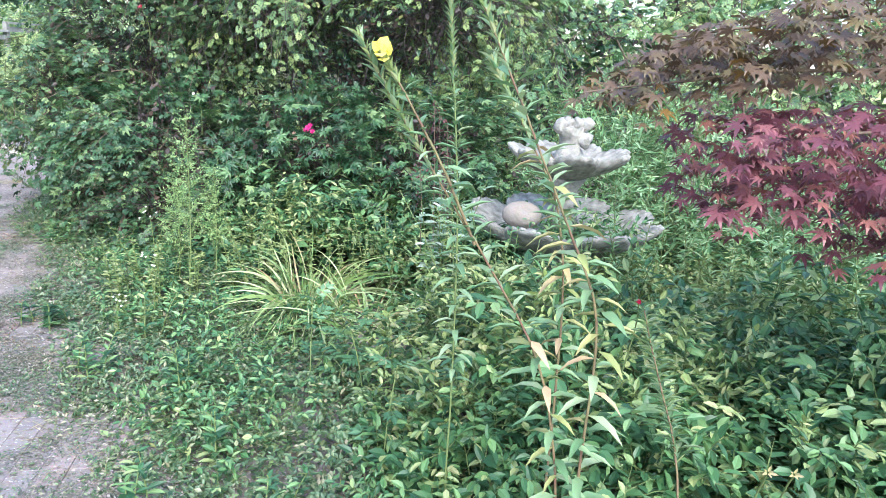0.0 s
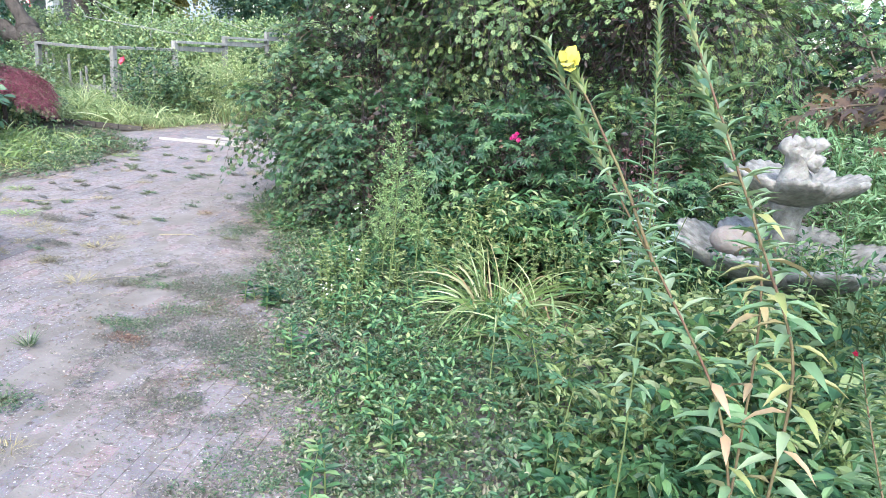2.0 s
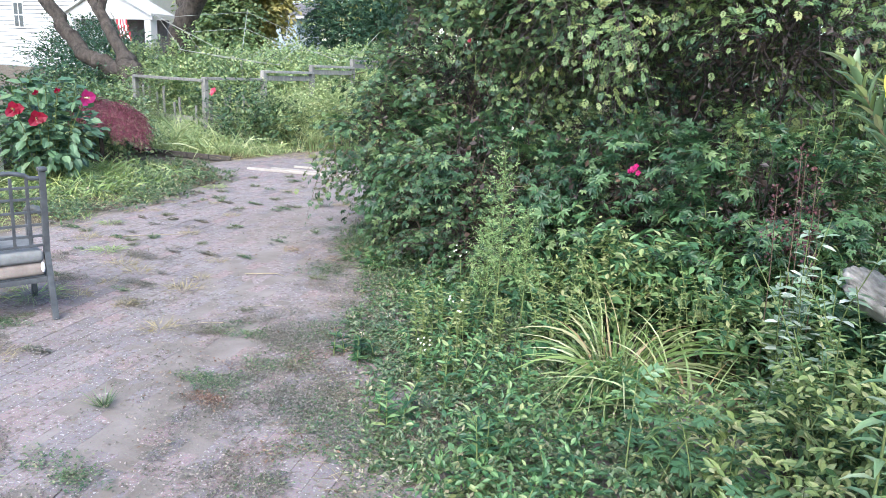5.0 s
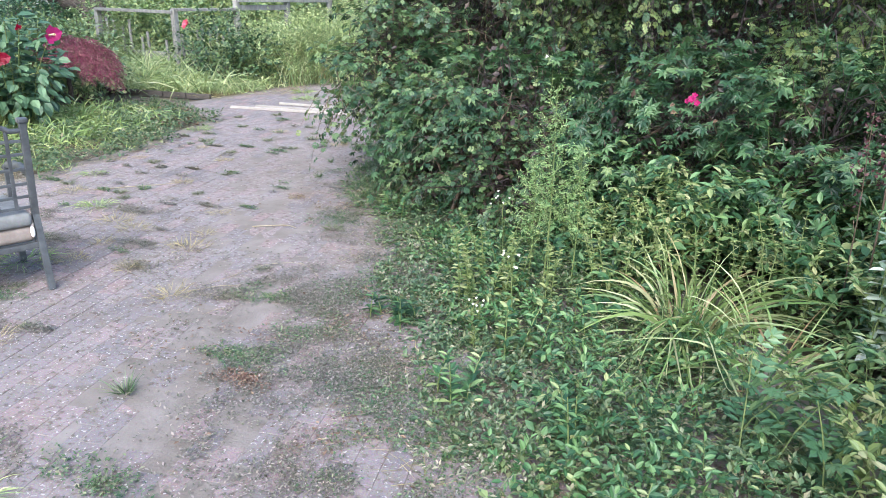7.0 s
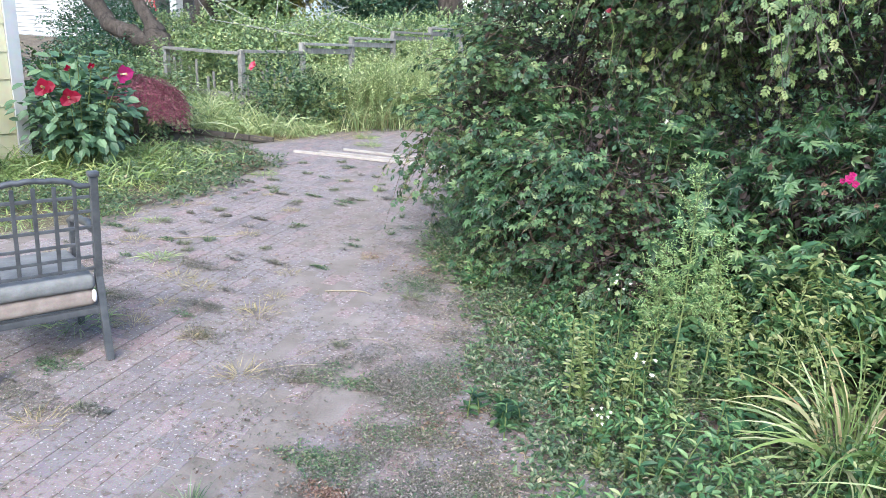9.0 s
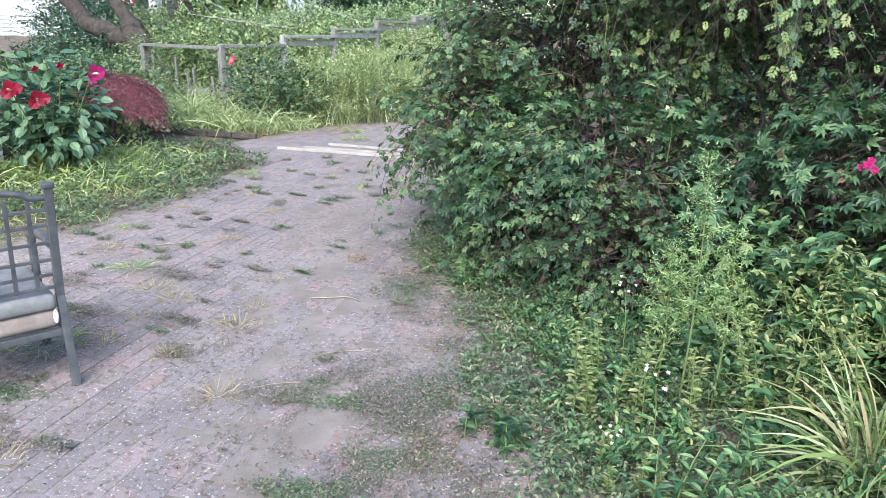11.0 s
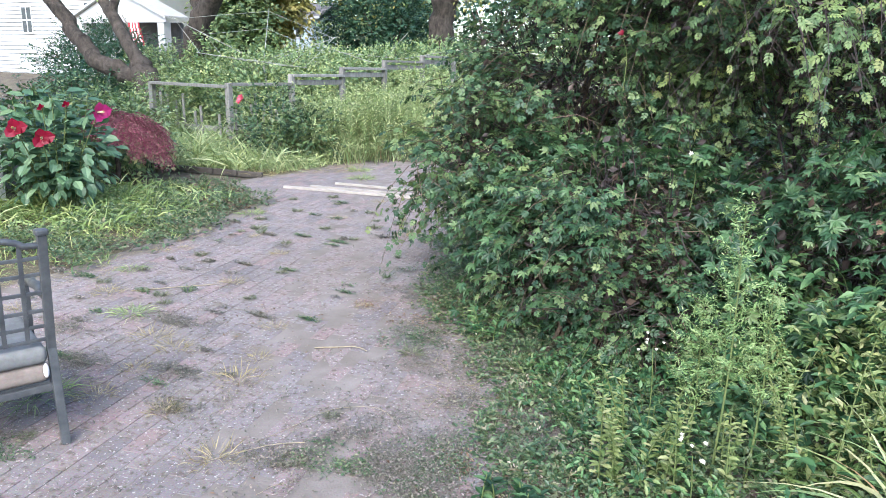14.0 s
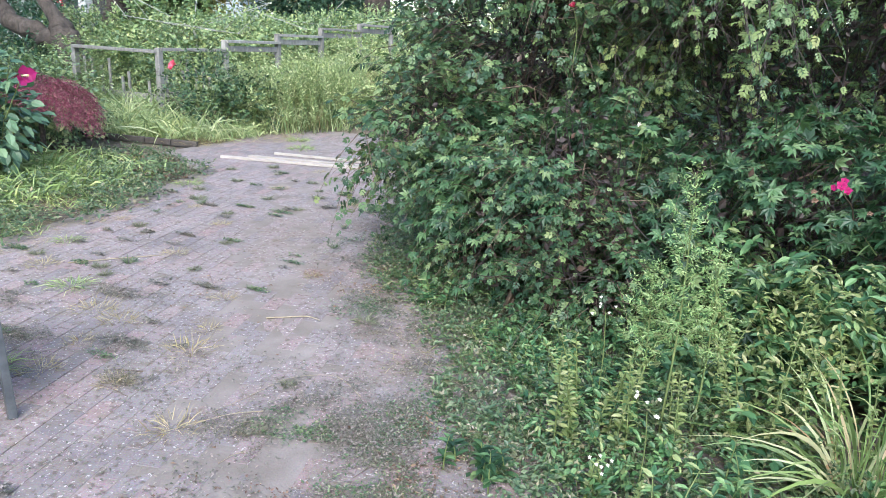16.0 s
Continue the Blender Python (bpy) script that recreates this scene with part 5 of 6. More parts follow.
stalks("broad_weed", "leafy upright green weed at the edge of the bed", "weed", [(x + random.uniform(-0.1, 0.1), y + random.uniform(-0.1, 0.1), random.uniform(0.6, 1.3)) for x, y in [(-1.6, 4.2), (-1.2, 3.6), (-0.9, 3.2), (-2.3, 5.2), (-2.9, 5.9), (-3.4, 6.3), (-1.5, 4.6), (-0.6, 2.9), (-1.0, 2.75), (-2.0, 5.0), (-3.25, 5.75), (-2.6, 5.5), (-0.35, 2.55), (-1.75, 3.75)] for _ in range(3)], 0.26, 6, 0.075, 0.45, M_HONEY, 0.35, whorl=3, group="broad weeds")
stalks("yellow_weed", "bushy yellow-green low weed", "weed", [(-1.8 + random.uniform(-0.18, 0.18), 4.28 + random.uniform(-0.12, 0.12), random.uniform(0.7, 1.1)) for _ in range(9)], 0.19, 9, 0.035, 0.6, M_BALM, 0.4, whorl=3, group="yellow weeds")

stalks("bluish_weed", "bluish green weed with feather-shaped leaves", "weed", [(-0.62 + random.uniform(-0.25, 0.35), 3.85 + random.uniform(-0.2, 0.25), random.uniform(0.75, 1.1)) for _ in range(5)] + [(-0.05 + random.uniform(-0.2, 0.3), 3.3 + random.uniform(-0.2, 0.2), random.uniform(0.7, 1.0)) for _ in range(5)], 0.5, 4, 0.15, 0.9, M_FROND, 0.25, shape=FEATHER_LEAF, taper=0.9, whorl=2, group="bluish weeds")

# feathery mugwort
for x, y, hh, spread, lab in [(-1.76, 4.85, 1.16, 0.72, "tall feathery light green mugwort"), (-1.64, 4.95, 0.86, 0.6, "feathery light green mugwort stem"), (-1.88, 4.95, 0.76, 0.6, "feathery light green mugwort stem")]:
    root = thing("mugwort", lab + " beside the daylily", "mugwort", (x, y, 0), group="mugwort stems")
    v, f = limb([(0, 0, 0), (0.02, 0, hh * 0.5), (0.0, 0.02, hh)], 0.006, 0.002, 6)
    put("stem", mesh_of("stem", v, f, M_STEM, True), root)
    m = 34
    s = np.linspace(0.38, 0.98, m)
    a = np.arange(m) * 2.399
    Q = np.stack([np.zeros(m), np.zeros(m), s * hh], 1)
    D = unit(np.stack([np.cos(a), np.sin(a), rng.uniform(0.9, 2.0, m)], 1))
    reach = spread * (0.36 * (1.02 - s) ** 0.7 + 0.05)
    plumes, stalks_v = [], []
    for q, d, r in zip(Q, D, reach):
        k = max(int(r / 0.02), 3)
        t = np.linspace(0.15, 1.0, k)[:, None]
        p = q + d * r * t + np.array([0, 0, -0.25]) * r * t * t
        plumes.append((p, np.repeat(d[None], k, 0)))
        stalks_v.append(np.stack([q, q + d * r * 0.5 + np.array([0, 0, -0.06]) * r, q + d * r + np.array([0, 0, -0.25]) * r]))
    P, D2 = np.concatenate([p for p, d in plumes]), np.concatenate([d for p, d in plumes])
    (lv, lf), (sv, sf) = sprigs(P, D2 + rng.normal(0, 0.5, P.shape), 0.045, 6, 0.022, 0.28, 0.1, spread=0.9, up=0.6, shape=LANCE)
    tagged(put("foliage", mesh_of("foliage", lv, lf, M_MUGL), root), kind="stuff")
    sv, sf = tubes(np.array(stalks_v), 0.002, 0.001)
    tagged(put("shoot_work", mesh_of("shoot_work", sv, sf, M_STEM), root), kind="stuff")

# flowers on the shrubs
ROSE, WILTED, WHITE = petals(16, 0.042, M_PETAL_P, layers=1.3), petals(14, 0.03, M_DEAD, layers=1.3), petals(11, 0.009, M_PETAL_W, cup=0.2, wide=0.5)
rose = thing("rose_cluster", "cluster of bright pink roses with wilted brown blooms", "rose", (-1.22, 5.60, 1.05))
for dx, dy, dz, me, s in [(0, -0.05, 0.02, ROSE, 1.1), (0.028, -0.04, 0.0, ROSE, 0.9), (-0.026, -0.03, 0.005, ROSE, 0.75), (0.01, -0.03, 0.038, ROSE, 0.85), (-0.09, -0.04, -0.06, WILTED, 1.0), (-0.10, -0.04, -0.02, WILTED, 0.9), (0.13, -0.02, -0.09, WILTED, 0.8)]:
    put("bloom", me, rose, m=aim(Vector((dx, dy, dz)), (1, 0.1, 0.3), (0.1, -0.9, 0.6)) @ Matrix.Scale(s * 0.58, 4))
v, f = limb([(0.15, 0.6, -0.75), (0.12, 0.3, -0.15), (0.0, 0.0, 0.0)], 0.005, 0.002, 5)
put("stem", mesh_of("stem", v, f, M_TWIG, True), rose)
for at, label, me, s in [((-2.15, 5.85, 1.22), "single pale yellow honeysuckle bloom on the bush", petals(8, 0.035, M_PETAL_W, cup=0.7, wide=0.5), 0.6), ((-2.6, 6.0, 1.8), "small wilted orange rose bloom high on the bush", petals(12, 0.03, M_PETAL_R, layers=1.2), 0.8),
                         ((0.737, 2.2, 0.80), "withered cream honeysuckle flower", petals(6, 0.022, M_DRY, cup=0.7, wide=0.4), 1.0), ((0.80, 2.22, 0.79), "withered cream honeysuckle flower", petals(6, 0.022, M_DRY, cup=0.9, wide=0.4), 1.0), ((0.53, 2.72, 0.98), "small faded red flower head", petals(12, 0.009, M_PETAL_R, layers=1.5), 1.0)]:
    root = thing("blossom", label, "flower", at)
    put("bloom", me, root, m=aim(Vector(), (1, 0.1, 0.3), (0.1, -0.8, 0.7)) @ Matrix.Scale(s, 4))
    v, f = limb([(0, 0.12, -0.3), (0.02, 0.08, -0.1), (0, 0, 0)], 0.003, 0.002, 5)
    put("stem", mesh_of("stem", v, f, M_STEM, True), root)
for cx, cy, cz, k in [(-1.77, 4.38, 0.43, 9), (-1.9, 4.3, 0.22, 7), (-2.05, 4.95, 0.55, 6)]:
    root = thing("aster", "small white aster flowers on a thin stem", "aster", (cx, cy, 0), group="white asters")
    v, f = limb([(0, 0.05, 0), (0.01, 0.02, cz * 0.6), (0, 0, cz - 0.03)], 0.003, 0.002, 5)
    put("stem", mesh_of("stem", v, f, M_STEM, True), root)
    for j in range(k):
        put("bloom", WHITE, root, m=aim(Vector((random.uniform(-.05, .05), random.uniform(-.05, .03), cz + random.uniform(-.04, .03))), (1, 0, 0.2), (random.uniform(-.4, .4), -0.6, 0.8)))

# dark seed spikes behind the bed
M_SEED = leafy("seed_brown", [(0.0, (0.035, 0.012, 0.018)), (1.0, (0.10, 0.035, 0.035))], shade=0.0, shine=0.05)
for x, y, z in [(-0.32, 5.05, 1.34), (-0.24, 5.1, 1.22), (-0.40, 5.1, 1.12), (-0.2, 5.0, 1.05), (-0.3, 5.2, 1.28)]:
    root = thing("seed_spike", "dark brown dried seed spike on a red stem", "seed head", (x, y, 0), group="seed spikes")
    v, f = limb([(0.05, 0.05, 0), (0.03, 0.02, z * 0.6), (0, 0, z)], 0.004, 0.002, 5)
    put("stem", mesh_of("stem", v, f, M_TWIG, True), root)
    m = 90
    s = rng.uniform(0.62, 1.0, m)
    Q = np.stack([rng.normal(0, 0.018, m), rng.normal(0, 0.018, m), s * z], 1)
    L = rng.uniform(0.014, 0.026, m)
    v, f = leaves(Q, rng.normal(0, 1, (m, 3)) + np.array([0, 0, 0.3]), rng.normal(0, 1, (m, 3)), L, L * 0.7, DIAMOND)
    tagged(put("seed_work", mesh_of("seed_work", v, f, M_SEED), root), kind="stuff")
# pale variegated plant and dead leaf beside the fountain
stalks("pale_shrub", "pale variegated plant beside the fountain", "plant", [(-0.15 + random.uniform(-0.15, 0.15), 4.7 + random.uniform(-0.15, 0.15), random.uniform(0.8, 1.1)) for _ in range(9)], 0.95, 8, 0.085, 0.5, leafy("pale_leaf", [(0.0, (0.16, 0.24, 0.11)), (0.5, (0.28, 0.36, 0.19)), (1.0, (0.48, 0.52, 0.33))], shade=0.1), 0.1, whorl=3, taper=0.8, group="pale plants")
stalks("fern_stem", "arching light green fern-like stem", "plant", [(random.uniform(0.7, 2.4), random.uniform(4.2, 5.6), random.uniform(0.7, 1.15)) for _ in range(34)], 0.95, 20, 0.10, 0.18, M_MUG, 0.55, shape=LANCE, taper=0.5, whorl=3, group="ferny stems")
stalks("fern_stem", "slender light green leafy stem before the fountain", "plant", [(random.uniform(-0.05, 0.95), random.uniform(3.9, 4.35), random.uniform(0.7, 1.2)) for _ in range(34)], 0.76, 13, 0.075, 0.34, M_BED, 0.35, taper=0.6, whorl=3, group="ferny stems")
stalks("fern_stem", "arching light green fern-like stem", "plant", [(random.uniform(-0.4, 1.4), random.uniform(5.4, 6.6), random.uniform(0.8, 1.2)) for _ in range(26)], 1.55, 26, 0.11, 0.2, M_BED, 0.5, shape=LANCE, taper=0.5, whorl=3, group="ferny stems")


# ---- stone fountain with two shell basins ----
M_STONE = plain("cast_stone", (0.09, 0.09, 0.075), (0.37, 0.36, 0.33), 14, rough=0.9, bump=0.7, dist=0.01, fine=55)
fountain = thing("fountain", "old grey cast-stone fountain with two scalloped shell basins", "fountain", (0.48, 4.85, 0))


def lathe(bm, prof, n=48, lobes=0, depth=0.0, frm=99.0):
    rings = []
    for r, z in prof:
        ring = []
        for k in range(n):
            a = 2 * math.pi * k / n
            rr = r * (1 + depth * (abs(math.sin(a * lobes / 2)) - 0.6)) if r > frm else r
            ring.append(bm.verts.new((rr * math.cos(a), rr * math.sin(a), z + (0.02 * abs(math.sin(a * lobes / 2)) if r > frm else 0))))
        rings.append(ring)
    for a, b in zip(rings, rings[1:]):
        for k in range(n):
            bm.faces.new((a[k], a[(k + 1) % n], b[(k + 1) % n], b[k]))
    bm.faces.new(rings[0][::-1]), bm.faces.new(rings[-1])


bm = bmesh.new()
lathe(bm, [(0.24, 0), (0.24, 0.05), (0.18, 0.09), (0.13, 0.2), (0.12, 0.4), (0.16, 0.52), (0.18, 0.56)], 32)
part("pedestal", bm, M_STONE, fountain, smooth=True)


def shell_basin(bm, prof, lobes, depth, frm, rise, ribs=7, n=224, turn=0.0):
    """A bowl whose rim is a ring of ribbed scallop shells."""
    rings = []
    top = max(r for r, z in prof)
    for r, z in prof:
        w = max(0.0, (r - frm) / (top - frm)) ** 0.8
        ring = []
        for k in range(n):
            a = 2 * math.pi * k / n
            arch = abs(math.sin(a * lobes / 2 + turn)) ** 0.55
            rib = math.cos((a * lobes + 2 * turn) * ribs) * w
            rr = r * (1 + depth * w * (arch - 0.75) + 0.008 * rib)
            ring.append(bm.verts.new((rr * math.cos(a), rr * math.sin(a), z + rise * w * (arch - 0.5) + 0.005 * rib)))
        rings.append(ring)
    for a, b in zip(rings, rings[1:]):
        for k in range(n):
            bm.faces.new((a[k], a[(k + 1) % n], b[(k + 1) % n], b[k]))
    bm.faces.new(rings[0][::-1]), bm.faces.new(rings[-1])


bm = bmesh.new()
shell_basin(bm, [(0.14, 0.56), (0.26, 0.575), (0.38, 0.615), (0.47, 0.665), (0.52, 0.71), (0.535, 0.735), (0.52, 0.75), (0.485, 0.735), (0.42, 0.69), (0.28, 0.655), (0.1, 0.65)], 8, 0.24, 0.26, 0.07)
part("lower_basin", bm, M_STONE, fountain, "wide scalloped lower basin", True)
bm = bmesh.new()
lathe(bm, [(0.10, 0.64), (0.09, 0.72), (0.065, 0.82), (0.07, 0.92), (0.11, 0.98)], 28)
part("column", bm, M_STONE, fountain, smooth=True)
bm = bmesh.new()
shell_basin(bm, [(0.09, 0.98), (0.17, 1.01), (0.25, 1.045), (0.30, 1.075), (0.325, 1.10), (0.33, 1.12), (0.315, 1.13), (0.28, 1.115), (0.22, 1.085), (0.14, 1.07), (0.05, 1.065)], 7, 0.26, 0.13, 0.045, 6, turn=0.5)
part("upper_basin", bm, M_STONE, fountain, "scalloped upper basin", True)
bm = bmesh.new()
lathe(bm, [(0.09, 1.05), (0.075, 1.12), (0.055, 1.17), (0.07, 1.22), (0.085, 1.26), (0.05, 1.275)], 24)
for x, z, r in ((-0.06, 1.27, 0.045), (-0.02, 1.285, 0.04), (0.03, 1.275, 0.042), (0.075, 1.285, 0.04), (0.07, 1.2, 0.045)):
    bmesh.ops.create_icosphere(bm, subdivisions=2, radius=r, matrix=pose(x, -0.02, z))
for v in bm.verts:
    x, y, z = v.co
    v.co += Vector((math.sin(95 * z + 40 * y), math.sin(90 * x + 70 * z), math.sin(85 * x + 60 * y))) * 0.009
tagged(part("finial", bm, M_STONE, fountain, "carved stone finial", True))
bm = bmesh.new()
bmesh.ops.create_icosphere(bm, subdivisions=3, radius=1.0, matrix=pose(0, 0, 0.10) @ Matrix.Diagonal((0.11, 0.10, 0.075, 1)))
rock = part("stone", bm, plain("warm_stone", (0.20, 0.17, 0.145), (0.32, 0.285, 0.25), 6, rough=0.9, bump=0.6, dist=0.01), smooth=True)
rock.matrix_basis = pose(0.24, 4.66, 0.685)
tagged(rock, "rounded pale stone lying in the lower basin", "stone")
root = thing("basin_weeds", "small green weeds growing in the lower basin", "weeds", (0.6, 4.66, 0.66))
Q = np.stack([rng.normal(0.0, 0.17, 90), rng.normal(0, 0.10, 90), np.zeros(90)], 1)
(lv, lf), (sv, sf) = sprigs(Q, rng.normal(0, 0.5, Q.shape) + np.array([0, 0, 1.0]), 0.21 * rng.uniform(0.6, 1.4, 90), 7, 0.055, 0.5, 0.3)
tagged(put("foliage", mesh_of("foliage", lv, lf, M_HONEY), root), kind="stuff")
tagged(put("stem_work", mesh_of("stem_work", sv, sf, M_STEM), root), kind="stuff")

# ---- Japanese maple reaching in from the side ----
lob = []
for k, (a, l) in enumerate([(-115, 0.35), (-75, 0.62), (-38, 0.88), (0, 1.0), (38, 0.88), (75, 0.62), (115, 0.35)]):
    lob.append((math.radians(a), l))
mv, mf = [(0, 0, 0)], []
for a, l in lob:
    i = len(mv)
    for da, r, z in ((-0.32, 0.30 * l + 0.06, 0.02), (-0.15, 0.62 * l, 0.03), (0, l, -0.14 * l), (0.15, 0.62 * l, 0.03), (0.32, 0.30 * l + 0.06, 0.02)):
        mv.append((r * math.cos(a + da), r * math.sin(a + da), z - 0.05 * r))
    mf += [(0, i, i + 1), (0, i + 1, i + 3), (i + 1, i + 2, i + 3), (0, i + 3, i + 4)]
MAPLE_V, MAPLE_F = np.array(mv), np.array(mf)
RED_LEAF, BRONZE_LEAF = mesh_of("leaf", MAPLE_V * 0.058, MAPLE_F, M_MAPLE), mesh_of("leaf", MAPLE_V * 0.054, MAPLE_F, M_MAPLEO)
maple = thing("japanese_maple", "purple-red Japanese maple with layered drooping branches", "maple tree", (2.7, 3.7, 0))
mo = np.array((2.7, 3.7, 0))
v, f = limb(np.array([(2.7, 3.7, -0.05), (2.65, 3.65, 0.6), (2.5, 3.6, 1.2), (2.3, 3.5, 1.8)]) - mo, 0.06, 0.04)
put("trunk", mesh_of("trunk", v, f, M_BARK, True), maple)
MAPLE_BOUGHS = [[(2.45, 3.55, 1.35), (1.9, 3.35, 1.62), (1.4, 3.2, 1.66), (0.9, 3.15, 1.62), (0.35, 3.1, 1.52)], [(2.4, 3.5, 1.4), (1.8, 3.1, 1.55), (1.3, 2.95, 1.5), (0.8, 2.95, 1.40)], [(2.3, 3.5, 1.7), (1.7, 3.4, 1.85), (1.1, 3.3, 1.8), (0.6, 3.3, 1.7)], [(2.4, 3.5, 1.4), (1.9, 2.9, 1.4), (1.4, 2.8, 1.25), (1.1, 2.85, 1.12)]]
for P in MAPLE_BOUGHS:
    v, f = limb(np.array(P) - mo, 0.012, 0.003, 6)
    put("limb", mesh_of("limb", v, f, M_TWIG, True), maple)


def maple_leaves(n, me, cx, cy, cz, rx, ry, rz, slope):
    for k in range(n):
        x, y = random.uniform(-1, 1), random.uniform(-1, 1)
        if x * x + y * y > 1.1:
            continue
        z = cz + slope * x * rx + random.uniform(-rz, rz) - 0.10 * (x * x)
        a = random.uniform(-2.8, -0.4) if random.random() < 0.7 else random.uniform(0, 6.28)
        s = random.uniform(0.6, 1.25)
        put("leaf", me, maple, m=aim(Vector((cx + x * rx, cy + y * ry, z)) - Vector(mo), (math.cos(a), math.sin(a), -0.45), (random.gauss(0, 0.25), random.gauss(-0.35, 0.25), 1)) @ Matrix.Scale(s, 4))


maple_leaves(120, RED_LEAF, 1.22, 2.85, 1.36, 0.5, 0.28, 0.14, -0.10)
maple_leaves(50, RED_LEAF, 1.32, 2.8, 1.24, 0.28, 0.25, 0.09, -0.1)
maple_leaves(90, BRONZE_LEAF, 0.90, 3.1, 1.70, 0.60, 0.25, 0.06, 0.16)


def maple_rest(n, mat, cx, cy, cz, rx, ry, rz, slope):
    x, y = rng.uniform(-1, 1, n), rng.uniform(-1, 1, n)
    P = np.stack([cx + x * rx, cy + y * ry, cz + slope * x * rx + rng.uniform(-rz, rz, n) - 0.10 * x * x], 1) - mo
    a = rng.uniform(0, 2 * np.pi, n)
    D = np.stack([np.cos(a), np.sin(a), np.full(n, -0.45)], 1)
    L = 0.056 * rng.uniform(0.6, 1.25, n)
    v, f = leaves(P, D, np.array([0, -0.3, 1.0]) + rng.normal(0, 0.25, (n, 3)), L, L, (MAPLE_V, MAPLE_F))
    tagged(put("foliage", mesh_of("foliage", v, f, mat), maple), kind="stuff")


M_MAPLE_R = leafy("maple_leaf_rest", [(0.0, (0.085, 0.028, 0.04)), (0.55, (0.17, 0.055, 0.075)), (0.9, (0.22, 0.085, 0.085)), (1.0, (0.25, 0.10, 0.07))], shade=0.1, shine=0.25)
M_BRONZE_R = leafy("bronze_leaf_rest", [(0.0, (0.075, 0.05, 0.04)), (0.6, (0.125, 0.08, 0.05)), (0.93, (0.14, 0.11, 0.05)), (1.0, (0.24, 0.13, 0.03))], shade=0.1, shine=0.3)
maple_rest(1200, M_MAPLE_R, 1.30, 3.0, 1.40, 0.62, 0.40, 0.14, -0.05)
maple_rest(300, M_MAPLE_R, 1.36, 2.9, 1.25, 0.3, 0.32, 0.09, -0.05)
maple_rest(950, M_BRONZE_R, 1.15, 3.2, 1.74, 0.66, 0.36, 0.12, 0.14)
maple_rest(150, M_BRONZE_R, 0.66, 3.15, 1.66, 0.3, 0.2, 0.04, 0.22)
maple_rest(160, M_MAPLE_R, 1.9, 3.0, 1.45, 0.5, 0.45, 0.2, 0.0)

# ---- the left border ----
def grass_area(name, label, region, n, h, w, mat, droop=0.6, lean=0.45, kind="stuff"):
    x0, x1, y0, y1, inside = region
    x, y = rng.uniform(x0, x1, n * 3), rng.uniform(y0, y1, n * 3)
    ok = inside(x, y)
    x, y = x[ok][:n], y[ok][:n]
    P = np.stack([x, y, lie(x, y) - 0.03], 1)
    D = np.stack([rng.normal(0, lean, len(x)), rng.normal(0, lean, len(x)), np.ones(len(x))], 1)
    v, f = blades(P, D, h * rng.uniform(0.45, 1.2, len(x)) * (0.6 + 0.8 * field(x, y, 1.7, 2)), w * rng.uniform(0.7, 1.3, len(x)), droop * rng.uniform(0.3, 1.2, len(x)), 4)
    return tagged(put(name, mesh_of(name, v, f, mat), None, label), category="grass", kind=kind)


BORDER = lambda y: np.interp(y, [3.0, 5.2, 6.7, 8.3, 8.9], [-7.1, -6.45, -6.8, -7.35, -8.6])
grass_area("grass_border", "rough green grass along the edge of the paving", (-9.3, -6.3, 4.2, 9.0, lambda x, y: x < BORDER(y) - 0.2 + 0.25 * np.sin(y * 7) - 0.9 * smooth_step(6.9, 7.8, y)), 3600, 0.24, 0.009, M_GRASS)
grass_area("dry_border", "short dry grass fringe along the paving", (-9.0, -6.2, 4.0, 9.0, lambda x, y: (x < BORDER(y) + 0.15 + 0.12 * np.sin(y * 5)) & (x > BORDER(y) - 0.7)), 3600, 0.09, 0.005, M_DRY, 0.8, 1.1)
grass_area("long_grass", "long strappy green grass clumps in the border", (-9.4, -7.5, 5.6, 8.2, lambda x, y: x < BORDER(y) - 0.45), 1700, 0.45, 0.02, M_GRASS, 0.9)
grass_area("tall_grass", "tall light green grass and weeds below the fence", (-10.6, -6.2, 11.2, 16.5, lambda x, y: (x < np.interp(y, [11.2, 12.5, 16.5], [-8.7, -8.0, -6.5])) & (x > -10.6)), 5200, 1.0, 0.014, M_TALL, 0.35, 0.22)
grass_area("tall_grass", "strappy green leaves in front of the fence", (-13.5, -8.7, 9.3, 11.3, lambda x, y: y > np.interp(x, [-13.5, -8.7], [8.4, 10.0])), 4200, 0.75, 0.02, M_TALL, 0.7, 0.4)
grass_area("dry_border", "dry grass along the far end of the paving", (-9.4, -7.8, 9.6, 12.6, lambda x, y: x < -8.3 + 0.35 * np.sin(y * 3)), 1500, 0.22, 0.007, M_DRY, 0.7, 0.7)
grass_area("tall_grass", "tall wild grass behind the rose bush", (-6.8, -3.4, 12.3, 17, lambda x, y: x > -7.5), 3000, 0.9, 0.014, M_TALL, 0.4, 0.25)
drift("border_weeds", "reddish brown and green weeds along the border", "weeds", (-9.2, -6.4, 4.6, 9.0, lambda x, y: (x < BORDER(y) + 0.15) & (field(x, y, 3.0, 6.0) > 0.45)), 1300, lambda x, y: 0.03 + 0.08 * field(x, y, 4, 1), M_WEED, 0.042, 0.55, 0.09, 6, 0.3, kind="stuff")
mat_patches("red_litter", "reddish dead weeds in the border", [(-8.35, 8.45, 0.6, 0.35, 1.0), (-8.8, 8.2, 0.6, 0.35, 0.8), (-7.9, 7.9, 0.6, 0.4, 0.7)], 1600, M_DEAD, 0.05)
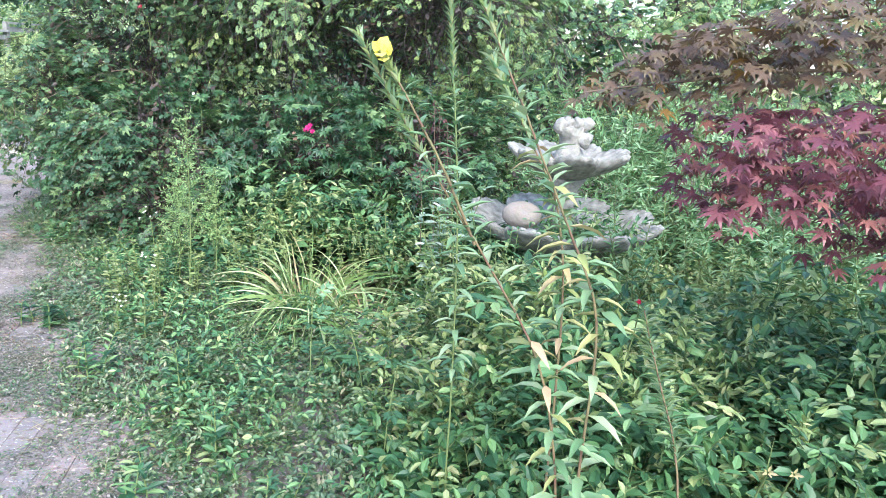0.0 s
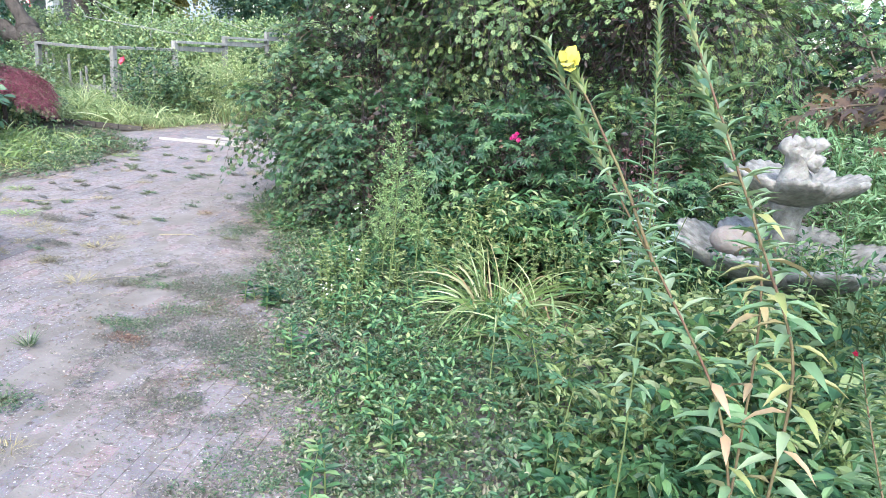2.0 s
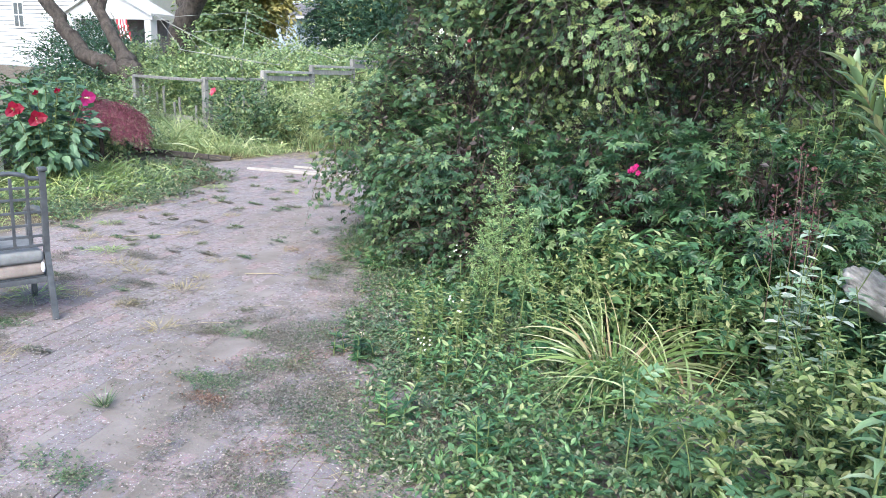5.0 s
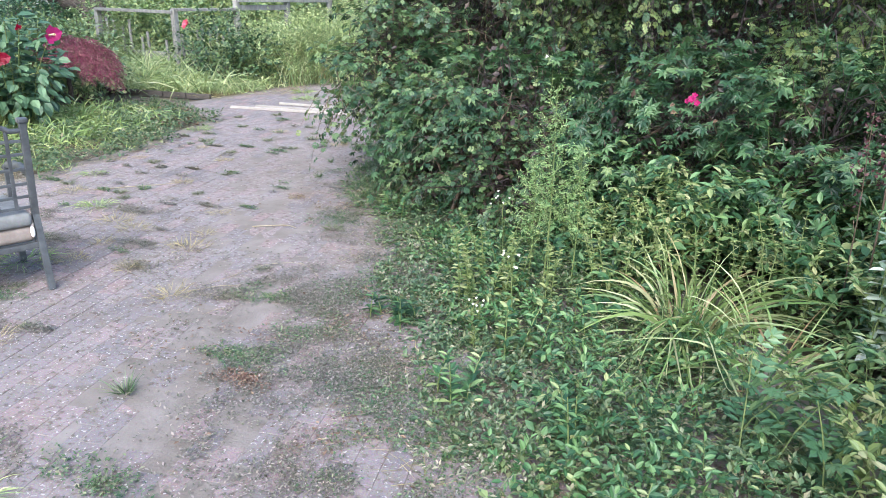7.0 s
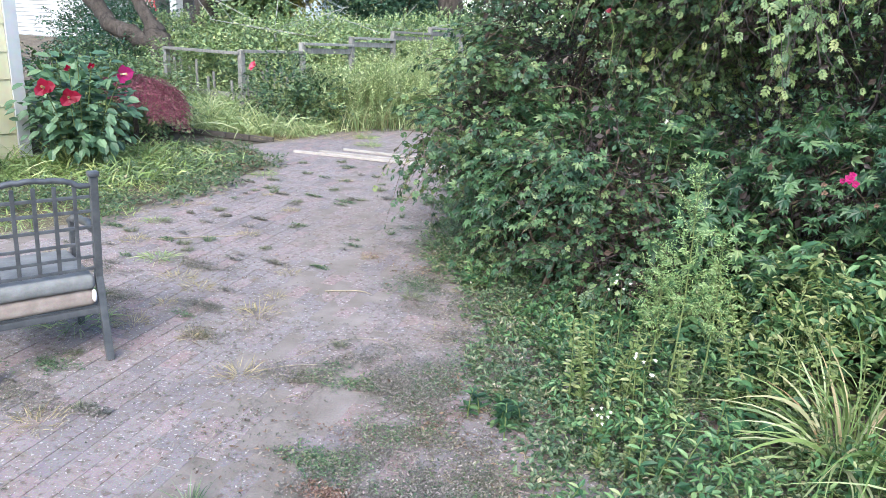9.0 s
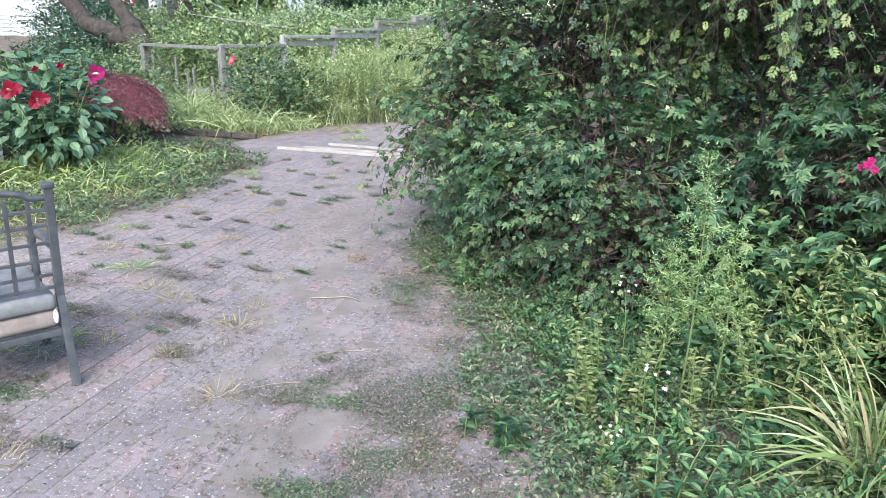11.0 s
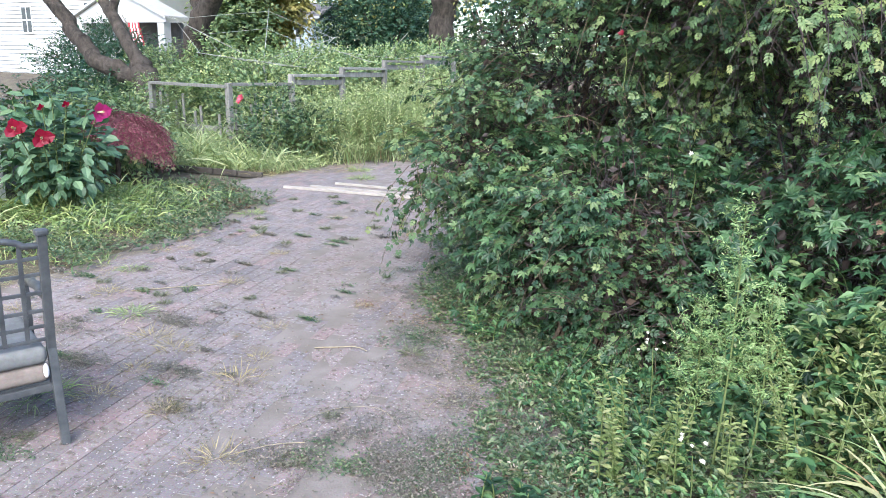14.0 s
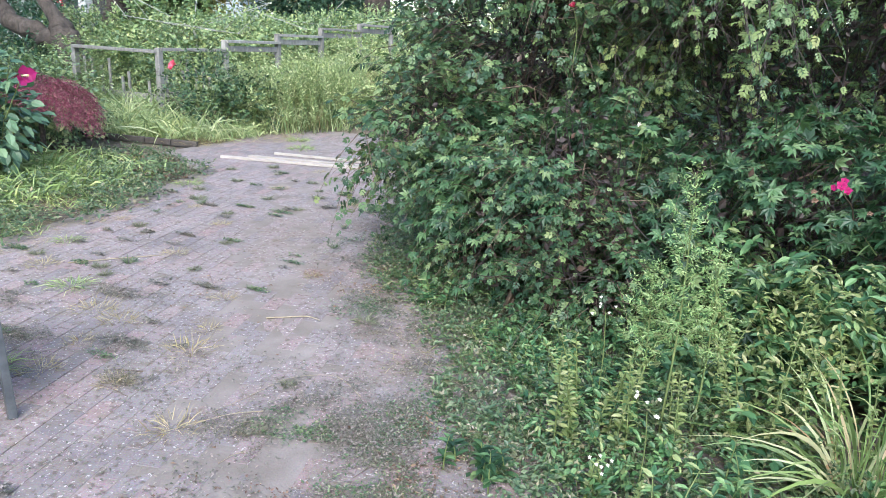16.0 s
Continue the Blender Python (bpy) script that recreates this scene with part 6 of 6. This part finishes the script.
for x in np.arange(-11.2, -8.7, 0.42):
    bm = bmesh.new()
    y = 9.35 + 0.16 * (x + 11.2) - 0.1
    beam(bm, (0, 0, 0.045), (0.40, 0.065, 0.045), 0.05, 0.08)
    ob = part("edging_block", bm, M_EDGE, bevel=0.008)
    ob.matrix_basis = pose(x, y, -0.02)
    tagged(ob, "dark edging block along the planted border", "edging", "edging blocks")
drift("leafy_weeds", "tall pale green leafy weeds crowding before the fence", "weeds", (-10.5, -6.8, 11.0, 16.0, lambda x, y: (x < np.interp(y, [11.0, 12.5, 16.5], [-8.9, -8.1, -6.6]))), 1900, lambda x, y: 0.35 + 0.75 * field(x, y, 2.0, 3.3), M_TALL, 0.085, 0.36, 0.3, 9, 0.3, shape=DIAMOND, fill=0.2, kind="stuff")
shrub("rose_bush", "dark green rose bush with pink blooms by the fence", "rose bush", [(-9.7, 10.9, 0.6, 0.55, 0.5, 0.6), (-9.3, 11.3, 0.45, 0.5, 0.5, 0.5)], M_ROSE, 420, 0.07, 0.6, 0.28, 7, boughs=10, r_bough=0.008)
shrub("ivy_clump", "green ivy climbing over the fence", "ivy", [(-12.1, 11.85, 0.7, 0.9, 0.3, 0.6), (-12.3, 11.7, 1.15, 0.4, 0.25, 0.25), (-13.7, 11.8, 0.6, 0.6, 0.4, 0.6)], M_FAR, 620, 0.08, 0.6, 0.26, 7, boughs=6, r_bough=0.01)
stalks("goldenrod", "tall yellow-green goldenrod stem against the fence", "goldenrod", [(-12.1 + random.uniform(-0.35, 0.35), 11.0 + random.uniform(-0.2, 0.2), random.uniform(0.8, 1.1)) for _ in range(14)], 1.15, 20, 0.11, 0.2, M_BALM, 0.4, shape=LANCE, whorl=3, group="goldenrod stems")
stalks("tall_weed", "tall feathery weed standing among long grass", "weed", [(random.uniform(-9.9, -8.2), random.uniform(11.4, 14.0), random.uniform(0.7, 1.15)) for _ in range(110)], 1.15, 24, 0.13, 0.22, M_TALL, 0.6, shape=DIAMOND, whorl=3, group="tall weeds")
PINKY = petals(16, 0.10, leafy("coral_petal", [(0.0, (0.60, 0.06, 0.12)), (1.0, (0.72, 0.14, 0.21))], shade=0.0), layers=1.2)
for at in [(-9.75, 10.35, 1.02)]:
    root = thing("rose_cluster", "coral pink rose bloom on the rose bush", "rose", at)
    put("bloom", PINKY, root, m=aim(Vector(), (1, 0, 0.3), (0.4, -0.7, 0.6)))
    v, f = limb([(0, 0.3, -0.4), (0.02, 0.1, -0.15), (0, 0, 0)], 0.006, 0.004, 5)
    put("stem", mesh_of("stem", v, f, M_STEM, True), root)

# hibiscus with red flowers
hib = thing("hibiscus", "leafy hibiscus bush with large red flowers", "hibiscus", (-8.75, 6.65, 0))
HLEAF = [mesh_of("leaf", OVAL[0] * np.array([l, l * 0.75, l]), OVAL[1], M_HIB, True) for l in (0.145, 0.165, 0.12)]
stems = []
for k in range(17):
    a = random.uniform(0, 6.28)
    r = random.uniform(0.15, 0.6)
    top = (r * math.cos(a), r * math.sin(a) * 0.8, random.uniform(0.85, 1.32))
    line = [(0.15 * math.cos(a), 0.15 * math.sin(a), 0), (top[0] * 0.7, top[1] * 0.7, top[2] * 0.5), top]
    v, f = limb(line, 0.008, 0.004, 5)
    put("stem", mesh_of("stem", v, f, M_STEM, True), hib)
    for j in range(17):
        p, t = along(line, 0.25 + 0.75 * j / 16)
        b = j * 2.399 + k
        put("leaf", random.choice(HLEAF), hib, m=aim(Vector(p), (math.cos(b), math.sin(b), random.uniform(-0.3, 0.25)), (0.25, -0.3, 1)) @ Matrix.Scale(random.uniform(0.8, 1.2), 4))
Q = rng.normal(0, 1, (420, 3))
Q = unit(Q) * rng.uniform(0.55, 1.0, (420, 1)) * np.array([0.72, 0.6, 0.62]) + np.array([-0.05, 0.0, 0.62])
L = rng.uniform(0.09, 0.16, 420)
v, f = leaves(Q, unit(Q - np.array([0, 0, 0.6])) + rng.normal(0, 0.4, Q.shape) + np.array([0, 0, -0.35]), np.array([0.2, -0.2, 1.0]) + rng.normal(0, 0.25, Q.shape), L, L * 0.72, OVAL)
tagged(put("foliage", mesh_of("foliage", v, f, M_HIBR), hib), kind="stuff")
HFLOWER = petals(5, 0.13, M_PETAL_R, cup=0.35, wide=1.25)
HPINK = petals(5, 0.14, M_PETAL_P, cup=0.35, wide=1.25)
HBUD = petals(5, 0.08, M_PETAL_R, cup=1.8, wide=0.8)
M_STAMEN = plain("cream_stamen", (0.75, 0.62, 0.35), (0.85, 0.75, 0.5), 9)
for at, nrm, me in [((0.42, -0.62, 0.93), (0.7, -0.7, 0.25), HFLOWER), ((0.55, -0.45, 0.84), (0.75, -0.5, 0.05), HFLOWER), ((0.72, 0.05, 1.07), (0.9, 0.05, 0.1), HPINK), ((0.52, -0.15, 1.13), (0.6, -0.6, 0.4), HBUD), ((0.36, -0.30, 1.1), (0.5, -0.7, 0.4), HBUD)]:
    m = aim(Vector(at), Vector(nrm).cross(Vector((0, 0, 1))), nrm)
    fl = put("flower", me, hib, "large magenta flower" if me is HPINK else "large red flower", m)
    if me is not HBUD:
        v, f = limb([(0, 0, 0), (0, 0, 0.05), (0, 0, 0.08)], 0.008, 0.012, 6)
        put("stamen", mesh_of("stamen", v, f, M_STAMEN, True), fl)
    v, f = limb([tuple(Vector(at) * 0.6), tuple(Vector(at) * 0.85), at], 0.006, 0.004, 5)
    put("stem", mesh_of("stem", v, f, M_STEM, True), hib)

# red weeping lace-leaf maple
lace = thing("laceleaf_maple", "low weeping maple with fine crimson leaves", "maple", (-9.75, 8.1, 0))
v, f = limb([(0, 0, -0.02), (0.02, 0.0, 0.3), (-0.02, 0, 0.6), (0.1, 0, 0.75)], 0.035, 0.025, 8)
put("trunk", mesh_of("trunk", v, f, M_BARK, True), lace)
m = 640
a, r = rng.uniform(0, 2 * np.pi, m), np.sqrt(rng.uniform(0, 1, m))
Q = np.stack([0.24 + 0.55 * r * np.cos(a), 0.36 * r * np.sin(a), 0.84 - 0.14 * r * np.cos(a) - 0.26 * (np.clip(r * np.cos(a), 0, 1)) ** 2 - 0.05 * r ** 2 + rng.normal(0, 0.035, m)], 1)
D = np.stack([np.cos(a) * 0.8 + 0.3, np.sin(a) * 0.8, -0.35 + rng.normal(0, 0.2, m)], 1)
(lv, lf), (sv, sf) = sprigs(Q, D, 0.17, 10, 0.075, 0.16, 0.5, up=0.6, shape=DIAMOND)
put("foliage", mesh_of("foliage", lv, lf, M_LACE), lace)
put("twig_work", mesh_of("twig_work", sv, sf, M_TWIG), lace)
grass_area("tall_grass", "pale dry seeding grass among the tall weeds", (-10.4, -7.0, 11.6, 15.5, lambda x, y: x < np.interp(y, [11.2, 12.5, 16.5], [-8.7, -8.0, -6.5])), 900, 1.15, 0.012, M_DRY, 0.4, 0.25)
shrub("border_bush", "dark leafy bush behind the hibiscus", "bush", [(-10.4, 8.7, 0.5, 0.7, 0.6, 0.5), (-11.8, 9.3, 0.45, 0.9, 0.6, 0.45), (-10.3, 7.4, 0.55, 0.6, 0.6, 0.6)], M_FAR, 1000, 0.09, 0.6, 0.32, 7, boughs=12, r_bough=0.01, shape=DIAMOND)
# golden shrub by the cream house
shrub("golden_shrub", "small golden-leaved shrub against the cream house", "shrub", [(-8.75, 5.1, 0.75, 0.3, 0.3, 0.5)], M_GOLDSUN, 160, 0.07, 0.6, 0.2, 7, boughs=6, r_bough=0.008)

# ---- garden chair ----
M_IRON = plain("dark_grey_metal", (0.06, 0.068, 0.075), (0.125, 0.135, 0.145), 14, rough=0.45, metal=0.35, bump=0.2, dist=0.002)
M_PAD = plain("grey_cushion", (0.12, 0.13, 0.13), (0.23, 0.24, 0.24), 9, rough=0.9, bump=0.5)
M_PAD2 = plain("stained_beige_cushion", (0.17, 0.14, 0.12), (0.31, 0.27, 0.24), 9, rough=0.9, bump=0.5)
chair = thing("garden_chair", "dark grey metal garden chair with lattice back and worn cushion", "chair", (-4.42, 3.30, 0), 70.1)
CW, CD = 0.50, 0.50


def bar(name, a, b, w, h=None, up=(0, 0, 1), parent=None, mat=None, bevel=0.003):
    bm = bmesh.new()
    beam(bm, a, b, w, h or w, up)
    return part(name, bm, mat or M_IRON, parent or chair, bevel=bevel)


# local x runs along the back, y towards the front of the seat
for x in (0.0, CW):
    bar("rear_post", (x, -0.05, 0.0), (x, 0.03, 0.42), 0.034, 0.034, (0, 1, 0))
    post = bar("rear_post", (x, 0.03, 0.41), (x, -0.03, 0.915), 0.034, 0.034, (0, 1, 0))
    bar("cap", (x, -0.03, 0.915), (x, -0.03, 0.94), 0.05, 0.05, (0, 1, 0), parent=post, bevel=0.008)
    bar("front_leg", (x, CD, 0.0), (x, CD - 0.02, 0.60), 0.034, 0.034, (0, 1, 0))
    v, f = limb([(x, 0.0, 0.64), (x, 0.18, 0.655), (x, 0.40, 0.62), (x, CD + 0.02, 0.58)], 0.02, 0.02, 8)
    put("arm", mesh_of("arm", v, f, M_IRON, True), chair)
    bar("side_rail", (x, 0.03, 0.25), (x, CD, 0.25), 0.025, 0.03)
v, f = limb([(0, -0.025, 0.87), (0.06, -0.028, 0.875), (0.12, -0.03, 0.905), (0.25, -0.032, 0.915), (CW - 0.12, -0.03, 0.905), (CW - 0.06, -0.028, 0.875), (CW, -0.025, 0.87)], 0.014, 0.014, 8)
put("top_rail", mesh_of("top_rail", v, f, M_IRON, True), chair)
for z, y in ((0.82, -0.018), (0.75, -0.01), (0.67, 0.0), (0.59, 0.01), (0.52, 0.018), (0.46, 0.024)):
    bar("back_slat", (0, y, z), (CW, y, z), 0.010, 0.016)
for k in range(1, 6):
    x = CW * k / 6
    bar("back_slat", (x, -0.026, 0.88), (x, 0.026, 0.45), 0.018, 0.010, (0, 1, 0))
bar("seat_rail", (0, 0.02, 0.245), (CW, 0.02, 0.245), 0.025, 0.03)
bar("seat_rail", (0, CD - 0.02, 0.245), (CW, CD - 0.02, 0.245), 0.025, 0.03)
bar("seat_deck", (CW / 2, 0.03, 0.265), (CW / 2, CD, 0.265), CW - 0.04, 0.012)
for name, mat, z0, z1, y0 in (("lower_cushion", M_PAD2, 0.272, 0.355, 0.0), ("upper_cushion", M_PAD, 0.357, 0.43, -0.01)):
    bm = bmesh.new()
    box(bm, 0.02, CW - 0.02, y0 + 0.01, CD + 0.02, z0, z1)
    bmesh.ops.bevel(bm, geom=bm.edges[:], offset=0.032, segments=4, affect="EDGES", profile=0.6)
    part(name, bm, mat, chair, smooth=True)
bm = bmesh.new()
bmesh.ops.create_icosphere(bm, subdivisions=2, radius=1.0, matrix=pose(CW - 0.035, -0.005, 0.33) @ Matrix.Diagonal((0.012, 0.010, 0.034, 1)))
part("loose_stuffing", bm, M_CLOTH, chair, "torn white stuffing", smooth=True)

grass_area("dry_fringe", "flattened dry straw and stalks along the fringe of the paving", (-4.6, 0.8, 1.6, 6.4, lambda x, y: (x > edge_paving(y) - 0.25) & (x < edge_bed(y) + 0.05) & (field(x, y, 3.7, 9.1) > 0.42)), 2800, 0.13, 0.0035, M_DRY, 0.9, 1.6)
# low weeds rooted in the joints of the paving
joint_rng = random.Random(77)
joint_spots = []
for k in range(130):
    u, v = joint_rng.uniform(1.5, 8.2), joint_rng.choice([-26, -23, -20, -17, -14, -11, -8, -5, -2, 2, 5, 8]) * 0.1025
    x, y = -4 + u * math.sin(radians(-15)) + v * math.cos(radians(-15)), 1.0 + u * math.cos(radians(-15)) - v * math.sin(radians(-15))
    if x < edge_paving(y) - 0.15:
        joint_spots.append((x, y, joint_rng.uniform(0.05, 0.16), joint_rng.uniform(0.02, 0.05), joint_rng.uniform(0.1, 0.7)))
mat_patches("joint_weeds", "low green weeds growing out of the paving joints", joint_spots[:45], 620, M_WEED, 0.016)
mat_patches("joint_weeds", "low dry beige weeds growing out of the paving joints", joint_spots[45:], 900, M_MAT, 0.015)


# ---- the brick paving ----
def brick_material(name, per, stops=None):
    mat, tree, bsdf = material(name)
    rnd = tree.nodes.new("ShaderNodeObjectInfo").outputs["Random"] if per == "object" else tree.nodes.new("ShaderNodeNewGeometry").outputs["Random Per Island"]
    r = ramp_of(tree, stops or [(0.0, (0.165, 0.150, 0.157)), (0.4, (0.20, 0.178, 0.18)), (0.7, (0.235, 0.197, 0.195)), (1.0, (0.255, 0.19, 0.187))])
    tree.links.new(rnd, r.inputs[0])
    tc = tree.nodes.new("ShaderNodeTexCoord")
    geo = tree.nodes.new("ShaderNodeNewGeometry").outputs["Position"]
    big, mid, fine = (tree.nodes.new("ShaderNodeTexNoise") for _ in range(3))
    for n, s, d in ((big, 1.4, 5), (mid, 9.0, 6), (fine, 130.0, 5)):
        n.inputs["Scale"].default_value, n.inputs["Detail"].default_value, n.inputs["Roughness"].default_value = s, d, 0.65
        tree.links.new(geo, n.inputs["Vector"])
    pale = ramp_of(tree, [(0.42, (0.0, 0.0, 0.0)), (0.66, (0.6, 0.6, 0.6))])
    tree.links.new(big.outputs[0], pale.inputs[0])
    col = mixed(tree, r.outputs[0], (0.285, 0.262, 0.262), pale.outputs[0])
    dirt = ramp_of(tree, [(0.5, (0, 0, 0)), (0.68, (0.75, 0.75, 0.75))])
    tree.links.new(mid.outputs[0], dirt.inputs[0])
    col = mixed(tree, col, (0.165, 0.14, 0.105), dirt.outputs[0])
    speck = tree.nodes.new("ShaderNodeTexNoise")
    speck.inputs["Scale"].default_value, speck.inputs["Detail"].default_value = 30.0, 6
    tree.links.new(geo, speck.inputs["Vector"])
    spots = ramp_of(tree, [(0.53, (0, 0, 0)), (0.66, (0.85, 0.85, 0.85))])
    tree.links.new(speck.outputs[0], spots.inputs[0])
    col = mixed(tree, col, (0.115, 0.095, 0.08), spots.outputs[0])
    col = mixed(tree, col, fine.outputs["Color"], 0.6, "OVERLAY")
    grit = ramp_of(tree, [(0.62, (0, 0, 0)), (0.68, (0.8, 0.8, 0.8))])
    chips = tree.nodes.new("ShaderNodeTexNoise")
    chips.inputs["Scale"].default_value, chips.inputs["Detail"].default_value = 62.0, 3
    tree.links.new(geo, chips.inputs["Vector"])
    tree.links.new(chips.outputs[0], grit.inputs[0])
    col = mixed(tree, col, (0.50, 0.48, 0.46), grit.outputs[0])
    tree.links.new(col, bsdf.inputs["Base Color"])
    bsdf.inputs["Roughness"].default_value = 0.92
    bumped(tree, bsdf, fine.outputs[0], 0.7, 0.004)
    return mat


M_BRICK, M_BRICKS = brick_material("paving_brick", "object"), brick_material("paving_bricks", "island")
M_DIRT = brick_material("paving_dust", "object", [(0.0, (0.205, 0.172, 0.160)), (1.0, (0.23, 0.192, 0.18))])
M_SAND = plain("joint_sand", (0.15, 0.13, 0.11), (0.26, 0.235, 0.22), 3, rough=0.95, bump=0.6, dist=0.005, fine=90)
paving = thing("paving", "worn pinkish grey brick paving with weedy joints", "paving", (-4, 5, 0), kind="structure")
bm = bmesh.new()
vs = [bm.verts.new((x + 4, y - 5, -0.0022)) for x, y in [(1.4, -3), (1.4, 1.2), (0.4, 3.0), (-0.6, 5.2), (-2.4, 7.2), (-4.2, 9.2), (-5.0, 12.6), (-8.9, 12.4), (-8.7, 9.0), (-7.4, 8.3), (-6.9, 6.7), (-6.6, 5.2), (-7.3, 3.0), (-7.6, -3)]]
face = bm.faces.new(vs)
ret = bmesh.ops.extrude_face_region(bm, geom=[face])
for v in ret["geom"]:
    if isinstance(v, bmesh.types.BMVert):
        v.co.z -= 0.025
bmesh.ops.recalc_face_normals(bm, faces=bm.faces[:])
part("sand_bed", bm, M_SAND, paving)
LEFT = lambda y: np.interp(y, [-3, 3.0, 5.2, 6.7, 8.3, 9.0, 12.4], [-7.6, -7.3, -6.55, -6.85, -7.3, -8.6, -8.8])
RIGHT = lambda y: np.interp(y, [-3, 1.2, 3.0, 5.2, 7.2, 9.2, 12.6], [1.3, 1.3, 0.3, -0.7, -2.5, -4.3, -5.1])
gx, gy = np.meshgrid(np.arange(-8.9, 1.35, 0.045), np.arange(1.2, 12.3, 0.045))
gz = np.zeros(gx.shape)
for scale, amp in ((1.1, 0.0018), (3.7, 0.0017), (9.5, 0.0020), (23.0, 0.0017)):
    gz += amp * 2 * (field(gx, gy, scale, scale) - 0.5)
gz += -0.0046 + 0.0026 * smooth_step(-1.0, 0.1, gx - edge_paving(gy))
gi = np.arange(gx.size).reshape(gx.shape)
q = np.stack([gi[:-1, :-1], gi[:-1, 1:], gi[1:, 1:], gi[1:, :-1]], -1).reshape(-1, 4)
cx, cy = gx[:-1, :-1].ravel(), gy[:-1, :-1].ravel()
q = q[(cx > LEFT(cy) + 0.12) & (cx < RIGHT(cy) - 0.15)]
used, back = np.unique(q, return_inverse=True)
dirt_v = np.stack([gx, gy, gz], -1).reshape(-1, 3)[used] - np.array([-4, 5, 0])
put("dirt_film", mesh_of("dirt_film", dirt_v, back.reshape(-1, 4), M_DIRT, True), paving, "thin film of grey dust and grit")
BL, BW, TH = 0.200, 0.100, 0.05
ux, uy = math.sin(radians(-15)), math.cos(radians(-15))
brick_data = []
bm = bmesh.new()
box(bm, -BL / 2, BL / 2, -BW / 2, BW / 2, -TH, 0)
bmesh.ops.bevel(bm, geom=[e for e in bm.edges if all(v.co.z > -0.01 for v in e.verts)], offset=0.0018, segments=1, affect="EDGES")
brick_me = bpy.data.meshes.new("brick")
bm.to_mesh(brick_me)
brick_me.materials.append(M_BRICK)
bv = np.array([v.co[:] for v in bm.verts])
tri = bmesh.ops.triangulate(bm, faces=bm.faces[:])
bf = np.array([[v.index for v in f.verts] for f in bm.faces])
bm.free()
rest_v, rest_f, count = [], [], 0
for row in range(-80, 90):
    for i in range(-20, 80):
        v = row * (BW + 0.0025)
        u = i * (BL + 0.0025) + (0.1 if row % 2 else 0.0)
        x, y = -4 + u * ux + v * uy, u * uy + 1.0 - v * ux
        if y < -2.5 or y > 12.2 or x < LEFT(y) + 0.1 or x > RIGHT(y) - 0.1:
            continue
        z = 0.002 * math.sin(x * 2.1 + y * 1.3) + random.uniform(-0.0014, 0.0014)
        m = pose(x + random.uniform(-.001, .001), y, z, random.uniform(-0.3, 0.3), random.uniform(-0.25, 0.25), 105 + random.uniform(-0.5, 0.5))
        if -4.6 < x < -2.7 and 3.2 < y < 6.3 and count < 300:
            ob = put("brick", brick_me, paving, m=Matrix.Translation((4, -5, 0)) @ m)
            count += 1
        elif y > -1.2:
            A = np.array(m)
            rest_f.append(bf + len(rest_v) * len(bv))
            rest_v.append(bv @ A[:3, :3].T + A[:3, 3] - np.array([-4, 5, 0]))
tagged(put("brick_field", mesh_of("brick_field", np.concatenate(rest_v), np.concatenate(rest_f), M_BRICKS), paving), kind="stuff")
